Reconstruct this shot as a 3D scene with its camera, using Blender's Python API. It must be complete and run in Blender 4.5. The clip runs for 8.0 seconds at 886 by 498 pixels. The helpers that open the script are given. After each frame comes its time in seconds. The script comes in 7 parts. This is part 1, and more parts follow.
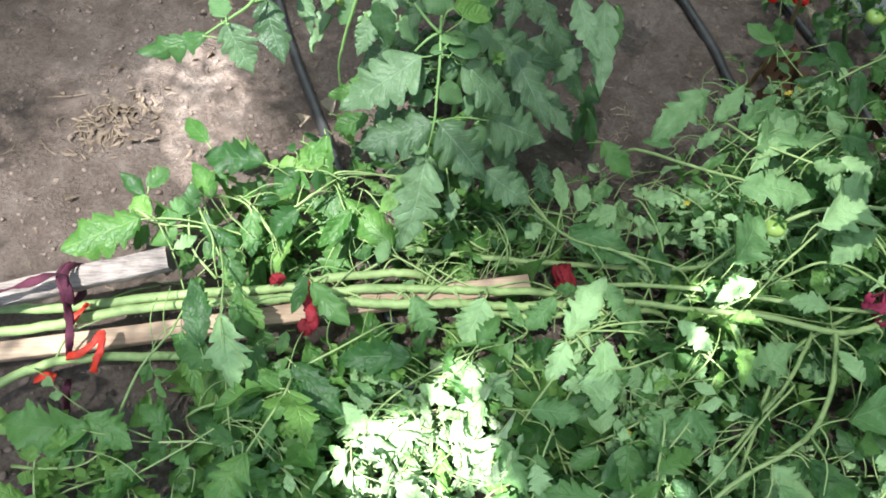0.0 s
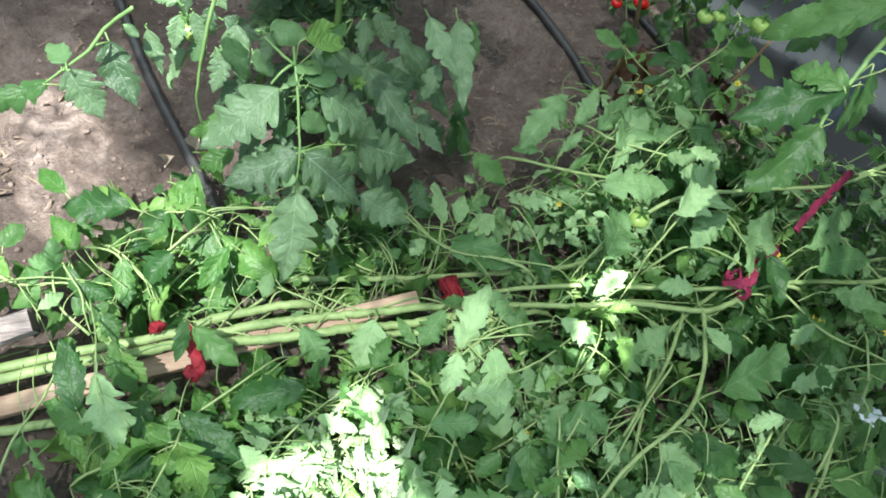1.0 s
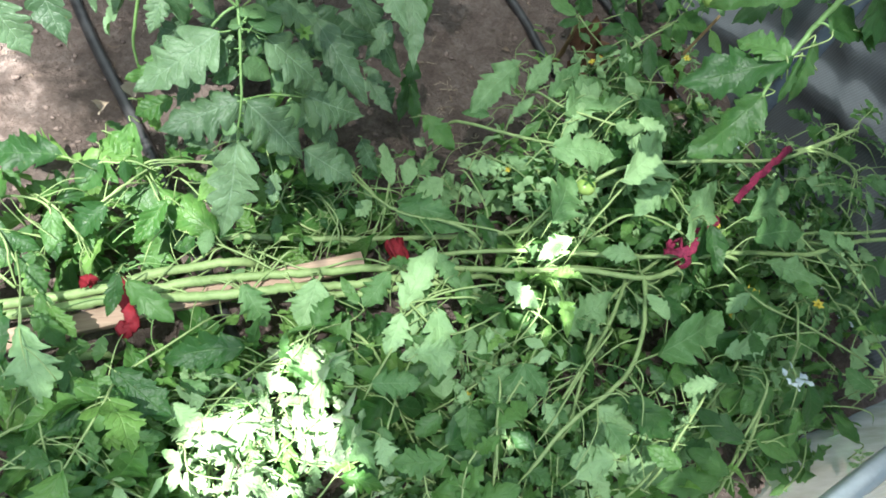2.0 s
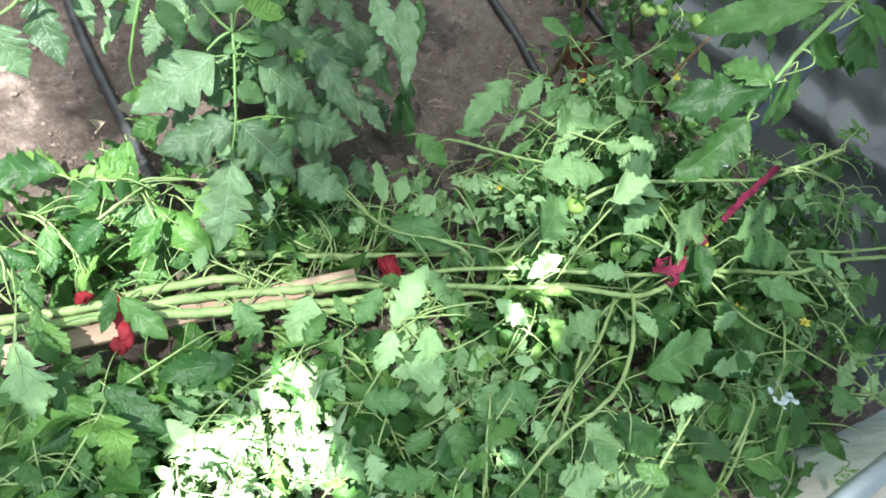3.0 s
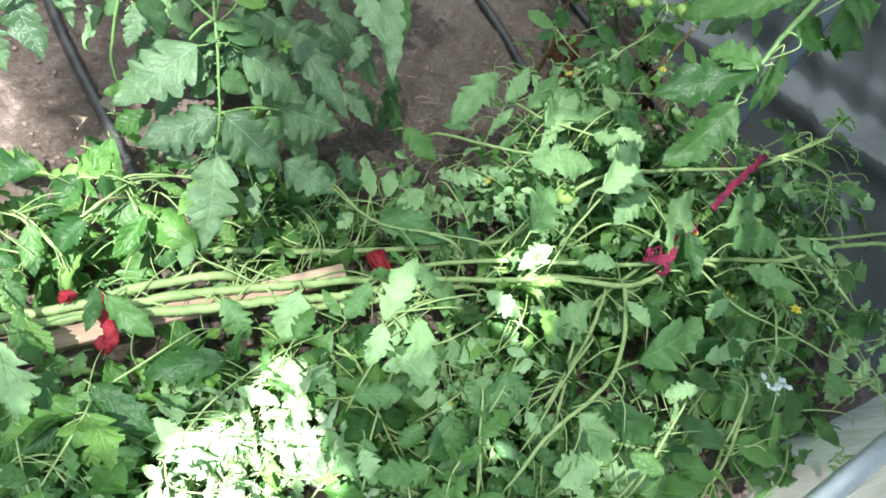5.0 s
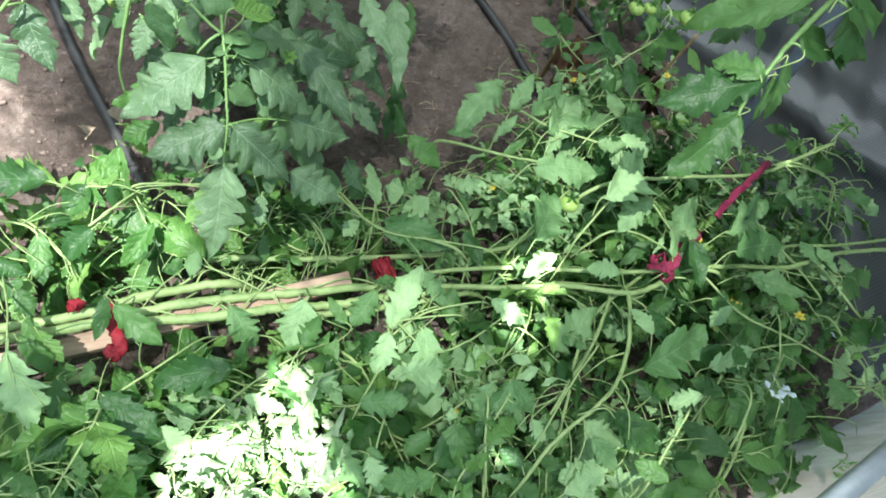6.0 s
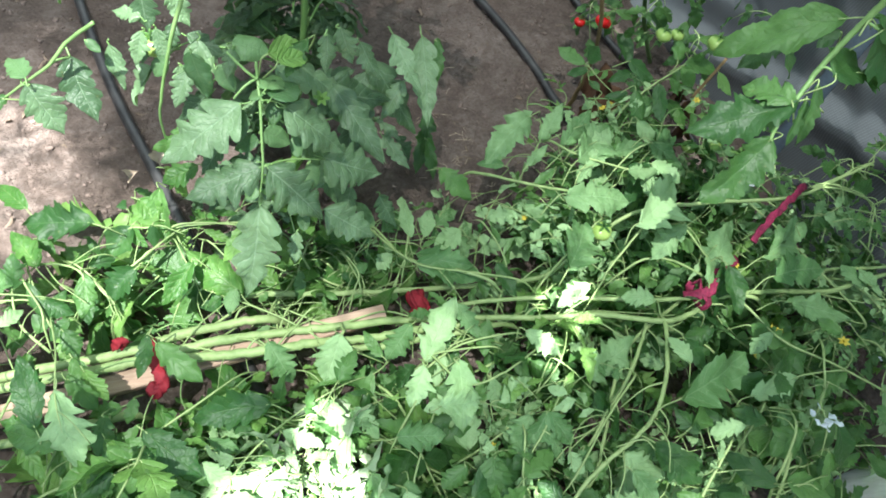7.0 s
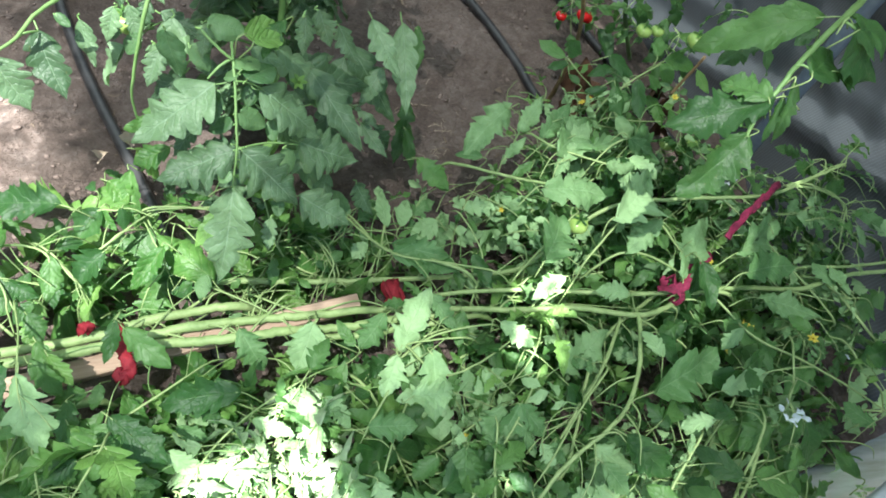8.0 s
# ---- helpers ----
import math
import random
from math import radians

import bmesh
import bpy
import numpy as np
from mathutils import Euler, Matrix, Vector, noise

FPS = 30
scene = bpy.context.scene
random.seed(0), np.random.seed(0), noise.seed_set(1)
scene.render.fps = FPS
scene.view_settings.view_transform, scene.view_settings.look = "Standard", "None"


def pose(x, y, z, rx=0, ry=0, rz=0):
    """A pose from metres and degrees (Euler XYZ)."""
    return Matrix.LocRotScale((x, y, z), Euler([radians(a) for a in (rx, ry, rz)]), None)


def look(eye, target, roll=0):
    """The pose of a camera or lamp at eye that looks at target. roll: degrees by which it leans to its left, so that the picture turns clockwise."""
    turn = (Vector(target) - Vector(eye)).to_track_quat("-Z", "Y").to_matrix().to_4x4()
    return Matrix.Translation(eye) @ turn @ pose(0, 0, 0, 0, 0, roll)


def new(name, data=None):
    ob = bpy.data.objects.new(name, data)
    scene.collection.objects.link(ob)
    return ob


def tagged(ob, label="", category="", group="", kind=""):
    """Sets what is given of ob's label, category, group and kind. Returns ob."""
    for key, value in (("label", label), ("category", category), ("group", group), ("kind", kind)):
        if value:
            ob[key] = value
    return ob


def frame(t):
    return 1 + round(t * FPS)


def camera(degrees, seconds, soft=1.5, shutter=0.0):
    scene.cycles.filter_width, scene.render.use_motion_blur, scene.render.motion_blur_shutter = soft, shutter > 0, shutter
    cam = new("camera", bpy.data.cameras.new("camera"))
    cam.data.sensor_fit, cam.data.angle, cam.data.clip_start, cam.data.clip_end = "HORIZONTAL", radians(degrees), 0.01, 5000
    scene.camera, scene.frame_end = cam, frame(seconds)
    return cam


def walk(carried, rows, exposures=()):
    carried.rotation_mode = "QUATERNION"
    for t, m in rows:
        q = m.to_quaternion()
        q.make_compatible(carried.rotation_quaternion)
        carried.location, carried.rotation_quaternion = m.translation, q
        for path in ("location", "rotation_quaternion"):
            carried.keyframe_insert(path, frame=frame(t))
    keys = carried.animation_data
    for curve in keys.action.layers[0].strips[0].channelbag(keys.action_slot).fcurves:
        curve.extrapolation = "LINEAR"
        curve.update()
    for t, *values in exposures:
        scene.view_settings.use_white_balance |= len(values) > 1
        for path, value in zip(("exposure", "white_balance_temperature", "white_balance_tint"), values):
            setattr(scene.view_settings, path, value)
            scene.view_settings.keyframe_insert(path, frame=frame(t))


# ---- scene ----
cam = camera(66.2, 8.0, soft=1.75)
EXPOSURE = 3.42
PATH = [
    (0, (-0.106, -0.002, 1.123), (0.104, 1.041, -0.57), 10.2),
    (0.5, (-0.104, 0.001, 1.138), (0.16, 1.03, -0.556), 11.1),
    (1, (-0.076, 0.001, 1.14), (0.416, 1.037, -0.499), 15.4),
    (1.5, (-0.063, -0.001, 1.129), (0.546, 0.954, -0.519), 21.7),
    (1.7, (-0.066, -0.008, 1.119), (0.554, 0.933, -0.533), 23.6),
    (2.8, (-0.063, -0.024, 1.129), (0.558, 0.958, -0.499), 22.3),
    (3, (-0.06, -0.015, 1.141), (0.569, 0.955, -0.491), 23.4),
    (3.5, (-0.063, -0.015, 1.148), (0.574, 0.961, -0.477), 22.3),
    (4, (-0.056, -0.019, 1.133), (0.577, 0.956, -0.494), 21.0),
    (4.5, (-0.061, -0.019, 1.128), (0.592, 0.944, -0.499), 23.4),
    (4.7, (-0.059, -0.028, 1.121), (0.6, 0.946, -0.497), 23.6),
    (5.8, (-0.059, -0.022, 1.131), (0.605, 0.953, -0.493), 22.2),
    (6, (-0.063, -0.019, 1.134), (0.588, 0.958, -0.485), 22.9),
    (6.5, (-0.064, -0.02, 1.142), (0.554, 0.999, -0.465), 19.8),
    (7, (-0.063, -0.014, 1.146), (0.502, 1.049, -0.451), 17.0),
    (7.5, (-0.06, -0.016, 1.14), (0.536, 1.033, -0.455), 19.3),
    (8, (-0.06, -0.017, 1.135), (0.568, 1.018, -0.457), 20.8),
]
walk(cam, [(t, look(eye, target, roll)) for t, eye, target, roll in PATH], [(t, EXPOSURE + d, 5980, 9) for t, d in ((0, -0.53), (1.0, -0.52), (1.5, -0.50), (2.8, -0.2), (3.5, -0.12), (4.0, -0.13), (4.5, -0.07), (6.0, -0.31), (6.5, -0.31), (7.0, -0.28), (7.5, -0.28), (8.0, -0.40))])

# ---- world and light ----
SUN_DIR = Vector((0.25, 0.34, -0.91)).normalized()      # the way the sunlight travels
world = bpy.data.worlds.new("sky")
scene.world = world
world.use_nodes = True
wt = world.node_tree
sky = wt.nodes.new("ShaderNodeTexSky")
sky.sky_type, sky.sun_disc = "NISHITA", False
sky.sun_elevation, sky.sun_rotation = math.asin(-SUN_DIR.z), math.atan2(-SUN_DIR.x, -SUN_DIR.y)
wt.links.new(sky.outputs[0], wt.nodes["Background"].inputs[0])
wt.nodes["Background"].inputs[1].default_value = 0.030
sun = new("sun", bpy.data.lights.new("sun", "SUN"))
sun.data.energy, sun.data.angle, sun.data.color = 5.0, radians(0.55), (1.0, 0.95, 0.87)
sun.matrix_world = look(-SUN_DIR * 6, (0, 0, 0))

# ---- materials ----
rng = random.Random(7)


def nodes_of(name):
    m = bpy.data.materials.new(name)
    m.use_nodes = True
    nt = m.node_tree
    b = nt.nodes["Principled BSDF"]
    return m, nt, b, nt.nodes["Material Output"]


def mth(nt, op, a, b=None, c=None):
    n = nt.nodes.new("ShaderNodeMath")
    n.operation = op
    for i, v in enumerate((a, b, c)):
        if v is None:
            continue
        if isinstance(v, (int, float)):
            n.inputs[i].default_value = v
        else:
            nt.links.new(v, n.inputs[i])
    return n.outputs[0]


def noise_of(nt, scale, detail=4.0, rough=0.6, vec=None):
    n = nt.nodes.new("ShaderNodeTexNoise")
    n.inputs["Scale"].default_value, n.inputs["Detail"].default_value, n.inputs["Roughness"].default_value = scale, detail, rough
    if vec is None:
        tc = nt.nodes.new("ShaderNodeTexCoord")
        vec = tc.outputs["Object"]
    nt.links.new(vec, n.inputs["Vector"])
    return n.outputs["Fac"]


def ramp(nt, fac, *stops):
    n = nt.nodes.new("ShaderNodeValToRGB")
    e = n.color_ramp.elements
    while len(e) < len(stops):
        e.new(0.5)
    for el, (p, c) in zip(e, stops):
        el.position, el.color = p, (*c, 1) if len(c) == 3 else c
    nt.links.new(fac, n.inputs[0])
    return n.outputs[0]


def mixc(nt, fac, a, b, mode="MIX"):
    n = nt.nodes.new("ShaderNodeMix")
    n.data_type, n.blend_type = "RGBA", mode
    for i, v in ((0, fac), (6, a), (7, b)):
        if isinstance(v, (int, float)):
            n.inputs[i].default_value = v
        elif isinstance(v, tuple):
            n.inputs[i].default_value = (*v, 1)
        else:
            nt.links.new(v, n.inputs[i])
    return n.outputs[2]


def bump(nt, b, height, strength, dist):
    n = nt.nodes.new("ShaderNodeBump")
    n.inputs["Strength"].default_value, n.inputs["Distance"].default_value = strength, dist
    nt.links.new(height, n.inputs["Height"])
    nt.links.new(n.outputs[0], b.inputs["Normal"])


def leaf_material(name, dark, light, vein, rough, glow, vein_gain=0.55, puff=0.10, relief=0.8, mottle=1.0):
    """Leaf blade: mottled green, pale netted veins from the UV map, light coming through."""
    m, nt, b, out = nodes_of(name)
    uv = nt.nodes.new("ShaderNodeUVMap").outputs[0]
    sep = nt.nodes.new("ShaderNodeSeparateXYZ")
    nt.links.new(uv, sep.inputs[0])
    u = mth(nt, "ABSOLUTE", mth(nt, "SUBTRACT", mth(nt, "MULTIPLY", sep.outputs[0], 2.0), 1.0))
    v = sep.outputs[1]
    wob = noise_of(nt, 60, 2)
    saw = mth(nt, "FRACT", mth(nt, "ADD", mth(nt, "MULTIPLY", v, 5.5), mth(nt, "ADD", mth(nt, "MULTIPLY", u, -1.1), mth(nt, "MULTIPLY", wob, 1.1))))
    side = mth(nt, "SUBTRACT", 1.0, mth(nt, "MULTIPLY", mth(nt, "ABSOLUTE", mth(nt, "SUBTRACT", saw, 0.5)), 12.0))
    side = mth(nt, "MAXIMUM", side, 0.0)
    mid = mth(nt, "MAXIMUM", mth(nt, "SUBTRACT", 1.0, mth(nt, "MULTIPLY", u, 17.0)), 0.0)
    fine = nt.nodes.new("ShaderNodeTexVoronoi")
    fine.feature = "DISTANCE_TO_EDGE"
    fine.inputs["Scale"].default_value = 210
    tc = nt.nodes.new("ShaderNodeTexCoord")
    nt.links.new(tc.outputs["Object"], fine.inputs["Vector"])
    net = mth(nt, "MAXIMUM", mth(nt, "SUBTRACT", 1.0, mth(nt, "MULTIPLY", fine.outputs["Distance"], 9.0)), 0.0)
    veins = mth(nt, "MINIMUM", mth(nt, "ADD", mth(nt, "ADD", mid, mth(nt, "MULTIPLY", side, 0.7)), mth(nt, "MULTIPLY", net, 0.12)), 1.0)
    info = nt.nodes.new("ShaderNodeObjectInfo")
    isl = nt.nodes.new("ShaderNodeNewGeometry")
    rnd = mth(nt, "MULTIPLY_ADD", info.outputs["Random"], 0.6, mth(nt, "MULTIPLY", isl.outputs["Random Per Island"], 0.5))
    fac = mth(nt, "ADD", mth(nt, "MULTIPLY_ADD", noise_of(nt, 38, 5), 0.8, -0.12), mth(nt, "MULTIPLY_ADD", rnd, 1.5, -0.63))
    col = ramp(nt, fac, (0.12, dark), (0.78, light))
    spots = noise_of(nt, 150, 3)
    col = mixc(nt, mth(nt, "MULTIPLY", mth(nt, "GREATER_THAN", spots, 0.69), 0.35), col, (0.20, 0.19, 0.06))
    col = mixc(nt, mth(nt, "MULTIPLY", veins, vein_gain), col, vein)
    nt.links.new(col, b.inputs["Base Color"])
    b.inputs["Roughness"].default_value = rough
    b.inputs["Specular IOR Level"].default_value = 0.42
    hgt = mth(nt, "SUBTRACT", mth(nt, "MULTIPLY", noise_of(nt, 95, 4), mottle), mth(nt, "MULTIPLY", veins, 0.2))
    hgt = mth(nt, "ADD", hgt, mth(nt, "MULTIPLY", mth(nt, "SINE", mth(nt, "MULTIPLY", mth(nt, "ABSOLUTE", mth(nt, "SUBTRACT", saw, 0.5)), math.pi)), puff))
    bump(nt, b, hgt, relief, 0.0036)
    tr = nt.nodes.new("ShaderNodeBsdfTranslucent")
    nt.links.new(mixc(nt, 0.55, col, (0.22, 0.45, 0.075)), tr.inputs[0])
    mx = nt.nodes.new("ShaderNodeMixShader")
    mx.inputs[0].default_value = glow
    nt.links.new(b.outputs[0], mx.inputs[1])
    nt.links.new(tr.outputs[0], mx.inputs[2])
    nt.links.new(mx.outputs[0], out.inputs[0])
    return m


def plain(name, a, b2, rough, scale=40, metal=0.0, bmp=0.3, dist=0.002, spec=0.4, stretch=None):
    """Two-tone mottled surface with fine relief."""
    m, nt, b, out = nodes_of(name)
    tc = nt.nodes.new("ShaderNodeTexCoord")
    vec = tc.outputs["Object"]
    if stretch:
        mp = nt.nodes.new("ShaderNodeMapping")
        mp.inputs["Scale"].default_value = stretch
        nt.links.new(vec, mp.inputs[0])
        vec = mp.outputs[0]
    f1, f2 = noise_of(nt, scale, 6, 0.65, vec), noise_of(nt, scale * 0.17, 3, 0.5, vec)
    f = mth(nt, "MULTIPLY_ADD", f2, 0.5, mth(nt, "MULTIPLY", f1, 0.5))
    nt.links.new(ramp(nt, f, (0.32, a), (0.68, b2)), b.inputs["Base Color"])
    b.inputs["Roughness"].default_value, b.inputs["Metallic"].default_value = rough, metal
    b.inputs["Specular IOR Level"].default_value = spec
    bump(nt, b, f1, bmp, dist)
    return m


def soil_material():
    m, nt, b, out = nodes_of("soil")
    big, mid, fine = noise_of(nt, 2.2, 5, 0.6), noise_of(nt, 17, 6, 0.7), noise_of(nt, 110, 8, 0.8)
    tc = nt.nodes.new("ShaderNodeTexCoord")
    cr = []
    for scale in (95, 260):
        vo = nt.nodes.new("ShaderNodeTexVoronoi")
        vo.inputs["Scale"].default_value, vo.inputs["Randomness"].default_value = scale, 1.0
        nt.links.new(tc.outputs["Object"], vo.inputs["Vector"])
        cr.append(vo)
    patch = mth(nt, "MULTIPLY", mth(nt, "MAXIMUM", mth(nt, "SUBTRACT", noise_of(nt, 7, 4, 0.6), 0.40), 0.0), 5.0)
    crumbs = mth(nt, "MULTIPLY", mth(nt, "SUBTRACT", 0.6, cr[0].outputs["Distance"]), mth(nt, "MINIMUM", patch, 1.0))
    tiny = mth(nt, "SUBTRACT", 0.6, cr[1].outputs["Distance"])
    f = mth(nt, "ADD", mth(nt, "MULTIPLY", big, 0.34), mth(nt, "ADD", mth(nt, "MULTIPLY", mid, 0.34), mth(nt, "MULTIPLY", fine, 0.32)))
    col = ramp(nt, f, (0.35, (0.056, 0.041, 0.033)), (0.5, (0.158, 0.122, 0.102)), (0.67, (0.33, 0.276, 0.242)))
    col = mixc(nt, mth(nt, "MULTIPLY", crumbs, 0.5), col, (0.25, 0.195, 0.165))
    pale = mth(nt, "GREATER_THAN", noise_of(nt, 75, 2, 0.5), 0.68)
    col = mixc(nt, mth(nt, "MULTIPLY", pale, 0.12), col, (0.33, 0.26, 0.19))
    nt.links.new(col, b.inputs["Base Color"])
    b.inputs["Roughness"].default_value = 0.92
    b.inputs["Specular IOR Level"].default_value = 0.2
    hgt = mth(nt, "ADD", mth(nt, "ADD", mth(nt, "MULTIPLY", mid, 0.7), mth(nt, "MULTIPLY", fine, 0.6)), mth(nt, "ADD", mth(nt, "MULTIPLY", crumbs, 0.3), mth(nt, "MULTIPLY", tiny, 0.04)))
    bump(nt, b, hgt, 1.0, 0.026)
    return m


def film_material(name, tint, clear, diffuse):
    """Plastic film: lets part of the light straight through and scatters the rest."""
    m, nt, b, out = nodes_of(name)
    b.inputs["Roughness"].default_value = 0.25
    tr, cl = nt.nodes.new("ShaderNodeBsdfTranslucent"), nt.nodes.new("ShaderNodeBsdfTransparent")
    dirt = noise_of(nt, 5, 4)
    mp = nt.nodes.new("ShaderNodeMapping")
    mp.inputs["Scale"].default_value = (9, 9, 2.2)
    nt.links.new(nt.nodes.new("ShaderNodeTexCoord").outputs["Object"], mp.inputs[0])
    streak = ramp(nt, noise_of(nt, 2.0, 5, 0.65, mp.outputs[0]), (0.35, tuple(c * k for c, k in zip(tint, (0.66, 0.70, 0.58)))), (0.65, tint))
    nt.links.new(streak, b.inputs["Base Color"])
    nt.links.new(streak, tr.inputs[0])
    m1, m2 = nt.nodes.new("ShaderNodeMixShader"), nt.nodes.new("ShaderNodeMixShader")
    m1.inputs[0].default_value = diffuse
    nt.links.new(b.outputs[0], m1.inputs[1])
    nt.links.new(tr.outputs[0], m1.inputs[2])
    nt.links.new(mth(nt, "MULTIPLY", mth(nt, "ADD", dirt, 0.5), clear), m2.inputs[0])
    nt.links.new(m1.outputs[0], m2.inputs[1])
    nt.links.new(cl.outputs[0], m2.inputs[2])
    nt.links.new(m2.outputs[0], out.inputs[0])
    return m


def net_material():
    """Dark woven ground-cover film, smooth and bluish, with a fine weave."""
    m, nt, b, out = nodes_of("woven_film")
    tc = nt.nodes.new("ShaderNodeTexCoord")
    sep = nt.nodes.new("ShaderNodeSeparateXYZ")
    nt.links.new(tc.outputs["Object"], sep.inputs[0])
    wy = mth(nt, "SINE", mth(nt, "MULTIPLY", sep.outputs[1], 840.0))
    wz = mth(nt, "SINE", mth(nt, "MULTIPLY", sep.outputs[2], 1500.0))
    weave = mth(nt, "MULTIPLY_ADD", wz, 0.25, wy)
    f = noise_of(nt, 7, 5)
    col = ramp(nt, f, (0.2, (0.042, 0.045, 0.047)), (0.8, (0.078, 0.083, 0.087)))
    nt.links.new(mixc(nt, mth(nt, "MULTIPLY", mth(nt, "GREATER_THAN", weave, 0.70), 0.20), col, (0.16, 0.18, 0.205)), b.inputs["Base Color"])
    b.inputs["Roughness"].default_value = 0.22
    b.inputs["Specular IOR Level"].default_value = 0.8
    bump(nt, b, mth(nt, "ADD", noise_of(nt, 9, 3), mth(nt, "MULTIPLY", weave, 0.16)), 0.10, 0.006)
    return m


LEAF_DARK = leaf_material("leaf_dark", (0.047, 0.096, 0.042), (0.158, 0.262, 0.124), (0.32, 0.45, 0.29), 0.42, 0.20, 0.36, 0.07, 0.9, 0.9)
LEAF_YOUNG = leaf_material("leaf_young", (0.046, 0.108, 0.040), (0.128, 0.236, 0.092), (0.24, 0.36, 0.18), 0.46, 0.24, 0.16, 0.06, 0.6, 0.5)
LEAF_DEEP = leaf_material("leaf_deep", (0.026, 0.080, 0.020), (0.092, 0.202, 0.052), (0.15, 0.28, 0.10), 0.44, 0.28, 0.24, 0.05, 0.7, 0.9)
LEAF_MID = leaf_material("leaf_mid", (0.032, 0.096, 0.025), (0.116, 0.246, 0.066), (0.20, 0.35, 0.12), 0.40, 0.36, 0.20, 0.08, 0.9, 1.0)
LEAF_BRIGHT = leaf_material("leaf_bright", (0.058, 0.160, 0.032), (0.190, 0.355, 0.085), (0.36, 0.50, 0.19), 0.38, 0.38, 0.30, 0.2)
# Paler than the undersides: the glare of direct sun put into the colour.
LEAF_SUNLIT = leaf_material("leaf_sunlit", (0.15, 0.25, 0.11), (0.42, 0.54, 0.33), (0.46, 0.56, 0.38), 0.6, 0.26, 0.28)
LEAF_UNDER = leaf_material("leaf_under", (0.090, 0.198, 0.062), (0.310, 0.485, 0.222), (0.36, 0.53, 0.28), 0.6, 0.26, 0.28)
STEM = plain("stem", (0.140, 0.220, 0.070), (0.315, 0.415, 0.168), 0.6, 75, bmp=0.6)
STEM_GREEN = plain("stem_green", (0.11, 0.22, 0.06), (0.21, 0.34, 0.12), 0.5, 60)
STEM_DARK = plain("stem_dark", (0.07, 0.15, 0.04), (0.13, 0.24, 0.07), 0.5, 60)
STEM_BROWN = plain("stem_brown", (0.16, 0.10, 0.045), (0.30, 0.21, 0.10), 0.75, 70)
WOOD = plain("stake_wood", (0.27, 0.175, 0.12), (0.47, 0.36, 0.255), 0.7, 11, bmp=0.6, dist=0.003, stretch=(0.9, 26, 26))
WOOD_GREY = plain("weathered_wood", (0.060, 0.048, 0.042), (0.58, 0.50, 0.45), 0.88, 9, bmp=1.0, dist=0.008, stretch=(0.9, 34, 34))
WOOD_END = plain("wood_end", (0.05, 0.04, 0.035), (0.12, 0.095, 0.08), 0.9, 90)
CLOTH_RED = plain("cloth_red", (0.10, 0.004, 0.009), (0.27, 0.010, 0.020), 0.75, 160, bmp=0.6)
CLOTH_ORANGE = plain("cloth_orange", (0.42, 0.018, 0.012), (0.66, 0.05, 0.02), 0.55, 160, bmp=0.6)
CLOTH_MAGENTA = plain("cloth_magenta", (0.045, 0.004, 0.014), (0.34, 0.024, 0.080), 0.75, 260, bmp=1.0)
CLOTH_MAROON = plain("cloth_maroon", (0.030, 0.005, 0.015), (0.085, 0.012, 0.031), 0.8, 160, bmp=0.6)
HOSE = plain("hose_plastic", (0.010, 0.010, 0.011), (0.055, 0.054, 0.053), 0.36, 34, bmp=0.4)
SOIL = soil_material()
CLOD = plain("clod", (0.075, 0.056, 0.047), (0.20, 0.152, 0.128), 0.95, 60, bmp=0.6)
PALE_STRAW = plain("pale_straw", (0.26, 0.20, 0.14), (0.46, 0.38, 0.28), 0.8, 80)
STRAW = plain("straw", (0.13, 0.095, 0.06), (0.30, 0.235, 0.16), 0.8, 80)
DRY_LEAF = plain("dry_leaf", (0.075, 0.055, 0.040), (0.19, 0.145, 0.105), 0.85, 60, bmp=0.6)
DRY_BROWN = plain("dry_brown", (0.050, 0.025, 0.013), (0.13, 0.068, 0.034), 0.85, 60, bmp=0.6)
TOMATO_GREEN = plain("tomato_green", (0.17, 0.29, 0.06), (0.30, 0.42, 0.115), 0.28, 25, bmp=0.05)
TOMATO_RED = plain("tomato_red", (0.40, 0.007, 0.008), (0.52, 0.014, 0.012), 0.25, 25, bmp=0.05)
PETAL = plain("petal", (0.42, 0.34, 0.03), (0.62, 0.52, 0.07), 0.6, 90)
PAPER = plain("pale_scrap", (0.36, 0.44, 0.45), (0.62, 0.69, 0.70), 0.6, 60)
PIPE = plain("galvanised_pipe", (0.42, 0.45, 0.48), (0.60, 0.63, 0.66), 0.38, 50, metal=0.7, bmp=0.1)
PIPE_DARK = plain("painted_pipe", (0.06, 0.08, 0.105), (0.12, 0.15, 0.185), 0.24, 50, bmp=0.1)
WOVEN = net_material()
FILM = film_material("greenhouse_film", (0.205, 0.230, 0.247), 0.054, 0.8)
# Two clearer roof grades, added to pass more sun onto chosen spots.
FILM_HALF = film_material("half_clear_film", (0.245, 0.272, 0.293), 0.17, 0.8)
FILM_CLEAR = film_material("clearer_film", (0.245, 0.272, 0.293), 0.36, 0.8)
FILM_MILKY = film_material("milky_film", (0.60, 0.69, 0.63), 0.20, 0.4)


# ---- building blocks ----
def part(name, bm, material, parent=None, label=""):
    me = bpy.data.meshes.new(name)
    bm.to_mesh(me)
    bm.free()
    for mt in material if isinstance(material, (list, tuple)) else (material,):
        me.materials.append(mt)
    for p in me.polygons:
        p.use_smooth = True
    ob = new(name, me)
    ob.parent = parent
    return tagged(ob, label)


def shared(name, me, parent, m):
    ob = new(name, me)
    ob.parent = parent
    ob.matrix_basis = m
    return ob


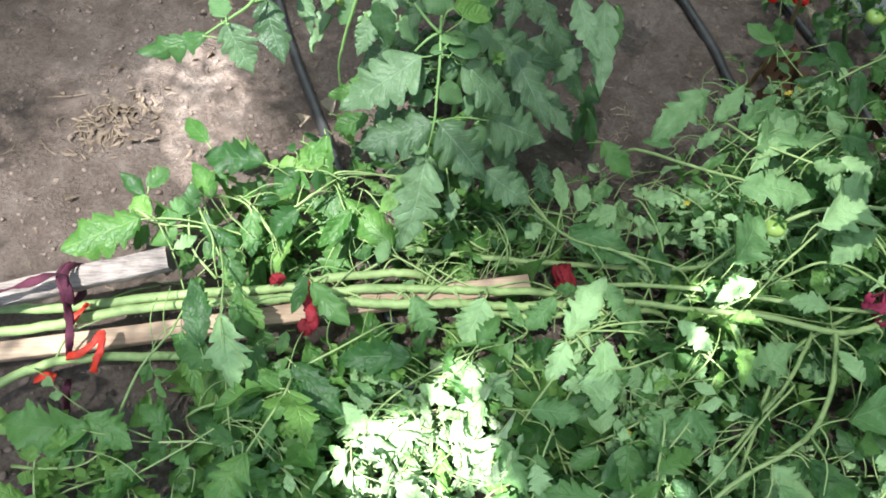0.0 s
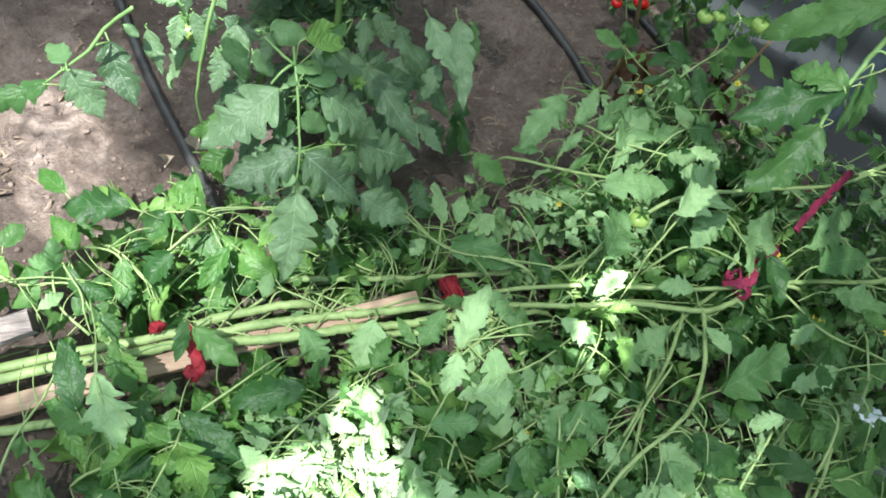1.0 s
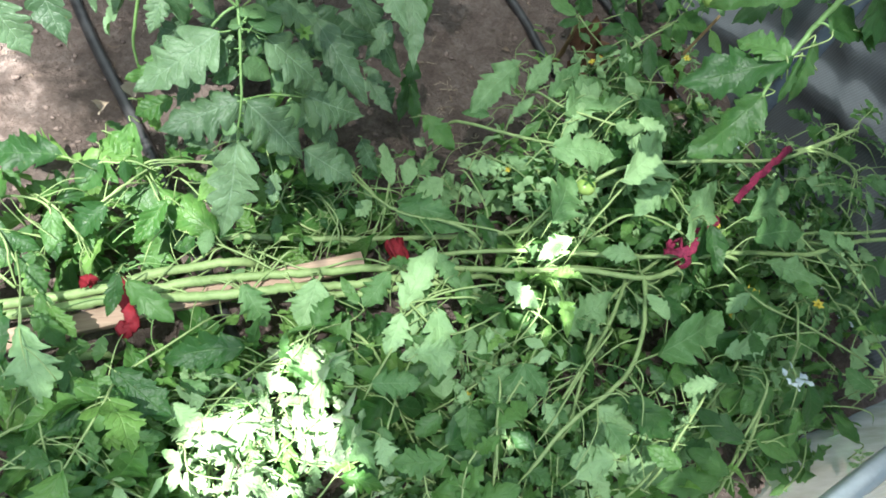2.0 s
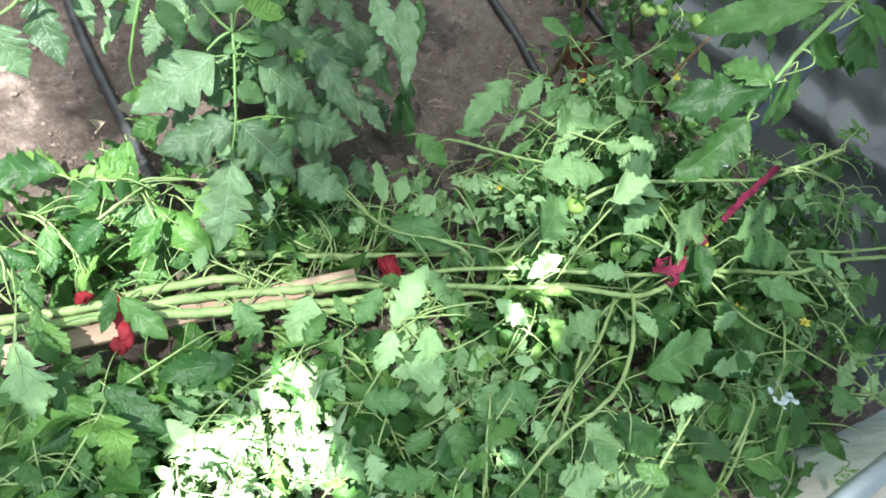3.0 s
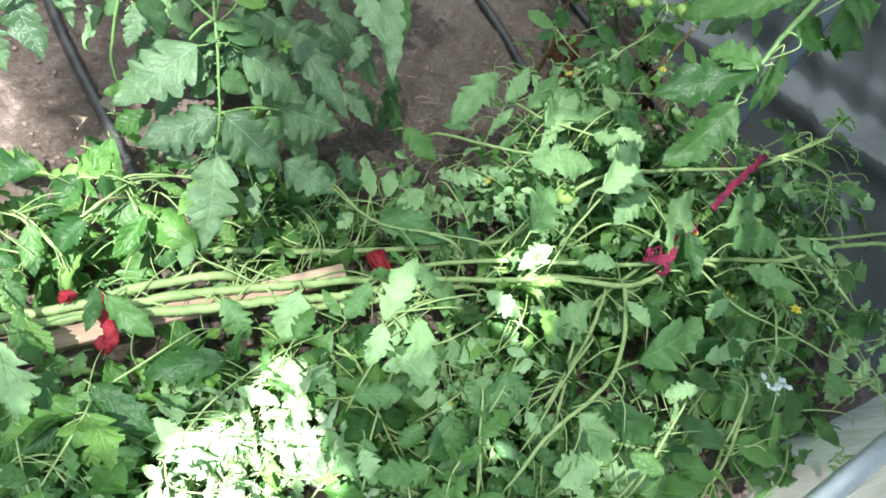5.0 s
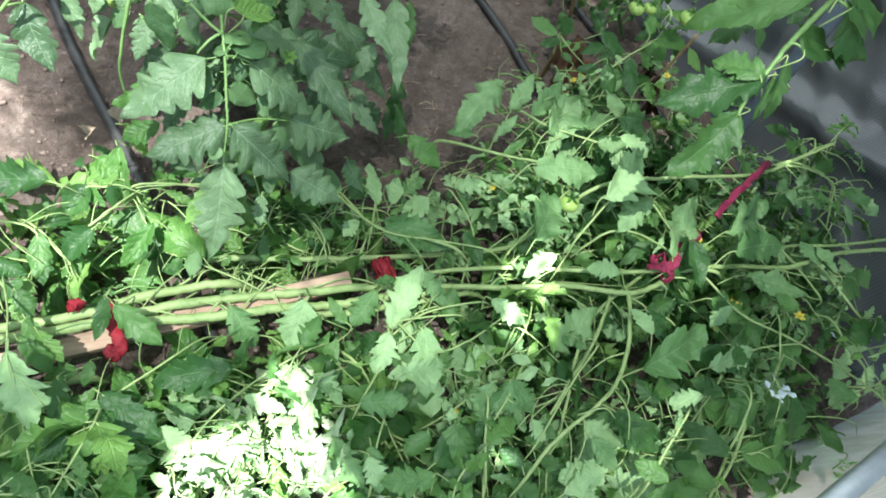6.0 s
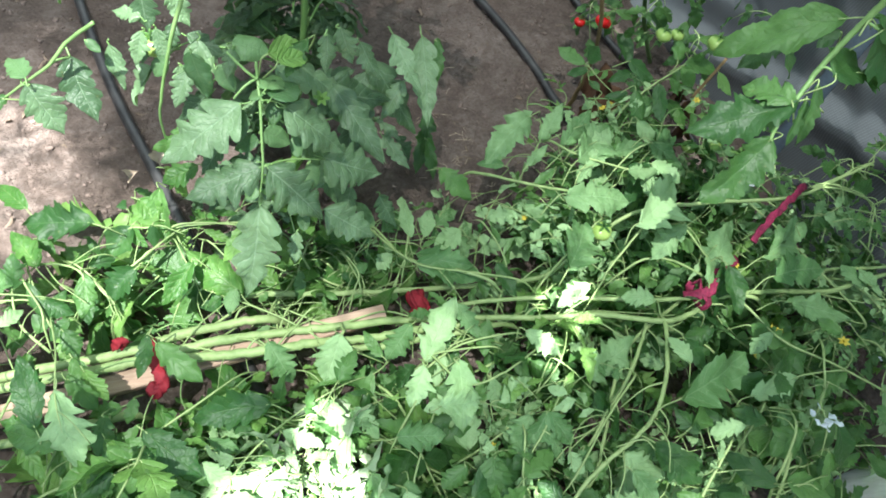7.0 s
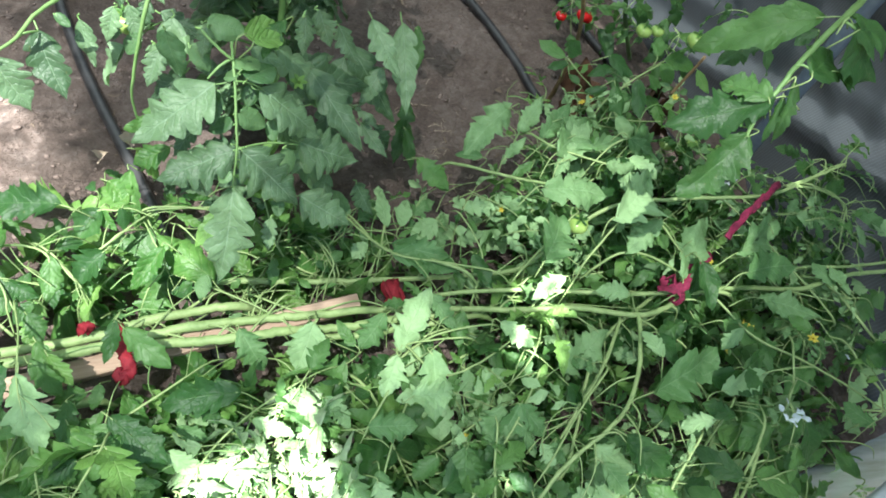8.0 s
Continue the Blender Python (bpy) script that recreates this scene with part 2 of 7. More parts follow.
def thing(name, at, label, category, group="", kind=""):
    ob = new(name)
    ob.location = at
    ob.empty_display_size = 0.05
    return tagged(ob, label, category, group, kind)


def glide(points, per=6):
    """Points on a smooth line through the given ones (Catmull-Rom)."""
    p = [Vector(q) for q in points]
    p = [p[0] * 2 - p[1], *p, p[-1] * 2 - p[-2]]
    line = []
    for i in range(1, len(p) - 2):
        a, b, c, d = p[i - 1:i + 3]
        for k in range(per):
            t = k / per
            line.append(0.5 * ((2 * b) + (c - a) * t + (2 * a - 5 * b + 4 * c - d) * t * t + (3 * b - a - 3 * c + d) * t ** 3))
    return line + [p[-2]]


def tube(bm, line, r0, r1, sides=8, knots=0.0, flat=1.0, mat=0, fade=False):
    """A round or flattened rod along a line, tapering from r0 to r1, with closed ends."""
    rings = []
    side = None
    for i, q in enumerate(line):
        way = (line[min(i + 1, len(line) - 1)] - line[max(i - 1, 0)]).normalized()
        if side is None:
            side = way.cross(Vector((0, 0, 1)) if abs(way.z) < 0.9 else Vector((1, 0, 0))).normalized()
        side = (side - way * side.dot(way)).normalized()
        up = side.cross(way)
        f = i / max(1, len(line) - 1)
        r = (r0 + (r1 - r0) * f) * (min(1, 0.2 + 0.16 * i, 0.2 + 0.16 * (len(line) - 1 - i)) if fade else 1) * (1 + knots * max(0, noise.noise(q * 31)) ** 1.5)
        rings.append([bm.verts.new(q + (side * math.cos(a) + up * math.sin(a) * flat) * r) for a in (2 * math.pi * k / sides for k in range(sides))])
    for a, b in zip(rings, rings[1:]):
        for k in range(sides):
            bm.faces.new((a[k], a[(k + 1) % sides], b[(k + 1) % sides], b[k])).material_index = mat
    bm.faces.new(rings[0][::-1]).material_index = mat
    bm.faces.new(rings[-1]).material_index = mat


def blade(bm, base, tip, width, up, seed, teeth=4, depth=0.5, droop=0.12, fold=0.18, cols=3, fine=6, mat=0, sharp=0.5):
    """One leaflet: uneven lobes cut by narrow notches, deepest near the base, running out to a point; folded along the midrib, puffed between veins, wavy and drooping."""
    r = random.Random(seed)
    uvl = bm.loops.layers.uv.verify()
    axis = tip - base
    length = axis.length
    axis.normalize()
    up = (up - axis * up.dot(axis)).normalized()
    side = axis.cross(up)
    rows = teeth * fine
    ph, amp, skew, roll = r.random() * 6, (0.06 + 0.10 * r.random()) * min(1, 0.3 + depth), r.uniform(-0.16, 0.16), r.uniform(-0.35, 0.55)
    cuts, gain = {}, {}
    for s in (-1, 1):
        c = [0.0, *[0.94 * ((k + r.uniform(-.2, .2)) / teeth) ** 0.95 for k in range(1, teeth)], 1.0]
        cuts[s], gain[s] = c, [r.uniform(0.8, 1.2) for _ in c]
    grid = []
    for i in range(rows + 1):
        v = i / rows
        prof = 2.68 * v ** 0.55 * (1 - v) ** 0.95 if sharp > 0.2 else 2.30 * v ** 0.42 * (1 - v) ** 0.86
        line = []
        for j in range(-cols, cols + 1):
            s = j / cols
            c, g = cuts[1 if s > 0 else -1], gain[1 if s > 0 else -1]
            k = max(n for n in range(teeth) if c[n] <= v)
            fr = min(1.0, (v - c[k]) / (c[k + 1] - c[k]))
            point = fr / 0.74 if fr < 0.74 else (1 - fr) / 0.26
            lobe = sharp * point + (1 - sharp) * max(0.0, math.sin(math.pi * fr)) ** (0.62 if sharp > 0.2 else 0.48)
            saw = (1 - depth * (1 - lobe) * max(0.12, 1.2 - 1.05 * v) * (v > 0.04)) * (1 + 0.085 * min(1, 1.6 * depth) * math.sin(v * teeth * 19 + ph))
            half = width * length * 0.6 * prof * (saw * (1 + (g[k] - 1) * lobe) if s else 1)
            x = s * half
            along = v * length + abs(s) * half * (0.5 if sharp > 0.2 else 0.42) * (1 - v) - 0.05 * abs(s) * length * (v < 0.1)
            z = 0.028 * length * noise.noise(Vector((x * 45, along * 45, seed * 0.37))) + fold * abs(x) - droop * length * v * v + amp * length * math.sin(v * 9 + ph + 2 * s) * abs(s) * 0.6 - roll * half * s ** 4 * 0.8
            z += 0.020 * min(1, 1.5 * depth) * length * math.sin(math.pi * fr) * (1 - v) * (1 if abs(s) > 0.2 else 0)
            line.append((bm.verts.new(base + axis * along + side * (x + skew * length * v * v) + up * z), (s * 0.5 + 0.5, v)))
        grid.append(line)
    for a, b in zip(grid, grid[1:]):
        for j in range(2 * cols):
            quad = (a[j], a[j + 1], b[j + 1], b[j])
            f = bm.faces.new([q[0] for q in quad])
            f.material_index = mat
            for lp, q in zip(f.loops, quad):
                lp[uvl].uv = q[1]


def oval_blade(bm, base, tip, width, up, seed, depth=0.6, droop=0.12, fold=0.18, cols=4, fine=8, mat=0):
    """A grown leaflet: oval, cut into rounded lobes that lean forward and grow shallower towards the pointed tip."""
    r = random.Random(seed)
    uvl = bm.loops.layers.uv.verify()
    axis = tip - base
    length = axis.length
    axis.normalize()
    up = (up - axis * up.dot(axis)).normalized()
    side = axis.cross(up)
    lobes = 5
    cuts = {s: [0.0, *[c + r.uniform(-.03, .03) for c in (0.25, 0.45, 0.64, 0.81)], 1.0] for s in (-1, 1)}
    reach = {s: [r.uniform(0.84, 1.14) for _ in range(lobes)] for s in (-1, 1)}
    notch = {s: [0.5, r.uniform(0.7, 1.1), r.uniform(0.5, 1.0), r.uniform(0.3, 0.8), r.uniform(0.1, 0.4), 0.1] for s in (-1, 1)}
    ph, skew, roll, wave = r.random() * 6, r.uniform(-0.12, 0.12), r.uniform(0.1, 0.5), r.uniform(0.02, 0.05)
    grid = []
    for i in range(lobes * fine + 1):
        v = i / (lobes * fine)
        env = 2.75 * v ** 0.5 * (1 - v) ** 1.12 if depth > 0.3 else 2.25 * v ** 0.5 * (1 - v) ** 0.72
        line = []
        for j in range(-cols, cols + 1):
            s = j / cols
            c, g = cuts[1 if s > 0 else -1], reach[1 if s > 0 else -1]
            k = max(n for n in range(lobes) if c[n] <= v)
            fr = min(1.0, (v - c[k]) / (c[k + 1] - c[k]))
            cut = min(0.66, depth * notch[1 if s > 0 else -1][k + (fr > 0.5)])
            round_ = max(0.0, math.sin(math.pi * fr)) ** 0.5
            scallop = 1 + 0.03 * min(1, 2 * depth) * math.sin(fr * 12.6 + ph)
            half = width * length * 0.60 * env * (1 - cut * (1 - round_)) * (1 + (g[k] - 1) * round_ * min(1, 2 * depth)) * scallop
            x = s * half
            along = v * length + abs(s) ** 1.2 * half * 0.5 * (1 - v) * (depth > 0.3)
            z = 0.020 * length * noise.noise(Vector((x * 50, along * 50, seed * 0.37))) + fold * abs(x) - droop * length * v * v - roll * half * s ** 4 * 0.8 + wave * length * math.sin(v * 10 + ph + 1.5 * s) * abs(s)
            z += 0.018 * min(1, 2 * depth) * length * math.cos(2 * math.pi * (fr - 0.8 * (1 - abs(s)))) * abs(s) * (1 - abs(s)) * (1 - v)
            line.append((bm.verts.new(base + axis * along + side * (x + skew * length * v * v) + up * z), (s * 0.5 + 0.5, (k + fr + 0.8) / 3.4)))
        grid.append(line)
    for a, b in zip(grid, grid[1:]):
        for j in range(2 * cols):
            quad = (a[j], a[j + 1], b[j + 1], b[j])
            f = bm.faces.new([q[0] for q in quad])
            f.material_index = mat
            for lp, q in zip(f.loops, quad):
                lp[uvl].uv = q[1]


def compound(seed, length, pairs, mats, wilt=0.3, lean=0.5, curl=0.0):
    """A whole tomato leaf lying along +x: arched midrib, pairs of leaflets with small ones between, and an end leaflet."""
    r = random.Random(seed)
    bm = bmesh.new()
    line = glide([(0, 0, 0), (length * 0.35, r.uniform(-.1, .1) * length, 0.10 * length), (length * 0.7, r.uniform(-.1, .1) * length, 0.06 * length),
                  (length, r.uniform(-.15, .15) * length, -wilt * 0.4 * length)], 4)
    tube(bm, line, 0.0026, 0.0011, 5, mat=1)
    n = len(line)
    for k in range(pairs):
        q = line[min(n - 2, int(n * (0.22 + 0.72 * k / pairs)))]
        for sgn in (-1, 1):
            big = length * r.uniform(0.36, 0.52) * (1 - 0.12 * k)
            yaw = r.uniform(0.75, 1.2) * sgn
            d = Vector((math.cos(yaw), math.sin(yaw), r.uniform(-0.8, 0.3) * wilt * 1.6))
            up = Vector((r.uniform(-.4, .4), r.uniform(-.5, .5) + 0.3 * sgn * lean, 1)).normalized()
            q2 = q + d * big * 0.14
            tube(bm, [q, q2], 0.0011, 0.0008, 4, mat=1)
            blade(bm, q2, q2 + d * big * 0.95, r.uniform(0.36, 0.58), up, seed * 50 + k * 2 + sgn, teeth=4, fine=6, cols=2, depth=0.72, sharp=r.uniform(.1, .8), droop=r.uniform(0, .35) * (0.5 + wilt) + curl * r.uniform(-.2, .6), fold=r.uniform(-.3, .5) + curl * r.uniform(-.6, 1.2))
            if r.random() < 0.85:
                p0 = line[min(n - 1, int(n * (0.32 + 0.66 * k / pairs)))]
                e = Vector((math.cos(yaw * 1.1), math.sin(yaw * 1.1), r.uniform(-.4, .3)))
                blade(bm, p0, p0 + e * length * r.uniform(.09, .15), 0.75, up, seed * 50 + 30 + k * 2 + sgn, teeth=2, fine=3, cols=1, depth=0.2)
    end = line[-1]
    d = (line[-1] - line[-3]).normalized()
    blade(bm, end, end + d * length * r.uniform(.34, .46), 0.62, Vector((r.uniform(-.3, .3), r.uniform(-.4, .4), 1)), seed * 50 + 49, teeth=4, fine=6, cols=2, depth=0.75, sharp=r.uniform(.1, .8), droop=0.2 + wilt * 0.3 + curl * r.uniform(-.3, .5), fold=0.15 + curl * r.uniform(-.4, .9))
    me = bpy.data.meshes.new("leaf")
    bm.to_mesh(me)
    bm.free()
    for mt in mats:
        me.materials.append(mt)
    for p in me.polygons:
        p.use_smooth = True
    return me


seeds = iter(range(1000, 9000))


def lf(plant, mat, bx, by, bz, tx, ty, tz, width=0.55, droop=None, fold=None, tilt=0.0, depth=0.5, sharp=None):
    """A leaflet of a plant, from its base to its tip; tilt leans its face sideways."""
    k = next(seeds)
    r = random.Random(k)
    base, tip = Vector((bx, by, bz)), Vector((tx, ty, tz))
    droop = r.uniform(-0.05, 0.28) if droop is None else droop
    fold = r.uniform(-0.25, 0.45) if fold is None else fold
    o = plant.location
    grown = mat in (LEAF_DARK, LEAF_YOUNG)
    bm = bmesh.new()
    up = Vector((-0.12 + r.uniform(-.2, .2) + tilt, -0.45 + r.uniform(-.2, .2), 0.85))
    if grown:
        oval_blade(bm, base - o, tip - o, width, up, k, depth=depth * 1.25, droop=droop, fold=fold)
    else:
        blade(bm, base - o, tip - o, width, up, k, teeth=4, depth=depth * 1.25, droop=droop, fold=fold, cols=3, fine=8, sharp=0.75 if sharp is None else sharp)
    back = (tip - base) * (-0.14 if grown else r.uniform(-0.45, -0.2))
    turn = Vector((r.uniform(-.012, .012), r.uniform(-.012, .012), 0))
    tube(bm, glide([base - o + back + turn * (not grown) - Vector((0, 0, 0.004 if grown else 0.035)), base - o + back * 0.5 - turn * 0.5 - Vector((0, 0, 0.006)), base - o + (tip - base) * 0.03], 4), 0.0012, 0.0010, 5, mat=1)
    return part("leaflet", bm, (mat, STEM_GREEN if grown else STEM), plant)


def stem(plant, mat, r0, r1, *points, name="stem", knots=0.25, shoots=0.0, ends=False):
    o = plant.location
    bm = bmesh.new()
    pts = [Vector(p) - o for p in points]
    if ends:
        pts.insert(0, pts[0] + (pts[0] - pts[1]).normalized() * 0.03 - Vector((0, 0, 0.025)))
        pts.append(pts[-1] + (pts[-1] - pts[-2]).normalized() * 0.04 - Vector((0, 0, 0.035)))
    line = glide(pts, 7)
    r = random.Random(next(seeds))
    for i, q in enumerate(line[1:-1]):
        q += Vector((r.gauss(0, 1), r.gauss(0, 1), r.gauss(0, 0.6))) * r0 * 0.10
    tube(bm, line, r0, r1, 10, knots=knots, fade=ends)
    for i in range(2, len(line) - 2, 3):
        if r.random() < shoots:
            f = i / len(line)
            rad = r0 + (r1 - r0) * f
            way = (line[i + 1] - line[i]).normalized()
            out = way.cross(Vector((r.gauss(0, .5), r.gauss(0, .5), 1))).normalized() * r.choice((-1, 1))
            s = r.uniform(0.03, 0.10)
            e1 = line[i] + (out * 0.8 + way * 0.7) * s * 0.5 + Vector((0, 0, r.uniform(-.01, .015)))
            e2 = e1 + (out * 0.5 + way * r.uniform(.2, 1.0)) * s * 0.6 + Vector((0, 0, r.uniform(-.05, .0)))
            tube(bm, glide([line[i], e1, e2], 4), min(0.0022, rad * 0.5), 0.0008, 6)
    return part(name, bm, mat, plant)


def scatter(plant, meshes, spots):
    """Leaves as parts: each spot is place, heading, pitch, roll and size."""
    o = plant.location
    for (x, y, z), yaw, pitch, roll, s in spots:
        m = Matrix.Translation(Vector((x, y, z)) - o) @ Euler((roll, pitch, yaw)).to_matrix().to_4x4() @ Matrix.Scale(s, 4)
        shared("leaf", meshes[rng.randrange(len(meshes))], plant, m)


def fruit(plant, mat, x, y, z, r, label):
    """A tomato: ribbed, flattened ball with a dimple, and a green calyx as its own part."""
    bm = bmesh.new()
    bmesh.ops.create_uvsphere(bm, u_segments=20, v_segments=12, radius=r)
    for v in bm.verts:
        a = math.atan2(v.co.y, v.co.x)
        v.co *= 1 + 0.03 * math.cos(5 * a)
        v.co.z = v.co.z * 0.84 - (0.18 * r * max(0, v.co.z / r) ** 4)
    ob = part("tomato", bm, mat, plant, label)
    ob.location = Vector((x, y, z)) - plant.location
    bm = bmesh.new()
    for k in range(5):
        a = k * 1.257
        d = Vector((math.cos(a), math.sin(a), 0.15))
        blade(bm, Vector((0, 0, 0.72 * r)), Vector((0, 0, 0.72 * r)) + d * r * 0.9, 0.28, Vector((0, 0, 1)), k, teeth=2, fine=2, cols=1, depth=0.05, droop=0.1)
    tube(bm, [Vector((0, 0, 0.7 * r)), Vector((0, 0.1 * r, 1.3 * r))], 0.0018, 0.0018, 6)
    part("calyx", bm, LEAF_MID, ob)


def blossom(plant, x, y, z, r=0.007, mat=PETAL, sepals=True):
    bm = bmesh.new()
    for k in range(6):
        a = k * 1.047
        d = Vector((math.cos(a), math.sin(a), 0.45))
        blade(bm, Vector((0, 0, 0)), d * r, 0.42, Vector((0, 0, 1)), k, teeth=2, fine=2, cols=1, depth=0.05, droop=0.2)
    tube(bm, [Vector((0, 0, 0)), Vector((0, 0, r * 0.8))], r * 0.22, r * 0.1, 6)
    ob = part("flower", bm, mat, plant, "small yellow star-shaped flower" if mat is PETAL else "")
    ob.location = Vector((x, y, z)) - plant.location
    ob.rotation_euler = (rng.uniform(-.6, .6), rng.uniform(-.6, .6), rng.uniform(0, 3))


# ---- the ground and the greenhouse ----
def ground():
    xs = sorted({*[-80, -40, -20, -10, -6, -4, -3, 3, 4, 6, 10, 20, 40, 80], *[round(-2 + 0.0125 * i, 4) for i in range(281)]})
    ys = sorted({*[-80, -40, -20, -10, -6, -4, -2, -1, 5, 6, 8, 12, 20, 40, 80], *[round(-0.3 + 0.0125 * i, 4) for i in range(225)], 3, 4})
    bm = bmesh.new()
    rows = []
    for y in ys:
        row = []
        for x in xs:
            z = 0.0
            if -2.01 < x < 1.55 and -0.31 < y < 2.6:
                z = 0.016 * noise.fractal(Vector((x * 3, y * 3, 0)), 0.7, 2.0, 3) + 0.010 * noise.fractal(Vector((x * 16, y * 16, 4)), 0.6, 2.0, 4)
                z += 0.006 * noise.fractal(Vector((x * 45, y * 45, 9)), 0.7, 2.0, 3) * max(0, noise.noise(Vector((x * 5, y * 5, 2))) + 0.35)
            row.append(bm.verts.new((x, y, z)))
        rows.append(row)
    for a, b in zip(rows, rows[1:]):
        for i in range(len(xs) - 1):
            bm.faces.new((a[i], a[i + 1], b[i + 1], b[i]))
    g = part("ground", bm, SOIL)
    return tagged(g, "dry grey-brown garden soil, crumbly and littered", "ground", kind="structure")


ground()


def sheet(name, fn, nu, nv, mat, thick=0.0):
    """A sheet over a grid of u and v from 0 to 1; fn gives the point, or None for a gap."""
    bm = bmesh.new()
    pts = {}
    for i in range(nu + 1):
        for j in range(nv + 1):
            q = fn(i / nu, j / nv)
            if q is not None:
                pts[i, j] = bm.verts.new(q)
    for i in range(nu):
        for j in range(nv):
            c = [(i, j), (i + 1, j), (i + 1, j + 1), (i, j + 1)]
            if all(k in pts for k in c):
                bm.faces.new([pts[k] for k in c])
    for v in [v for v in bm.verts if not v.link_faces]:
        bm.verts.remove(v)
    ob = part(name, bm, mat)
    if thick:
        md = ob.modifiers.new("thickness", "SOLIDIFY")
        md.thickness = thick
    return ob


WALL_X = 1.27


def wall_fold(y, z):
    """Sag and folds of the side film."""
    ridge = 0.175 + (0.88 - max(-0.1, min(1.5, y))) * 0.29
    return 0.031 * math.exp(-((z - ridge) / 0.036) ** 2) + 0.025 * noise.fractal(Vector((y * 1.1 + z * 0.6, z * 2.4, 7)), 1.0, 2.0, 2) + sum(0.007 * math.exp(-((z - h - s * (y - 0.8)) / 0.022) ** 2) for h, s in ((0.30, -0.25), (0.42, 0.15), (0.24, 0.4), (0.55, -0.5), (0.36, 0.9)))


tagged(sheet("wall_side", lambda u, v: (WALL_X + 0.13 - wall_fold(0.2 + 5 * u, 1.1 * v) - 0.21 * max(0, 1 - 1.1 * v / 0.42) ** 1.3 * (0.85 + 0.15 * math.sin(u * 31)), 0.22 + 5 * u, -0.005 + 1.1 * v), 240, 84, WOVEN),
       "dark grey woven film skirt, sagging and creased", "greenhouse wall", kind="structure")
tagged(sheet("wall_side_upper", lambda u, v: (WALL_X + 0.05 - 0.3 * v * v, 0.22 + 5 * u, 1.09 + 0.95 * v), 20, 6, FILM), "pale plastic film wall", "greenhouse wall", kind="structure")
tagged(sheet("wall_west", lambda u, v: (-2.0, 0.1 + 5.1 * u, 2.05 * v), 10, 6, WOVEN), "dark woven film wall", "greenhouse wall", kind="structure")
tagged(sheet("wall_far", lambda u, v: (-2.0 + 3.35 * u, 5.2, 2.3 * v), 10, 6, FILM_MILKY), "milky plastic film end wall", "greenhouse wall", kind="structure")
tagged(sheet("wall_end_west", lambda u, v: (-2.0 + 0.45 * u, 0.1, 2.2 * v), 10, 10, FILM_MILKY), "milky plastic film beside the doorway", "greenhouse wall", kind="structure")

ROOF_Z = 2.1


def gap_over(p, rx, ry, share):
    """An opening placed in the unseen roof film so that sun falls on p; share: how much of the film is gone there, or
    its grade where thin.
    """
    k = (ROOF_Z - p[2]) / -SUN_DIR.z
    return p[0] - SUN_DIR.x * k, p[1] - SUN_DIR.y * k, rx, ry, share


# Clearer roof spots out of view, added to brighten chosen leaves and soil.
THIN = [gap_over((-0.62, 1.20, 0.0), 0.34, 0.24, 2), gap_over((-0.26, 0.64, 0.16), 0.11, 0.06, 1), gap_over((0.60, 0.62, 0.25), 0.18, 0.14, 2), gap_over((-0.58, 0.82, 0.0), 0.34, 0.30, 1), gap_over((-0.40, 0.58, 0.12), 0.30, 0.12, 2), gap_over((-0.12, 0.66, 0.16), 0.20, 0.14, 2), gap_over((-0.16, 0.38, 0.14), 0.10, 0.08, 2), gap_over((-0.30, 0.71, 0.48), 0.11, 0.11, 1), gap_over((-0.05, 0.64, 0.47), 0.08, 0.06, 2), gap_over((-0.12, 0.63, 0.48), 0.08, 0.08, 2), gap_over((-0.20, 0.64, 0.18), 0.13, 0.08, 1), gap_over((-0.13, 0.72, 0.50), 0.09, 0.07, 2), gap_over((-0.18, 0.84, 0.48), 0.12, 0.10, 1), gap_over((0.15, 0.43, 0.17), 0.16, 0.08, 2), gap_over((-0.06, 0.53, 0.14), 0.20, 0.09, 2), gap_over((0.86, 0.40, 0.25), 0.20, 0.13, 2), gap_over((0.66, 0.14, 0.2), 0.16, 0.08, 2)]
# Roof holes added out of view, each aimed at one sun patch.
GAPS = [gap_over((-0.035, 0.262, 0.13), 0.108, 0.085, 1.0), gap_over((0.030, 0.345, 0.13), 0.050, 0.060, 0.55), gap_over((0.07, 0.215, 0.13), 0.03, 0.045, 0.8), gap_over((0.450, 0.468, 0.22), 0.050, 0.046, 0.5), gap_over((0.425, 0.395, 0.20), 0.040, 0.046, 0.55), gap_over((0.325, 0.195, 0.15), 0.016, 0.022, 0.8), gap_over((-0.495, 1.09, 0.0), 0.105, 0.21, 0.45)]


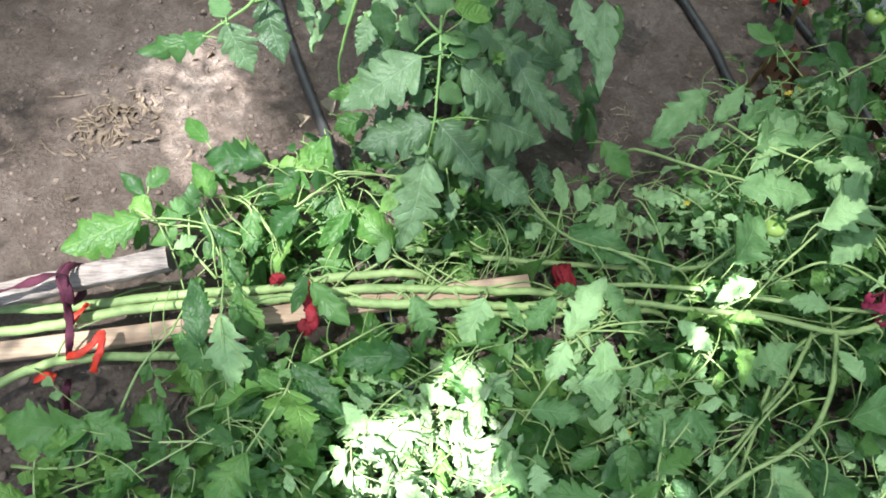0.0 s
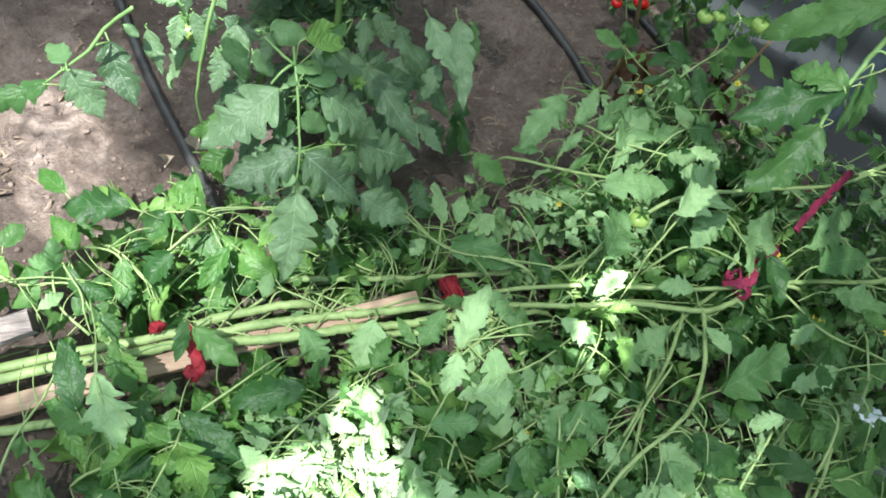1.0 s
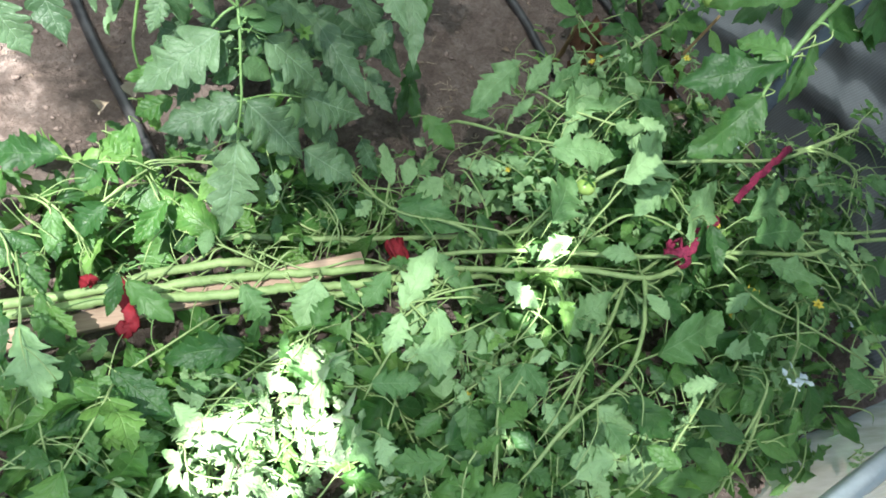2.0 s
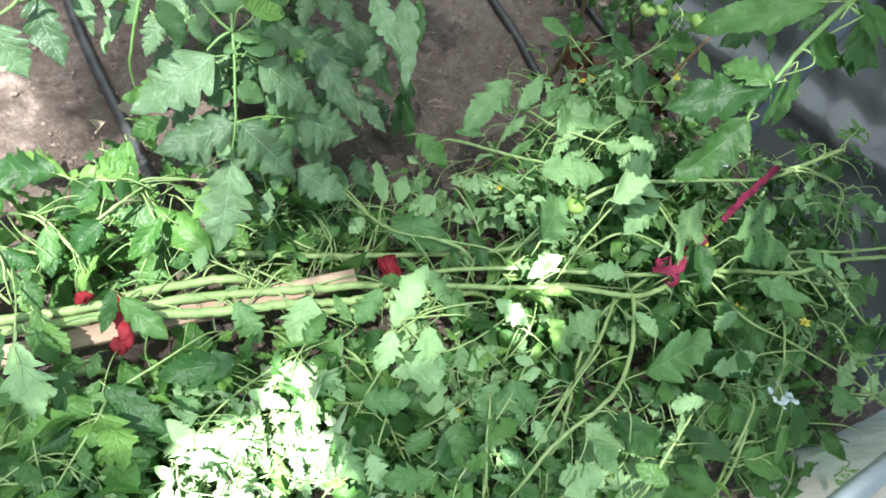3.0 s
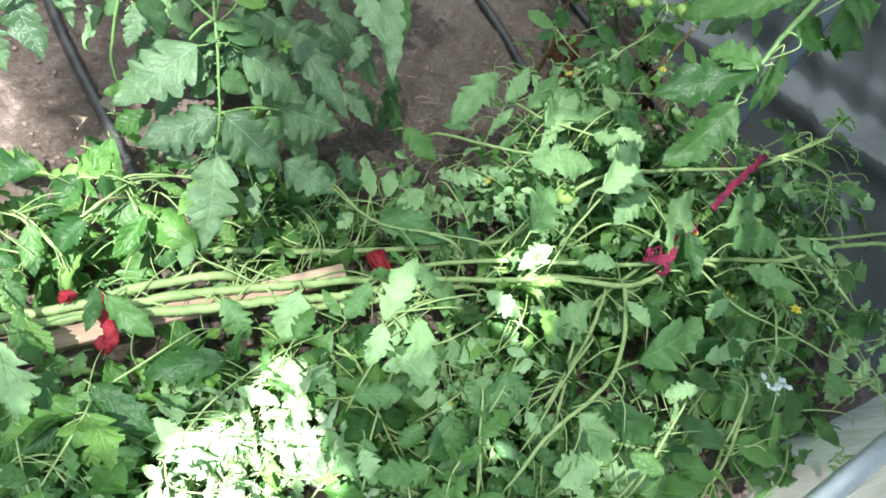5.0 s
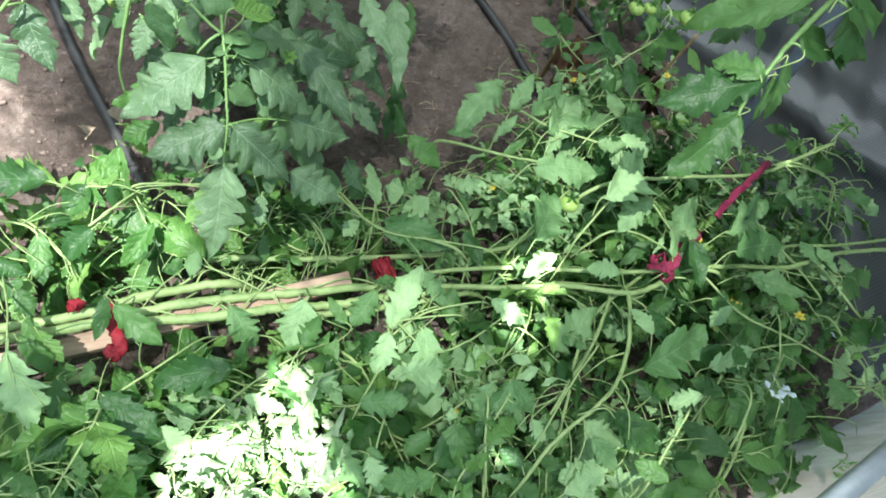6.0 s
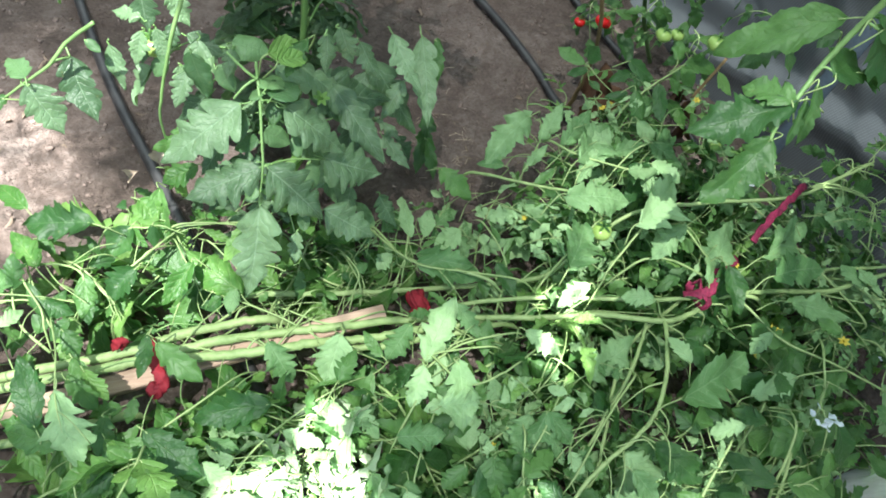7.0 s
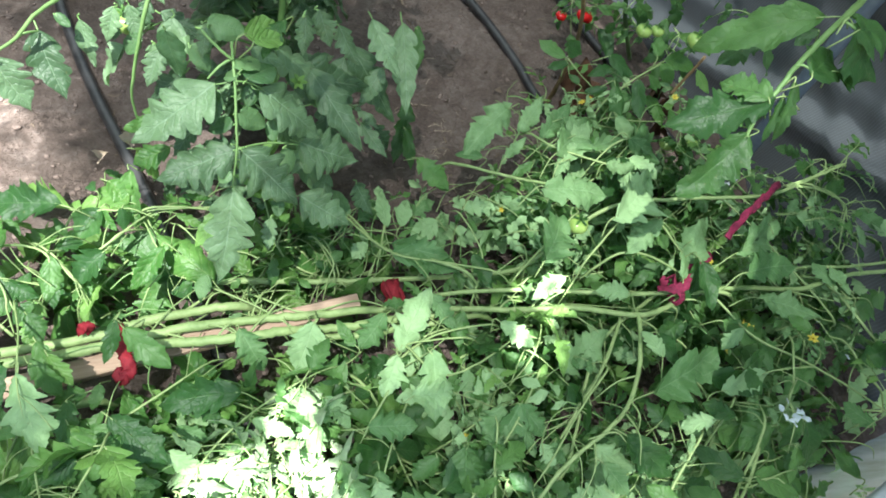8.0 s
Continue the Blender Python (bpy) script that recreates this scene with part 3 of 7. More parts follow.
def roof():
    """Unseen roof film: coarse sheets round a fine middle opened to shape the sunlight."""
    x0, x1, y0, y1, step = -1.7, 0.5, -0.7, 0.9, 0.0115
    nx, ny = round((x1 - x0) / step), round((y1 - y0) / step)
    r = random.Random(3)
    verts = [(x0 + i * step, y0 + j * step, ROOF_Z) for j in range(ny + 1) for i in range(nx + 1)]
    faces, thin = [], []
    for j in range(ny):
        for i in range(nx):
            x, y = x0 + (i + .5) * step, y0 + (j + .5) * step
            gone = False
            for gx, gy, rx, ry, share in GAPS:
                d = math.hypot((x - gx) / rx, (y - gy) / ry) + 0.6 * noise.noise(Vector((x * 11, y * 11, 3)))
                gone |= d < 1 and r.random() < share
            if not gone:
                thin.append(max([grade for gx, gy, rx, ry, grade in THIN if math.hypot((x - gx) / rx, (y - gy) / ry) + 0.4 * noise.noise(Vector((x * 9, y * 9, 8))) + 0.55 * (r.random() - 0.5) * min(1, rx / 0.2) < 1], key=lambda g: (0, 2, 1)[g], default=0))
                a = j * (nx + 1) + i
                faces.append((a, a + 1, a + nx + 2, a + nx + 1))
    k = len(verts)
    for a, b, c, d in ((-2.0, y0, x0, 5.2), (x1, y0, 1.35, 5.2), (x0, y1, x1, 5.2)):
        verts += [(a, b, ROOF_Z), (c, b, ROOF_Z), (c, d, ROOF_Z), (a, d, ROOF_Z)]
        faces.append((k, k + 1, k + 2, k + 3))
        k += 4
    me = bpy.data.meshes.new("roof")
    me.from_pydata(verts, [], faces)
    me.materials.append(FILM)
    me.materials.append(FILM_CLEAR)
    me.materials.append(FILM_HALF)
    me.polygons.foreach_set("material_index", [int(t) for t in thin] + [0, 0, 0])
    tagged(new("roof", me), "unseen translucent roof film, opened and thinned to place sun patches", "roof", kind="structure")


roof()


# the end wall beside the doorway: milky film on a bottom rail
def end_panel(u, v):
    x = 0.45 + 0.91 * u
    y = 0.017 + 0.289 * (x - 0.80) + 0.012 * noise.noise(Vector((x * 9, v * 7, 2))) + 0.03 * max(0, 0.06 - v) / 0.06 * (0.7 + 0.3 * math.sin(u * 17))
    y += 0.055 * math.exp(-((x - 1.0) / 0.16) ** 2) * max(0, 1 - v / 0.11)
    return x, y - 0.02 * v, -0.004 + 2.1 * v


tagged(sheet("wall_end_east", end_panel, 40, 60, FILM_MILKY), "milky creased plastic film beside the doorway", "greenhouse wall", kind="structure")


def rod(name, label, category, mat, r, *pts, kind="", sides=14):
    bm = bmesh.new()
    tube(bm, glide(pts, 8) if len(pts) > 2 else [Vector(p) for p in pts], r, r, sides)
    return tagged(part(name, bm, mat), label, category, kind=kind)


rod("trim_bottom_rail", "grey galvanised pipe along the end film", "pipe", PIPE, 0.017, (0.45, -0.068, 0.29), (1.36, 0.195, 0.29), kind="structure")
rod("trim_door_post", "grey galvanised door post", "pipe", PIPE, 0.017, (0.44, -0.08, 0.0), (0.44, -0.08, 2.1), kind="structure")
rod("trim_arch_foot", "dark blue-grey painted steel tube against the side film", "pipe", PIPE_DARK, 0.019, (1.175, 0.855, 0.0), (1.175, 0.855, 1.0), (1.13, 0.855, 1.7), (0.95, 0.855, 2.07), kind="structure")

# irrigation hoses on the soil
rod("irrigation_hose", "black plastic irrigation hose lying on the soil", "hose", HOSE, 0.0115, (-0.60, 2.6, 0.012), (-0.42, 1.75, 0.014), (-0.336, 1.385, 0.014), (-0.282, 1.19, 0.016), (-0.221, 1.012, 0.014), (-0.12, 0.70, 0.013), (0.004, 0.255, 0.012), (0.07, 0.0, 0.012))
rod("irrigation_hose", "black plastic irrigation hose lying on the soil", "hose", HOSE, 0.0115, (0.50, 2.6, 0.013), (0.60, 1.85, 0.014), (0.657, 1.604, 0.016), (0.706, 1.428, 0.015), (0.737, 1.262, 0.017), (0.745, 1.18, 0.015), (0.772, 1.05, 0.014), (0.82, 0.8, 0.013), (0.86, 0.4, 0.013))
rod("irrigation_hose", "thin black hose against the side film", "hose", HOSE, 0.010, (0.95, 2.6, 0.010), (0.96, 1.75, 0.012), (0.985, 1.5, 0.012), (1.05, 1.2, 0.011), (1.1, 0.9, 0.011))


def timber(name, label, a, b, wide, thick, mats, seed, turn):
    """A squared stake with softened, split edges and darker sawn ends."""
    a, b = Vector(a), Vector(b)
    way = (b - a).normalized()
    side = way.cross(Vector((0, 0, 1))).normalized()
    side.rotate(Matrix.Rotation(radians(turn), 3, way))
    up = side.cross(way)
    bm = bmesh.new()
    n, rings = 40, []
    for i in range(n + 1):
        f = i / n
        c = a.lerp(b, f) + side * 0.004 * noise.noise(Vector((f * 3, seed, 0)))
        ring = []
        for k in range(16):
            t = 2 * math.pi * (k + 0.5) / 16
            cx, cy = math.copysign(abs(math.cos(t)) ** 0.18, math.cos(t)), math.copysign(abs(math.sin(t)) ** 0.18, math.sin(t))
            w = 1 + (0.03 + 0.02 * seed) * noise.noise(Vector((f * 22, k * 0.9, seed)))
            slip = way * (0.0025 * seed * noise.noise(Vector((k * 0.8, f * 9, seed))) if i in (0, n) else 0)
            ring.append(bm.verts.new(c + slip + side * cx * wide / 2 * w + up * cy * thick / 2 * w))
        rings.append(ring)
    for p, q in zip(rings, rings[1:]):
        for k in range(16):
            bm.faces.new((p[k], p[(k + 1) % 16], q[(k + 1) % 16], q[k]))
    stake = thing(name, (0, 0, 0), label, "wooden stake", "wooden stakes")
    ends = [[v.co.copy() for v in ring] for ring in (rings[0][::-1], rings[-1])]
    part("shaft", bm, mats[0], stake)
    for ring, out in zip(ends, (-way, way)):
        bm = bmesh.new()
        mid = sum(ring, Vector()) / len(ring)
        edge = [bm.verts.new(q) for q in ring]
        inner = [bm.verts.new(mid + (q - mid) * 0.6 + out * 0.004 * noise.noise(q * 90)) for q in ring]
        for k in range(16):
            bm.faces.new((edge[k], edge[(k + 1) % 16], inner[(k + 1) % 16], inner[k]))
        bm.faces.new(inner)
        part("sawn_end", bm, mats[1], stake, "dark cracked sawn end")
    return stake


timber("wooden_stake", "pale planed wooden stake lying under the tied stems", (-1.274, 0.394, 0.012), (0.161, 0.544, 0.125), 0.031, 0.022, (WOOD, WOOD_END), 2, 12)
timber("wooden_stake", "weathered grey wooden stake with a broken dark end", (-1.351, 0.400, 0.015), (-0.410, 0.545, 0.200), 0.034, 0.026, (WOOD_GREY, WOOD_END), 5, 18)


def ribbon(name, label, mat, wide, *pts, wraps=0, core=None, twist=0.7):
    """A strip of torn cloth: creased, twisting band of real thickness, with loops round what it ties."""
    line = glide(pts, 8)
    bm = bmesh.new()
    r = random.Random(len(label) + len(pts))

    def band(line, w, t0):
        rings = []
        for i, q in enumerate(line):
            way = (line[min(i + 1, len(line) - 1)] - line[max(0, i - 1)]).normalized()
            up = Vector((-0.1, -0.45, 0.85))
            up = (up - way * up.dot(way)).normalized()
            side = way.cross(up)
            a = t0 * twist + twist * math.sin(i * 0.55 + t0)
            s2, u2 = side * math.cos(a) + up * math.sin(a), up * math.cos(a) - side * math.sin(a)
            ring = []
            for k in range(10):
                t = 2 * math.pi * k / 10
                f = 0.30 * math.cos(3 * t + i * 0.8)
                ring.append(bm.verts.new(q + s2 * math.cos(t) * w / 2 * (0.9 + 0.4 * r.random()) + u2 * (math.sin(t) + f) * w * 0.13))
            rings.append(ring)
        for p, q in zip(rings, rings[1:]):
            for k in range(10):
                bm.faces.new((p[k], p[(k + 1) % 10], q[(k + 1) % 10], q[k]))
        bm.faces.new(rings[0][::-1])
        bm.faces.new(rings[-1])

    band(line, wide, r.random())
    if core:
        (cx, cy, cz), ry, rz = core
        for k in range(wraps):
            off = (k - wraps / 2) * wide * 0.6
            band([Vector((cx + off + 0.004 * math.sin(3 * a), cy + ry * math.cos(a), cz + rz * math.sin(a))) for a in (j * 0.3927 for j in range(17))], wide * 0.9, 1.5)
    ob = part(name, bm, mat)
    return tagged(ob, label, "cloth tie", "cloth ties on the fallen plant")


ribbon("cloth_tie", "red cloth strip knotted round stems and stake", CLOTH_RED, 0.0175, (-0.213, 0.542, 0.145), (-0.21, 0.523, 0.152), (-0.207, 0.506, 0.153), (-0.202, 0.487, 0.152), (-0.197, 0.472, 0.148), (-0.196, 0.463, 0.142), (-0.203, 0.457, 0.135), twist=0.25, wraps=1, core=((-0.203, 0.461, 0.132), 0.008, 0.007))
ribbon("cloth_tie", "short red cloth end beside the knotted strip", CLOTH_RED, 0.016, (-0.267, 0.539, 0.14), (-0.259, 0.538, 0.152), (-0.252, 0.538, 0.154), (-0.248, 0.538, 0.142), twist=0.4)
ribbon("cloth_tie", "small red cloth knot round a single stem", CLOTH_RED, 0.013, (0.216, 0.569, 0.148), (0.219, 0.55, 0.153), (0.223, 0.538, 0.148), (0.229, 0.534, 0.135), twist=0.25, wraps=3, core=((0.227, 0.557, 0.130), 0.018, 0.016))
ribbon("cloth_tie", "magenta cloth strip knotted where the stems fork", CLOTH_MAGENTA, 0.017, (0.640, 0.436, 0.258), (0.672, 0.424, 0.274), (0.695, 0.443, 0.276), (0.724, 0.466, 0.280), (0.762, 0.478, 0.276), wraps=1, core=((0.678, 0.432, 0.252), 0.024, 0.018))
ribbon("cloth_tie", "long magenta knitted strip hanging from a thin stem", CLOTH_MAGENTA, 0.0125, (0.923, 0.573, 0.345), (0.901, 0.564, 0.351), (0.88, 0.550, 0.346), (0.859, 0.541, 0.349), (0.839, 0.527, 0.344), (0.815, 0.516, 0.346), (0.794, 0.501, 0.340), (0.775, 0.491, 0.341), (0.757, 0.476, 0.334), twist=0.28)
ribbon("cloth_tie", "bright orange-red cloth strip looped over the stems", CLOTH_ORANGE, 0.01, (-0.568, 0.469, 0.118), (-0.558, 0.486, 0.126), (-0.547, 0.508, 0.122), twist=0.35)
ribbon("cloth_tie", "bright orange-red cloth strip looped round the stake", CLOTH_ORANGE, 0.0105, (-0.564, 0.424, 0.112), (-0.541, 0.424, 0.122), (-0.523, 0.440, 0.126), (-0.515, 0.455, 0.128), (-0.512, 0.432, 0.124), (-0.518, 0.415, 0.116), (-0.526, 0.404, 0.096), twist=0.35)
ribbon("cloth_tie", "bright orange-red cloth end under the lowest stem", CLOTH_ORANGE, 0.013, (-0.622, 0.404, 0.066), (-0.602, 0.405, 0.080), (-0.589, 0.403, 0.074), twist=0.35)
ribbon("cloth_tie", "dark maroon cloth band wound round the grey stake", CLOTH_MAROON, 0.0115, (-0.80, 0.452, 0.17), (-0.661, 0.480, 0.198), (-0.604, 0.494, 0.210), (-0.557, 0.506, 0.218), (-0.552, 0.490, 0.196), (-0.560, 0.468, 0.140), (-0.562, 0.421, 0.105), wraps=2, core=((-0.548, 0.512, 0.180), 0.030, 0.030))
ribbon("cloth_tie", "dark maroon cloth strip trailing onto the soil", CLOTH_MAROON, 0.011, (-0.566, 0.400, 0.080), (-0.570, 0.383, 0.070), (-0.580, 0.361, 0.030), (-0.594, 0.314, 0.010), (-0.614, 0.231, 0.010), (-0.63, 0.15, 0.008))

# ---- the plants ----
standing = thing("tomato_plant", (0.06, 0.93, 0.0), "upright tomato plant with large dark green leaves", "tomato plant", "tomato plants")
fallen = thing("tomato_plant", (-1.15, 0.36, 0.0), "fallen tomato plant tied in a bundle, pale leaf undersides turned up", "tomato plant", "tomato plants")
fallen_left = thing("tomato_plant", (-0.55, 0.40, 0.0), "fallen tomato plant with bright wilting leaves on the soil", "tomato plant", "tomato plants")
back_plant = thing("tomato_plant", (0.79, 1.16, 0.0), "tomato plant with brown stem and ripe red fruit beside the hose", "tomato plant", "tomato plants")
near_plant = thing("tomato_plant", (1.20, 1.35, 0.0), "tall leafy tomato shoot beside the side film", "tomato plant", "tomato plants")

SMALL_UNDER = [compound(10 + k, 0.15 + 0.025 * (k % 3), 3 - k % 2, (LEAF_UNDER, STEM), 0.5) for k in range(5)]
SMALL_MID = [compound(30 + k, 0.15 + 0.03 * (k % 3), 3 - k % 2, (LEAF_MID, STEM), 0.6) for k in range(5)]
SMALL_BRIGHT = [compound(50 + k, 0.15 + 0.03 * (k % 3), 3 - k % 2, (LEAF_BRIGHT, STEM), 0.6) for k in range(4)]
SMALL_DEEP = [compound(130 + k, 0.16 + 0.03 * (k % 3), 2, (LEAF_DEEP, STEM), 0.6, curl=0.5) for k in range(3)]
CURLED = [compound(90 + k, 0.17 + 0.03 * (k % 3), 2, (LEAF_MID if k % 2 else LEAF_BRIGHT, STEM), 0.7, curl=1.0) for k in range(6)]
# Curled leaves in the colour whitened to look overexposed.
CURLED_PALE = [compound(110 + k, 0.16 + 0.03 * (k % 3), 2, (LEAF_SUNLIT, STEM), 0.7, curl=1.0) for k in range(4)]
BIG_DARK = [compound(70 + k, 0.21 + 0.02 * (k % 3), 3, (LEAF_DARK, STEM_DARK), 0.5) for k in range(4)]

# upright plant: main stem, then its leaves
stem(standing, STEM_DARK, 0.006, 0.005, (0.06, 0.93, -0.01), (0.055, 0.925, 0.2), (0.07, 0.92, 0.45), (0.06, 0.90, 0.75), (0.08, 0.92, 1.0), (0.08, 0.94, 1.22))
stem(standing, STEM_GREEN, 0.0021, 0.0013, (-0.023, 0.674, 0.57), (-0.023, 0.666, 0.55), (-0.023, 0.64, 0.53), (-0.025, 0.614, 0.49), (-0.026, 0.601, 0.46), (-0.031, 0.59, 0.43), (-0.035, 0.578, 0.405), knots=0.1)
lf(standing, LEAF_BRIGHT, -0.006, 0.689, 0.57, 0.044, 0.706, 0.56, 0.68, depth=0.08)
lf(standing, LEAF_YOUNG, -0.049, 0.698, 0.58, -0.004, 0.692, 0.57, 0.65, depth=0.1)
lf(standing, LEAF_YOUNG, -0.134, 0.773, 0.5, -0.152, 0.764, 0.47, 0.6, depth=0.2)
stem(standing, STEM_GREEN, 0.0019, 0.0014, (-0.023, 0.668, 0.55), (-0.04, 0.658, 0.545), (-0.054, 0.653, 0.53))
stem(standing, STEM_GREEN, 0.0018, 0.0018, (-0.057, 0.681, 0.58), (-0.039, 0.668, 0.565), (-0.023, 0.664, 0.55))
stem(standing, STEM_GREEN, 0.0014, 0.001, (-0.022, 0.638, 0.54), (-0.006, 0.646, 0.53), (0.009, 0.647, 0.52))
stem(standing, STEM_GREEN, 0.0016, 0.001, (-0.025, 0.601, 0.46), (0.014, 0.628, 0.44), (0.062, 0.642, 0.42))
lf(standing, LEAF_DARK, -0.045, 0.646, 0.53, -0.149, 0.602, 0.47, 0.52, depth=0.74, droop=0.12, fold=0.1)
lf(standing, LEAF_DARK, -0.028, 0.6, 0.46, -0.13, 0.577, 0.43, 0.5, depth=0.74, droop=0.12, fold=0.1)
lf(standing, LEAF_DARK, -0.035, 0.578, 0.41, -0.052, 0.504, 0.28, 0.41, depth=0.8, droop=0.12, fold=0.1)
lf(standing, LEAF_DARK, -0.022, 0.599, 0.46, 0.058, 0.562, 0.39, 0.52, depth=0.74, droop=0.12, fold=0.1)
lf(standing, LEAF_DARK, 0.008, 0.648, 0.52, 0.096, 0.631, 0.44, 0.45, depth=0.74, droop=0.12, fold=0.1)
lf(standing, LEAF_DARK, 0.061, 0.647, 0.42, 0.154, 0.644, 0.36, 0.58, depth=0.74, droop=0.12, fold=0.1)
lf(standing, LEAF_DARK, 0.058, 0.608, 0.35, 0.136, 0.578, 0.3, 0.52, depth=0.6, droop=0.12, fold=0.1)
lf(standing, LEAF_DARK, 0.086, 0.754, 0.46, 0.162, 0.66, 0.38, 0.3, depth=0.45, droop=0.12, fold=0.1)
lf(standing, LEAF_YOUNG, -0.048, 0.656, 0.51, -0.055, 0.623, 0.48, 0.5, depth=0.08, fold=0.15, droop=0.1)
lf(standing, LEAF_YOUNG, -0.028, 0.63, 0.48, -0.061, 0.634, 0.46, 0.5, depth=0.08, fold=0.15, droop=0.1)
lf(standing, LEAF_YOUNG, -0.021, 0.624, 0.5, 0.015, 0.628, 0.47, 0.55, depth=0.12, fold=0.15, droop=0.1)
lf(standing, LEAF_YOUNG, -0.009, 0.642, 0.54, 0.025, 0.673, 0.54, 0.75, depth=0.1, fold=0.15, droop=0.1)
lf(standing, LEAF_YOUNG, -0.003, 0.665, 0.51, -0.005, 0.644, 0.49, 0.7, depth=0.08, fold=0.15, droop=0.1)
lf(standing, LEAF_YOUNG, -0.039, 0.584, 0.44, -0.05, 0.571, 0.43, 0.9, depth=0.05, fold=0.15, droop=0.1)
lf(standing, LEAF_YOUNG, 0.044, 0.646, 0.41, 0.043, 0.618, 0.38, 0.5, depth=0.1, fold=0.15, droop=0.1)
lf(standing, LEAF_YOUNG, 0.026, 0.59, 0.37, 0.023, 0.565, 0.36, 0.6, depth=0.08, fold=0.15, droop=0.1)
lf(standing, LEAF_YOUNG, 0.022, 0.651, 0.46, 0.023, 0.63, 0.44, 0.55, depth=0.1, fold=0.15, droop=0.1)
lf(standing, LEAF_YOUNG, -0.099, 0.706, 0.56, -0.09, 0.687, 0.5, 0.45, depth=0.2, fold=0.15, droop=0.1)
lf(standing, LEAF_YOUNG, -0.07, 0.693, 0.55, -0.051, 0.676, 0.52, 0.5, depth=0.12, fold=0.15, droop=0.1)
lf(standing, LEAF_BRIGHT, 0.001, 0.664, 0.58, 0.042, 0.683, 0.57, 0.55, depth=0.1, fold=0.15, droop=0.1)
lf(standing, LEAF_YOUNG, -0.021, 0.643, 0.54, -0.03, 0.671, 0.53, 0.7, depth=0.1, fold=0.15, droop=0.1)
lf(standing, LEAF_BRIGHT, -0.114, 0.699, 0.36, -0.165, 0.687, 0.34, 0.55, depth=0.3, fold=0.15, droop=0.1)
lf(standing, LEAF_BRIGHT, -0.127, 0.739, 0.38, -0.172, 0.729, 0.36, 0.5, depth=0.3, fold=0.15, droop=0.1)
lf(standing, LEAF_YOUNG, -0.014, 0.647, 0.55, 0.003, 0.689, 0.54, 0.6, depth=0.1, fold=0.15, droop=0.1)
lf(standing, LEAF_MID, 0.104, 0.674, 0.25, 0.142, 0.66, 0.22, 0.5, depth=0.3, fold=0.15, droop=0.1)
lf(standing, LEAF_DARK, -0.090, 0.732, 0.560, -0.094, 0.682, 0.500, 0.42)
lf(standing, LEAF_DARK, -0.107, 0.708, 0.530, -0.124, 0.672, 0.500, 0.5)
lf(standing, LEAF_DARK, 0.101, 0.786, 0.420, 0.170, 0.694, 0.340, 0.29)
lf(standing, LEAF_DARK, 0.187, 0.816, 0.500, 0.219, 0.743, 0.440, 0.35)
lf(standing, LEAF_DARK, 0.259, 0.885, 0.440, 0.252, 0.731, 0.380, 0.24)
lf(standing, LEAF_MID, 0.302, 0.924, 0.400, 0.302, 0.863, 0.360, 0.34)
lf(standing, LEAF_DARK, 0.084, 0.700, 0.600, 0.098, 0.686, 0.550, 0.5)
lf(standing, LEAF_MID, 0.042, 0.703, 0.580, 0.004, 0.665, 0.560, 0.46)
lf(standing, LEAF_DARK, 0.042, 0.749, 0.500, 0.115, 0.738, 0.420, 0.42)
lf(standing, LEAF_DARK, 0.162, 0.827, 0.440, 0.246, 0.756, 0.330, 0.34)
lf(standing, LEAF_DARK, 0.132, 0.811, 0.340, 0.125, 0.732, 0.280, 0.42)
lf(standing, LEAF_DARK, 0.050, 0.737, 0.400, 0.109, 0.645, 0.300, 0.42)
lf(standing, LEAF_DARK, 0.043, 0.751, 0.460, 0.189, 0.760, 0.400, 0.42)
lf(standing, LEAF_DARK, 0.155, 0.825, 0.420, 0.120, 0.741, 0.360, 0.46)
lf(standing, LEAF_MID, -0.119, 0.686, 0.460, -0.142, 0.651, 0.420, 0.42)
lf(standing, LEAF_BRIGHT, -0.158, 0.717, 0.340, -0.123, 0.697, 0.300, 0.5)
lf(standing, LEAF_DARK, -0.081, 0.703, 0.500, -0.126, 0.686, 0.460, 0.5)
lf(standing, LEAF_DARK, 0.003, 0.724, 0.520, 0.044, 0.705, 0.500, 0.5)
lf(standing, LEAF_DARK, 0.064, 0.728, 0.440, 0.034, 0.672, 0.420, 0.5)
lf(standing, LEAF_DARK, 0.095, 0.699, 0.380, 0.055, 0.641, 0.360, 0.42)
lf(standing, LEAF_DARK, -0.067, 0.655, 0.460, -0.106, 0.626, 0.420, 0.42)
lf(standing, LEAF_DARK, 0.017, 0.657, 0.380, 0.005, 0.613, 0.360, 0.5)
lf(standing, LEAF_DARK, -0.073, 0.633, 0.400, -0.098, 0.601, 0.370, 0.42)
lf(standing, LEAF_DARK, 0.212, 0.801, 0.420, 0.173, 0.756, 0.380, 0.42)
lf(standing, LEAF_DARK, 0.119, 0.735, 0.550, 0.142, 0.707, 0.500, 0.42)
lf(standing, LEAF_DARK, 0.191, 0.799, 0.300, 0.229, 0.754, 0.250, 0.34)
lf(standing, LEAF_DARK, 0.066, 0.689, 0.600, 0.065, 0.669, 0.550, 0.42)
lf(standing, LEAF_DARK, -0.119, 0.754, 0.500, -0.117, 0.737, 0.460, 0.42)
lf(standing, LEAF_DARK, 0.117, 0.690, 0.300, 0.091, 0.629, 0.280, 0.42)
lf(standing, LEAF_DARK, 0.020, 0.608, 0.300, 0.009, 0.576, 0.260, 0.42)
lf(standing, LEAF_DARK, 0.168, 0.698, 0.260, 0.199, 0.671, 0.200, 0.42)
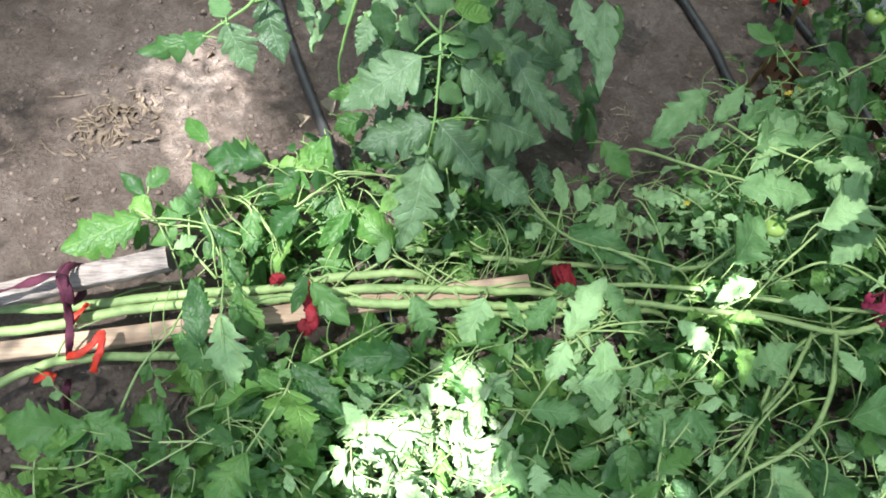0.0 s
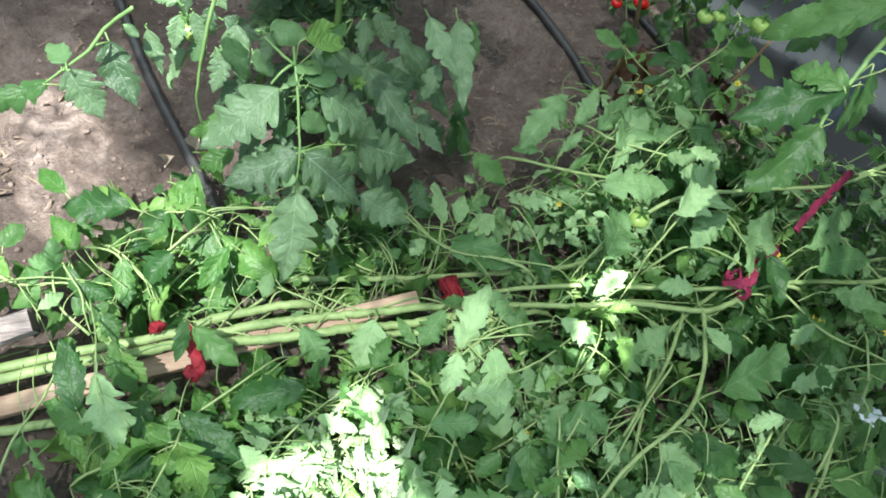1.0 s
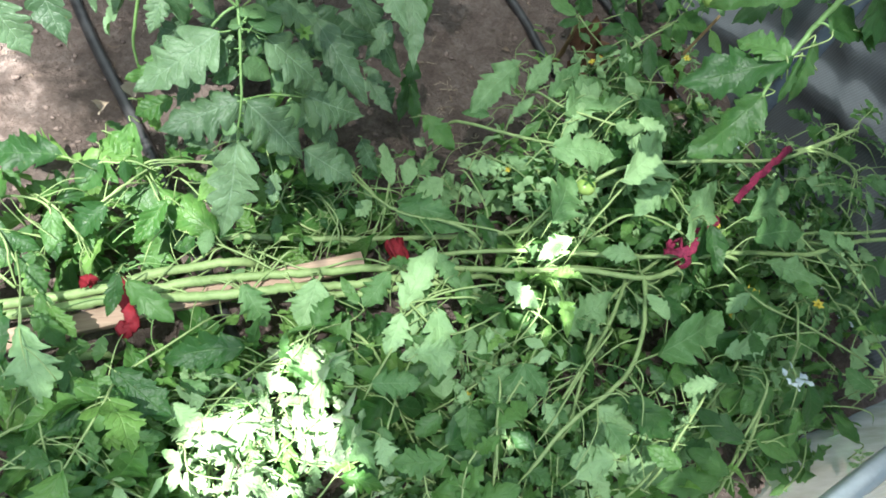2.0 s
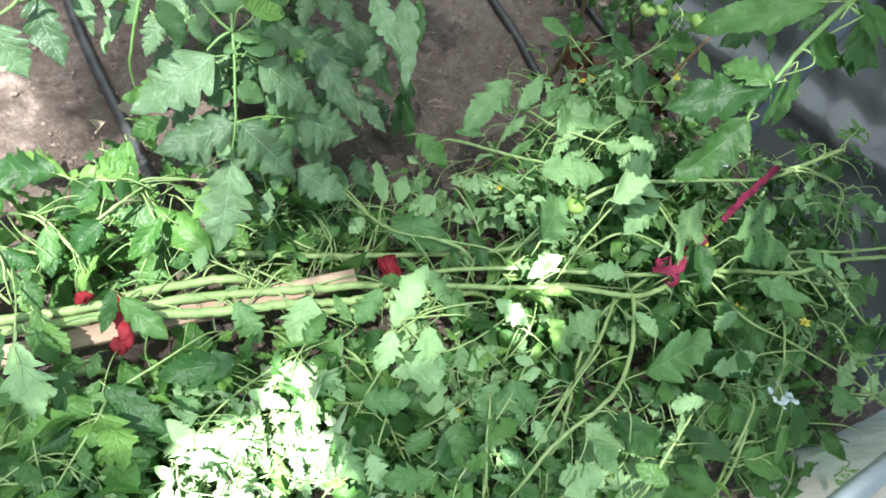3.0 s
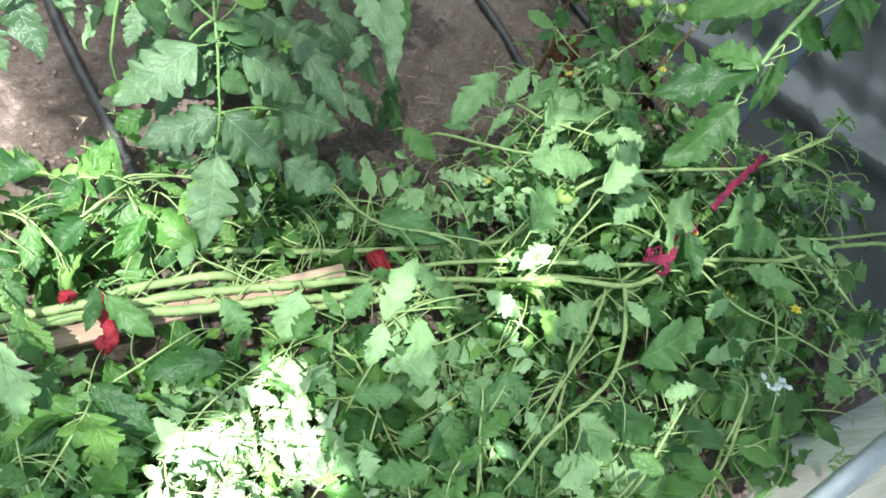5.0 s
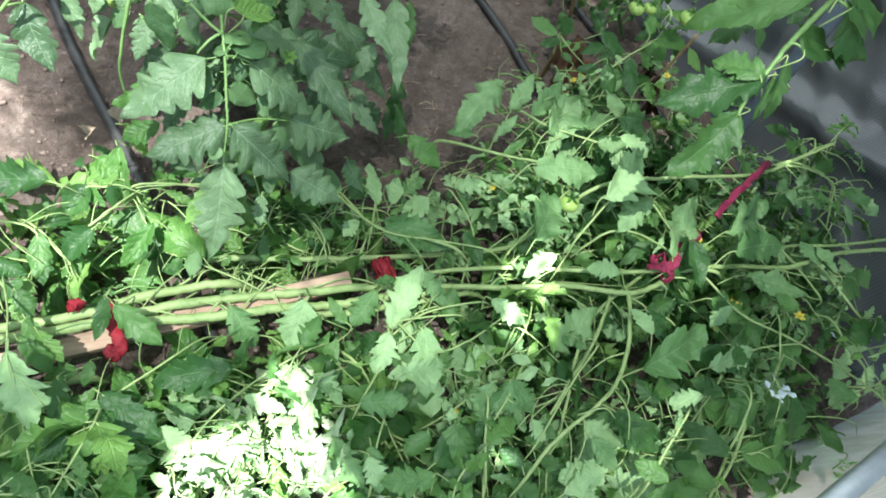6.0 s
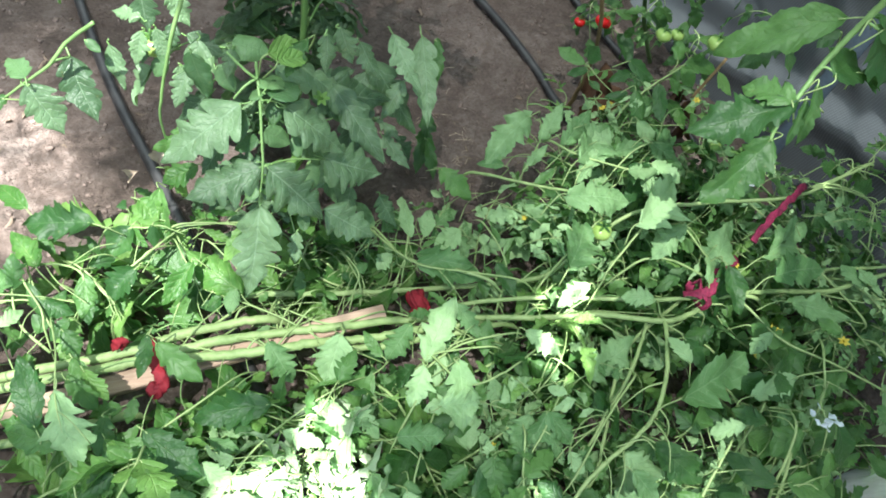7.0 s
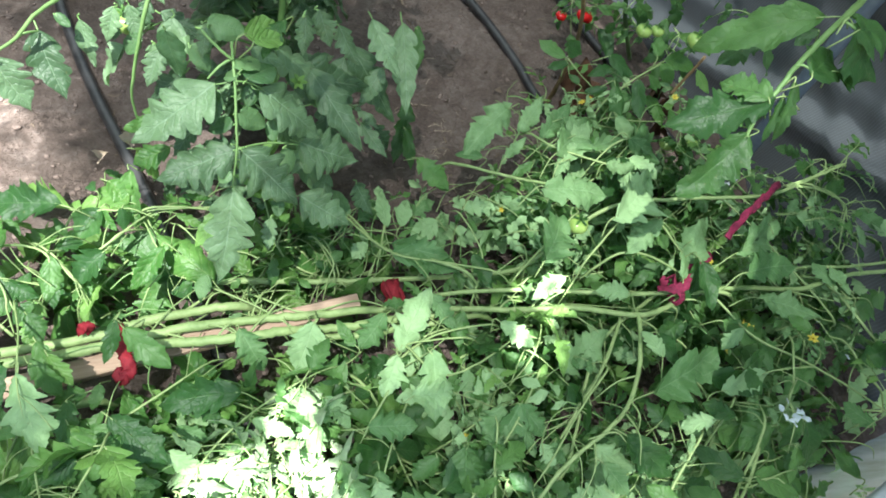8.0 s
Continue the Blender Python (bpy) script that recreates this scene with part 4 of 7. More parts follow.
lf(standing, LEAF_DARK, -0.050, 0.688, 0.580, -0.060, 0.665, 0.550, 0.5)
lf(standing, LEAF_DARK, -0.161, 0.830, 0.520, -0.204, 0.854, 0.520, 0.42)
lf(standing, LEAF_DARK, -0.105, 0.793, 0.520, -0.057, 0.770, 0.500, 0.42)
lf(standing, LEAF_DARK, -0.161, 0.790, 0.500, -0.167, 0.772, 0.490, 0.59)
lf(standing, LEAF_DARK, -0.118, 0.804, 0.530, -0.137, 0.778, 0.500, 0.5)
lf(standing, LEAF_DARK, -0.158, 0.847, 0.560, -0.156, 0.817, 0.500, 0.5)
lf(standing, LEAF_DARK, -0.119, 0.821, 0.570, -0.105, 0.805, 0.520, 0.5)
lf(standing, LEAF_DARK, -0.143, 0.793, 0.530, -0.131, 0.761, 0.490, 0.42)
lf(standing, LEAF_MID, -0.335, 0.746, 0.460, -0.428, 0.725, 0.430, 0.35, tilt=0.5)
stem(standing, STEM_GREEN, 0.0024, 0.0014, (-0.2, 0.712, 0.6), (-0.239, 0.726, 0.56), (-0.264, 0.725, 0.53), (-0.299, 0.728, 0.5), (-0.331, 0.735, 0.47))
stem(standing, STEM_GREEN, 0.0016, 0.0012, (-0.264, 0.725, 0.53), (-0.254, 0.734, 0.53), (-0.245, 0.749, 0.52))
lf(standing, LEAF_DARK, -0.299, 0.728, 0.5, -0.269, 0.691, 0.44, 0.58, droop=0.1, fold=0.1, depth=0.5)
lf(standing, LEAF_DARK, -0.247, 0.754, 0.52, -0.236, 0.699, 0.45, 0.44, droop=0.1, fold=0.1, depth=0.45)
lf(standing, LEAF_DARK, -0.2, 0.775, 0.52, -0.197, 0.741, 0.47, 0.38, droop=0.1, fold=0.1, depth=0.3)
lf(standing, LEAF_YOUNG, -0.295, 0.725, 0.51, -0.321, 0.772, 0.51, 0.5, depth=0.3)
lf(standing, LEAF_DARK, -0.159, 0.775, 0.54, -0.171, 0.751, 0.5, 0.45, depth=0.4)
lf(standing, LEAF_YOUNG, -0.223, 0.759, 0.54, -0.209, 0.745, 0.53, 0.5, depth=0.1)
stem(standing, STEM_GREEN, 0.003, 0.0016, (-0.095, 0.760, 0.620), (-0.120, 0.755, 0.550), (-0.144, 0.762, 0.460), (-0.156, 0.759, 0.400), (-0.152, 0.760, 0.340))
fruit(standing, TOMATO_GREEN, -0.152, 0.81, 0.49, 0.019, "small unripe green tomato")
blossom(standing, 0.066, 0.712, 0.47, 0.012, LEAF_BRIGHT)
rng.seed(201)
spots = []
for k in range(105):
    a, h = rng.uniform(0, 6.28), rng.uniform(0.10, 1.15)
    if math.sin(a) < -0.2 and h > 0.22:
        a = -a
    if math.cos(a) > 0.35 and rng.random() < 0.6:
        continue
    spots.append(((0.06 + 0.04 * math.cos(a), 0.93 + 0.04 * math.sin(a), h), a, rng.uniform(-0.2, 0.5), rng.uniform(-.5, .5), rng.uniform(0.7, 1.05) * (0.8 if h < .3 else 1)))
scatter(standing, BIG_DARK, spots)

# fallen bundle
lf(fallen, LEAF_UNDER, 0.073, 0.491, 0.170, 0.047, 0.432, 0.130, 0.836)
lf(fallen, LEAF_UNDER, -0.037, 0.501, 0.160, -0.008, 0.442, 0.120, 0.546)
lf(fallen, LEAF_UNDER, 0.227, 0.378, 0.250, 0.222, 0.283, 0.220, 0.546)
lf(fallen, LEAF_UNDER, 0.185, 0.321, 0.240, 0.251, 0.317, 0.240, 0.616)
lf(fallen, LEAF_UNDER, 0.181, 0.394, 0.220, 0.158, 0.344, 0.190, 0.66)
lf(fallen, LEAF_UNDER, 0.124, 0.302, 0.200, 0.195, 0.288, 0.200, 0.634)
lf(fallen, LEAF_UNDER, 0.194, 0.415, 0.200, 0.261, 0.511, 0.220, 0.44)
lf(fallen, LEAF_UNDER, 0.452, 0.594, 0.350, 0.576, 0.590, 0.340, 0.493)
lf(fallen, LEAF_UNDER, 0.564, 0.534, 0.340, 0.674, 0.594, 0.340, 0.634)
lf(fallen, LEAF_UNDER, 0.426, 0.483, 0.310, 0.503, 0.564, 0.310, 0.581)
lf(fallen, LEAF_UNDER, 0.553, 0.732, 0.280, 0.663, 0.823, 0.270, 0.546)
lf(fallen, LEAF_UNDER, 0.723, 0.752, 0.270, 0.819, 0.799, 0.250, 0.484)
lf(fallen, LEAF_UNDER, 0.447, 0.346, 0.200, 0.559, 0.382, 0.200, 0.493)
lf(fallen, LEAF_UNDER, 0.789, 0.461, 0.310, 0.923, 0.504, 0.310, 0.405)
lf(fallen, LEAF_UNDER, 0.767, 0.409, 0.330, 0.887, 0.427, 0.330, 0.493)
lf(fallen, LEAF_UNDER, 0.445, 0.206, 0.220, 0.495, 0.163, 0.200, 0.616)
lf(fallen, LEAF_UNDER, 0.371, 0.231, 0.200, 0.384, 0.198, 0.200, 0.748)
lf(fallen, LEAF_UNDER, 0.309, 0.242, 0.180, 0.304, 0.288, 0.180, 0.528)
lf(fallen, LEAF_UNDER, 0.226, 0.609, 0.200, 0.315, 0.568, 0.200, 0.458)
lf(fallen, LEAF_UNDER, 0.628, 0.285, 0.260, 0.583, 0.256, 0.240, 0.44)
lf(fallen, LEAF_UNDER, 0.682, 0.441, 0.280, 0.785, 0.550, 0.300, 0.352)
lf(fallen, LEAF_UNDER, 0.082, 0.260, 0.180, 0.105, 0.195, 0.130, 0.493)
lf(fallen, LEAF_UNDER, 0.125, 0.230, 0.170, 0.140, 0.189, 0.140, 0.616)
lf(fallen, LEAF_UNDER, 0.355, 0.266, 0.190, 0.375, 0.234, 0.170, 0.528)
lf(fallen, LEAF_UNDER, 0.291, 0.328, 0.200, 0.357, 0.357, 0.200, 0.44)
lf(fallen, LEAF_UNDER, 1.013, 0.533, 0.300, 1.079, 0.493, 0.300, 0.44)
lf(fallen, LEAF_UNDER, 1.120, 0.531, 0.300, 1.196, 0.481, 0.280, 0.37)
lf(fallen, LEAF_UNDER, 0.574, 0.426, 0.270, 0.524, 0.448, 0.270, 0.616)
lf(fallen, LEAF_UNDER, 0.266, 0.503, 0.200, 0.300, 0.446, 0.180, 0.44)
lf(fallen, LEAF_UNDER, 0.398, 0.124, 0.180, 0.477, 0.153, 0.200, 0.528)
lf(fallen, LEAF_UNDER, 0.680, 0.246, 0.250, 0.775, 0.272, 0.250, 0.44)
lf(fallen, LEAF_UNDER, 0.657, 0.533, 0.320, 0.589, 0.483, 0.300, 0.44)
lf(fallen, LEAF_UNDER, 0.627, 0.678, 0.300, 0.698, 0.679, 0.280, 0.44)
lf(fallen, LEAF_UNDER, 0.450, 0.692, 0.200, 0.505, 0.648, 0.200, 0.44)
lf(fallen, LEAF_UNDER, 0.629, 0.203, 0.260, 0.582, 0.209, 0.240, 0.528)
lf(fallen, LEAF_UNDER, 0.978, 0.361, 0.300, 0.966, 0.422, 0.300, 0.44)
lf(fallen, LEAF_UNDER, 0.795, 0.371, 0.300, 0.908, 0.346, 0.280, 0.396)
lf(fallen, LEAF_UNDER, 0.464, 0.464, 0.280, 0.406, 0.451, 0.260, 0.484)
lf(fallen, LEAF_UNDER, 0.353, 0.417, 0.240, 0.396, 0.371, 0.240, 0.528)
lf(fallen, LEAF_UNDER, 0.076, 0.366, 0.170, 0.113, 0.323, 0.150, 0.44)
lf(fallen, LEAF_UNDER, 0.058, 0.333, 0.170, 0.104, 0.375, 0.160, 0.528)
lf(fallen, LEAF_UNDER, 0.046, 0.384, 0.160, 0.057, 0.310, 0.140, 0.396)
lf(fallen, LEAF_UNDER, 0.011, 0.372, 0.160, 0.048, 0.397, 0.150, 0.528)
lf(fallen, LEAF_UNDER, -0.030, 0.360, 0.140, 0.023, 0.328, 0.130, 0.44)
lf(fallen, LEAF_UNDER, -0.111, 0.307, 0.140, -0.062, 0.279, 0.120, 0.616)
lf(fallen, LEAF_UNDER, -0.101, 0.255, 0.120, -0.046, 0.284, 0.120, 0.44)
lf(fallen, LEAF_MID, 0.708, 0.465, 0.300, 0.718, 0.387, 0.240, 0.42)
lf(fallen, LEAF_MID, 0.658, 0.367, 0.260, 0.609, 0.357, 0.240, 0.6)
lf(fallen, LEAF_MID, 0.482, 0.201, 0.240, 0.561, 0.144, 0.200, 0.42)
lf(fallen, LEAF_MID, 0.557, 0.222, 0.240, 0.613, 0.251, 0.240, 0.5, depth=0.2, sharp=0.3)
lf(fallen, LEAF_MID, 0.353, 1.025, 0.120, 0.326, 0.892, 0.080, 0.3)
lf(fallen, LEAF_MID, 0.314, 0.798, 0.200, 0.357, 0.735, 0.180, 0.55)
lf(fallen, LEAF_MID, 0.212, 0.185, 0.170, 0.136, 0.192, 0.150, 0.55)
lf(fallen, LEAF_MID, 0.221, 0.205, 0.170, 0.310, 0.251, 0.160, 0.62)
lf(fallen, LEAF_MID, 0.302, 0.198, 0.160, 0.251, 0.222, 0.140, 0.6)
lf(fallen, LEAF_MID, 0.612, 0.079, 0.220, 0.581, 0.133, 0.200, 0.46, depth=0.2, sharp=0.3)
lf(fallen, LEAF_MID, 0.611, 0.074, 0.200, 0.517, 0.088, 0.200, 0.4, depth=0.2, sharp=0.3)
lf(fallen, LEAF_MID, 0.768, 0.171, 0.280, 0.788, 0.107, 0.240, 0.46, depth=0.2, sharp=0.3)
lf(fallen, LEAF_MID, 0.757, 0.140, 0.250, 0.745, 0.092, 0.220, 0.34, depth=0.2, sharp=0.3)
lf(fallen, LEAF_MID, 0.733, 0.357, 0.260, 0.796, 0.316, 0.240, 0.5)
lf(fallen, LEAF_MID, 1.058, 0.270, 0.260, 0.968, 0.248, 0.240, 0.5)
lf(fallen, LEAF_MID, 0.889, 0.084, 0.200, 0.864, 0.136, 0.200, 0.45, depth=0.2, sharp=0.3)
lf(fallen, LEAF_MID, 0.741, 0.182, 0.240, 0.678, 0.163, 0.220, 0.6, depth=0.2, sharp=0.3)
lf(fallen, LEAF_MID, 0.334, 0.163, 0.140, 0.379, 0.129, 0.140, 0.6)
lf(fallen, LEAF_MID, 0.417, 0.150, 0.160, 0.384, 0.191, 0.160, 0.5)
lf(fallen, LEAF_MID, 0.864, 0.258, 0.250, 0.795, 0.232, 0.240, 0.5)
lf(fallen, LEAF_MID, 1.093, 0.372, 0.260, 1.014, 0.332, 0.240, 0.5)
lf(fallen, LEAF_MID, 0.820, 0.307, 0.250, 0.741, 0.281, 0.240, 0.5)
lf(fallen, LEAF_MID, 0.554, 0.104, 0.200, 0.514, 0.146, 0.200, 0.5, depth=0.2, sharp=0.3)
stem(fallen, STEM, 0.0080, 0.0072, (-0.738, 0.512, 0.1), (-0.611, 0.51, 0.1), (-0.432, 0.531, 0.105), (-0.258, 0.537, 0.12), (-0.204, 0.548, 0.122), (-0.163, 0.558, 0.122), (-0.097, 0.565, 0.12), (-0.036, 0.568, 0.118), shoots=0.22, ends=True)
stem(fallen, STEM, 0.0083, 0.0066, (-0.73, 0.468, 0.09), (-0.612, 0.479, 0.1), (-0.472, 0.509, 0.105), (-0.296, 0.515, 0.118), (-0.243, 0.519, 0.122), (-0.172, 0.525, 0.13), (-0.098, 0.53, 0.136), (-0.039, 0.528, 0.138), (0.013, 0.527, 0.138), (0.104, 0.525, 0.135), (0.181, 0.526, 0.13), shoots=0.22, ends=True)
stem(fallen, STEM, 0.0076, 0.0064, (-0.697, 0.379, 0.070), (-0.617, 0.414, 0.090), (-0.542, 0.425, 0.100), (-0.392, 0.430, 0.100), (-0.264, 0.446, 0.090), shoots=0.22, ends=True)
stem(fallen, STEM, 0.0080, 0.0062, (-0.178, 0.518, 0.115), (-0.124, 0.503, 0.135), (-0.067, 0.498, 0.142), (-0.016, 0.497, 0.142), (0.028, 0.5, 0.14), (0.082, 0.502, 0.13), (0.137, 0.499, 0.13), (0.196, 0.503, 0.13), (0.276, 0.502, 0.13), (0.324, 0.498, 0.14), shoots=0.22, ends=True)
stem(fallen, STEM, 0.0062, 0.0045, (0.101, 0.494, 0.11), (0.174, 0.484, 0.12), (0.225, 0.492, 0.12), (0.294, 0.49, 0.125), (0.367, 0.49, 0.13), shoots=0.22, ends=True)
stem(fallen, STEM, 0.00558, 0.00206, (-0.049, 0.622, 0.110), (0.079, 0.607, 0.110), (0.205, 0.589, 0.120), (0.294, 0.577, 0.130), (0.364, 0.568, 0.140), (0.456, 0.560, 0.160), (0.515, 0.577, 0.200), (0.610, 0.602, 0.270), (0.721, 0.582, 0.310), (0.885, 0.561, 0.330), (0.992, 0.584, 0.330), (1.063, 0.605, 0.330), (1.124, 0.621, 0.330), shoots=0.22, ends=True)
stem(fallen, STEM, 0.00558, 0.00361, (-0.003, 0.537, 0.120), (0.143, 0.528, 0.130), (0.292, 0.502, 0.150), (0.419, 0.467, 0.180), (0.513, 0.438, 0.215), (0.596, 0.402, 0.235), (0.656, 0.408, 0.240), (0.703, 0.423, 0.250), (0.803, 0.417, 0.260), (0.910, 0.396, 0.270), (1.014, 0.405, 0.280), (1.150, 0.401, 0.280), shoots=0.22, ends=True)
stem(fallen, STEM, 0.0040, 0.0026, (0.597, 0.4, 0.237), (0.575, 0.346, 0.24), (0.543, 0.291, 0.24), (0.51, 0.252, 0.235), (0.465, 0.224, 0.225), (0.423, 0.207, 0.21), (0.379, 0.183, 0.19), (0.351, 0.16, 0.17), shoots=0.22, ends=True)
stem(fallen, STEM, 0.00394, 0.00361, (0.299, 0.530, 0.150), (0.431, 0.506, 0.180), (0.522, 0.466, 0.220), (0.602, 0.440, 0.240), (0.694, 0.428, 0.250), (0.763, 0.412, 0.260), shoots=0.22, ends=True)
stem(fallen, STEM, 0.0034, 0.0024, (0.587, 0.417, 0.2), (0.55, 0.37, 0.2), (0.511, 0.326, 0.195), (0.47, 0.292, 0.185), (0.439, 0.26, 0.17), shoots=0.22, ends=True)
stem(fallen, STEM, 0.00328, 0.00258, (0.661, 0.446, 0.200), (0.533, 0.378, 0.190), (0.459, 0.260, 0.160), (0.430, 0.213, 0.150), shoots=0.22, ends=True)
stem(fallen, STEM, 0.0023, 0.00172, (0.160, 0.705, 0.160), (0.192, 0.628, 0.190), (0.231, 0.585, 0.200), (0.315, 0.560, 0.200), (0.391, 0.534, 0.200), shoots=0.22, ends=True)
stem(fallen, STEM, 0.0023, 0.00155, (0.740, 0.403, 0.260), (0.775, 0.325, 0.260), (0.848, 0.267, 0.260), (0.945, 0.198, 0.240), (1.010, 0.139, 0.220), shoots=0.22, ends=True)
stem(fallen, STEM, 0.00312, 0.00258, (0.949, 0.437, 0.270), (1.039, 0.423, 0.280), (1.183, 0.421, 0.280), shoots=0.22, ends=True)
stem(fallen, STEM, 0.00287, 0.00172, (0.959, 0.411, 0.270), (0.989, 0.366, 0.270), (1.033, 0.278, 0.250), (1.105, 0.249, 0.220), shoots=0.22, ends=True)
stem(fallen, STEM, 0.00246, 0.00172, (0.516, 0.101, 0.140), (0.565, 0.132, 0.170), (0.626, 0.174, 0.200), (0.687, 0.225, 0.240), shoots=0.22, ends=True)
stem(fallen, STEM, 0.00246, 0.00172, (0.642, 0.069, 0.150), (0.668, 0.116, 0.200), (0.698, 0.157, 0.240), (0.716, 0.188, 0.260), shoots=0.22, ends=True)
stem(fallen, STEM, 0.00164, 0.00129, (0.945, 0.339, 0.200), (0.843, 0.256, 0.240), (0.761, 0.210, 0.280), (0.750, 0.174, 0.280), shoots=0.22, ends=True)
stem(fallen, STEM, 0.00246, 0.00172, (0.673, 0.300, 0.200), (0.681, 0.227, 0.200), (0.629, 0.160, 0.200), shoots=0.22, ends=True)
stem(fallen, STEM, 0.00246, 0.00172, (0.329, 0.296, 0.150), (0.307, 0.232, 0.160), (0.285, 0.148, 0.140), shoots=0.22, ends=True)
stem(fallen, STEM, 0.0023, 0.00172, (0.553, 0.497, 0.250), (0.584, 0.499, 0.280), (0.636, 0.489, 0.280), (0.700, 0.452, 0.260), shoots=0.22, ends=True)
stem(fallen, STEM, 0.00213, 0.00172, (0.690, 0.554, 0.280), (0.704, 0.485, 0.280), (0.745, 0.447, 0.260), shoots=0.22, ends=True)
stem(fallen, STEM, 0.00213, 0.00138, (0.597, 0.552, 0.300), (0.516, 0.492, 0.280), (0.497, 0.473, 0.260), shoots=0.22, ends=True)
stem(fallen, STEM, 0.00213, 0.00138, (0.425, 0.516, 0.240), (0.457, 0.532, 0.280), (0.516, 0.571, 0.300), shoots=0.22, ends=True)
stem(fallen, STEM, 0.00164, 0.00129, (0.126, 0.667, 0.130), (0.138, 0.613, 0.120), (0.134, 0.602, 0.100), shoots=0.22, ends=True)
stem(fallen, STEM, 0.00164, 0.00129, (0.105, 0.667, 0.150), (0.125, 0.611, 0.160), (0.113, 0.585, 0.140), shoots=0.22, ends=True)
stem(fallen, STEM, 0.00205, 0.00138, (0.131, 0.313, 0.190), (0.187, 0.382, 0.200), (0.195, 0.419, 0.200), (0.298, 0.420, 0.200), shoots=0.22, ends=True)
stem(fallen, STEM, 0.00205, 0.00138, (0.204, 0.418, 0.200), (0.239, 0.355, 0.220), (0.305, 0.365, 0.220), (0.385, 0.403, 0.220), shoots=0.22, ends=True)
stem(fallen, STEM, 0.00205, 0.00138, (0.955, 0.352, 0.260), (0.846, 0.546, 0.300), (0.805, 0.588, 0.300), shoots=0.22, ends=True)
stem(fallen, STEM, 0.0018, 0.0012, (0.992, 0.584, 0.330), (1.066, 0.555, 0.320), (1.076, 0.501, 0.300), (1.040, 0.453, 0.280), shoots=0.22, ends=True)
stem(fallen, STEM, 0.0018, 0.0012, (0.355, 0.517, 0.160), (0.376, 0.571, 0.200), (0.362, 0.659, 0.200), shoots=0.22, ends=True)
stem(fallen, STEM, 0.00197, 0.00129, (-0.008, 0.583, 0.120), (0.067, 0.530, 0.140), (0.163, 0.540, 0.140), (0.233, 0.498, 0.140), shoots=0.22, ends=True)
stem(fallen, STEM, 0.0018, 0.00129, (-0.161, 0.655, 0.120), (-0.043, 0.575, 0.140), (0.030, 0.519, 0.140), (0.077, 0.471, 0.130), shoots=0.22, ends=True)
for q in ((0.791, 0.356, 0.235, 0.011), (0.797, 0.350, 0.238, 0.009), (0.884, 0.302, 0.265, 0.010), (0.274, 0.275, 0.155), (0.442, 0.666, 0.20), (0.76, 0.33, 0.20), (0.76, 0.472, 0.27)):
    blossom(fallen, *q)
fruit(fallen, TOMATO_GREEN, 0.529, 0.565, 0.28, 0.018, "small unripe green tomato")
bm = bmesh.new()
for k in range(9):
    p0 = Vector((rng.gauss(0, .011), rng.gauss(0, .008), rng.gauss(0, .004)))
    blade(bm, p0, p0 + Vector((rng.gauss(0, 1), rng.gauss(0, 1), 0.5)).normalized() * rng.uniform(.008, .016), rng.uniform(.5, .9), Vector((rng.gauss(0, .5), rng.gauss(0, .5), 1)), k, teeth=3, fine=3, cols=2, fold=0.5)
part("pale_leaf_tuft", bm, PAPER, fallen, "bleached bluish-white tuft of small leaves").location = Vector((0.711, 0.169, 0.315)) - fallen.location


def top_edge(x):
    """How far back the fallen foliage reaches."""
    pts = [(-0.9, 0.55), (-0.6, 0.60), (-0.45, 0.70), (-0.3, 0.80), (-0.1, 0.80), (0.15, 0.78), (0.3, 0.74), (0.45, 0.80), (0.6, 0.95), (0.8, 1.0), (0.95, 0.92), (1.1, 0.72), (1.25, 0.55)]
    for (a, ya), (b, yb) in zip(pts, pts[1:]):
        if x <= b:
            return ya + (yb - ya) * (x - a) / (b - a)
    return 0.5


def carpet(n, x0, x1, low, zspan, keep=lambda x, y: True):
    spots = []
    while len(spots) < n:
        x = rng.uniform(x0, x1)
        y = rng.uniform(low, top_edge(x) - 0.05)
        if y < 0.29 * (x - 0.8) + 0.07 or not keep(x, y):
            continue
        if x < 0.38 and -0.075 < y - 0.394 - (x + 1.274) * 0.1045 < 0.10 and rng.random() < 0.9:
            continue
        if x < -0.22 and 0.34 < y < 0.62:
            continue
        z = 0.02 + rng.random() * zspan(x, y)
        if x < 0.3 and abs(y - 0.394 - (x + 1.274) * 0.1045) < 0.075:
            z = 0.02 + 0.3 * (z - 0.02)
        a = rng.uniform(0, 6.28)
        reach = [(x + k * math.cos(a), y + k * math.sin(a)) for k in (-0.06, 0.0, 0.06, 0.13)]
        if any(math.hypot((qx + 0.03) / 0.14, (qy - 0.27) / 0.09) < 1 for qx, qy in reach) and rng.random() < 0.95:
            continue
        if any(qx < 0.36 and -0.05 < qy - 0.394 - (qx + 1.274) * 0.1045 < 0.075 for qx, qy in reach) and rng.random() < 0.985:
            continue
        spots.append(((x - 0.08 * math.cos(a), y - 0.08 * math.sin(a), z - 0.02), a, rng.gauss(-0.12, 0.42), rng.gauss(0, 0.75), rng.uniform(0.5, 1.05)))
    return spots


def larger(k, spots):
    return [(at, a, pitch, roll, k * s) for at, a, pitch, roll, s in spots]


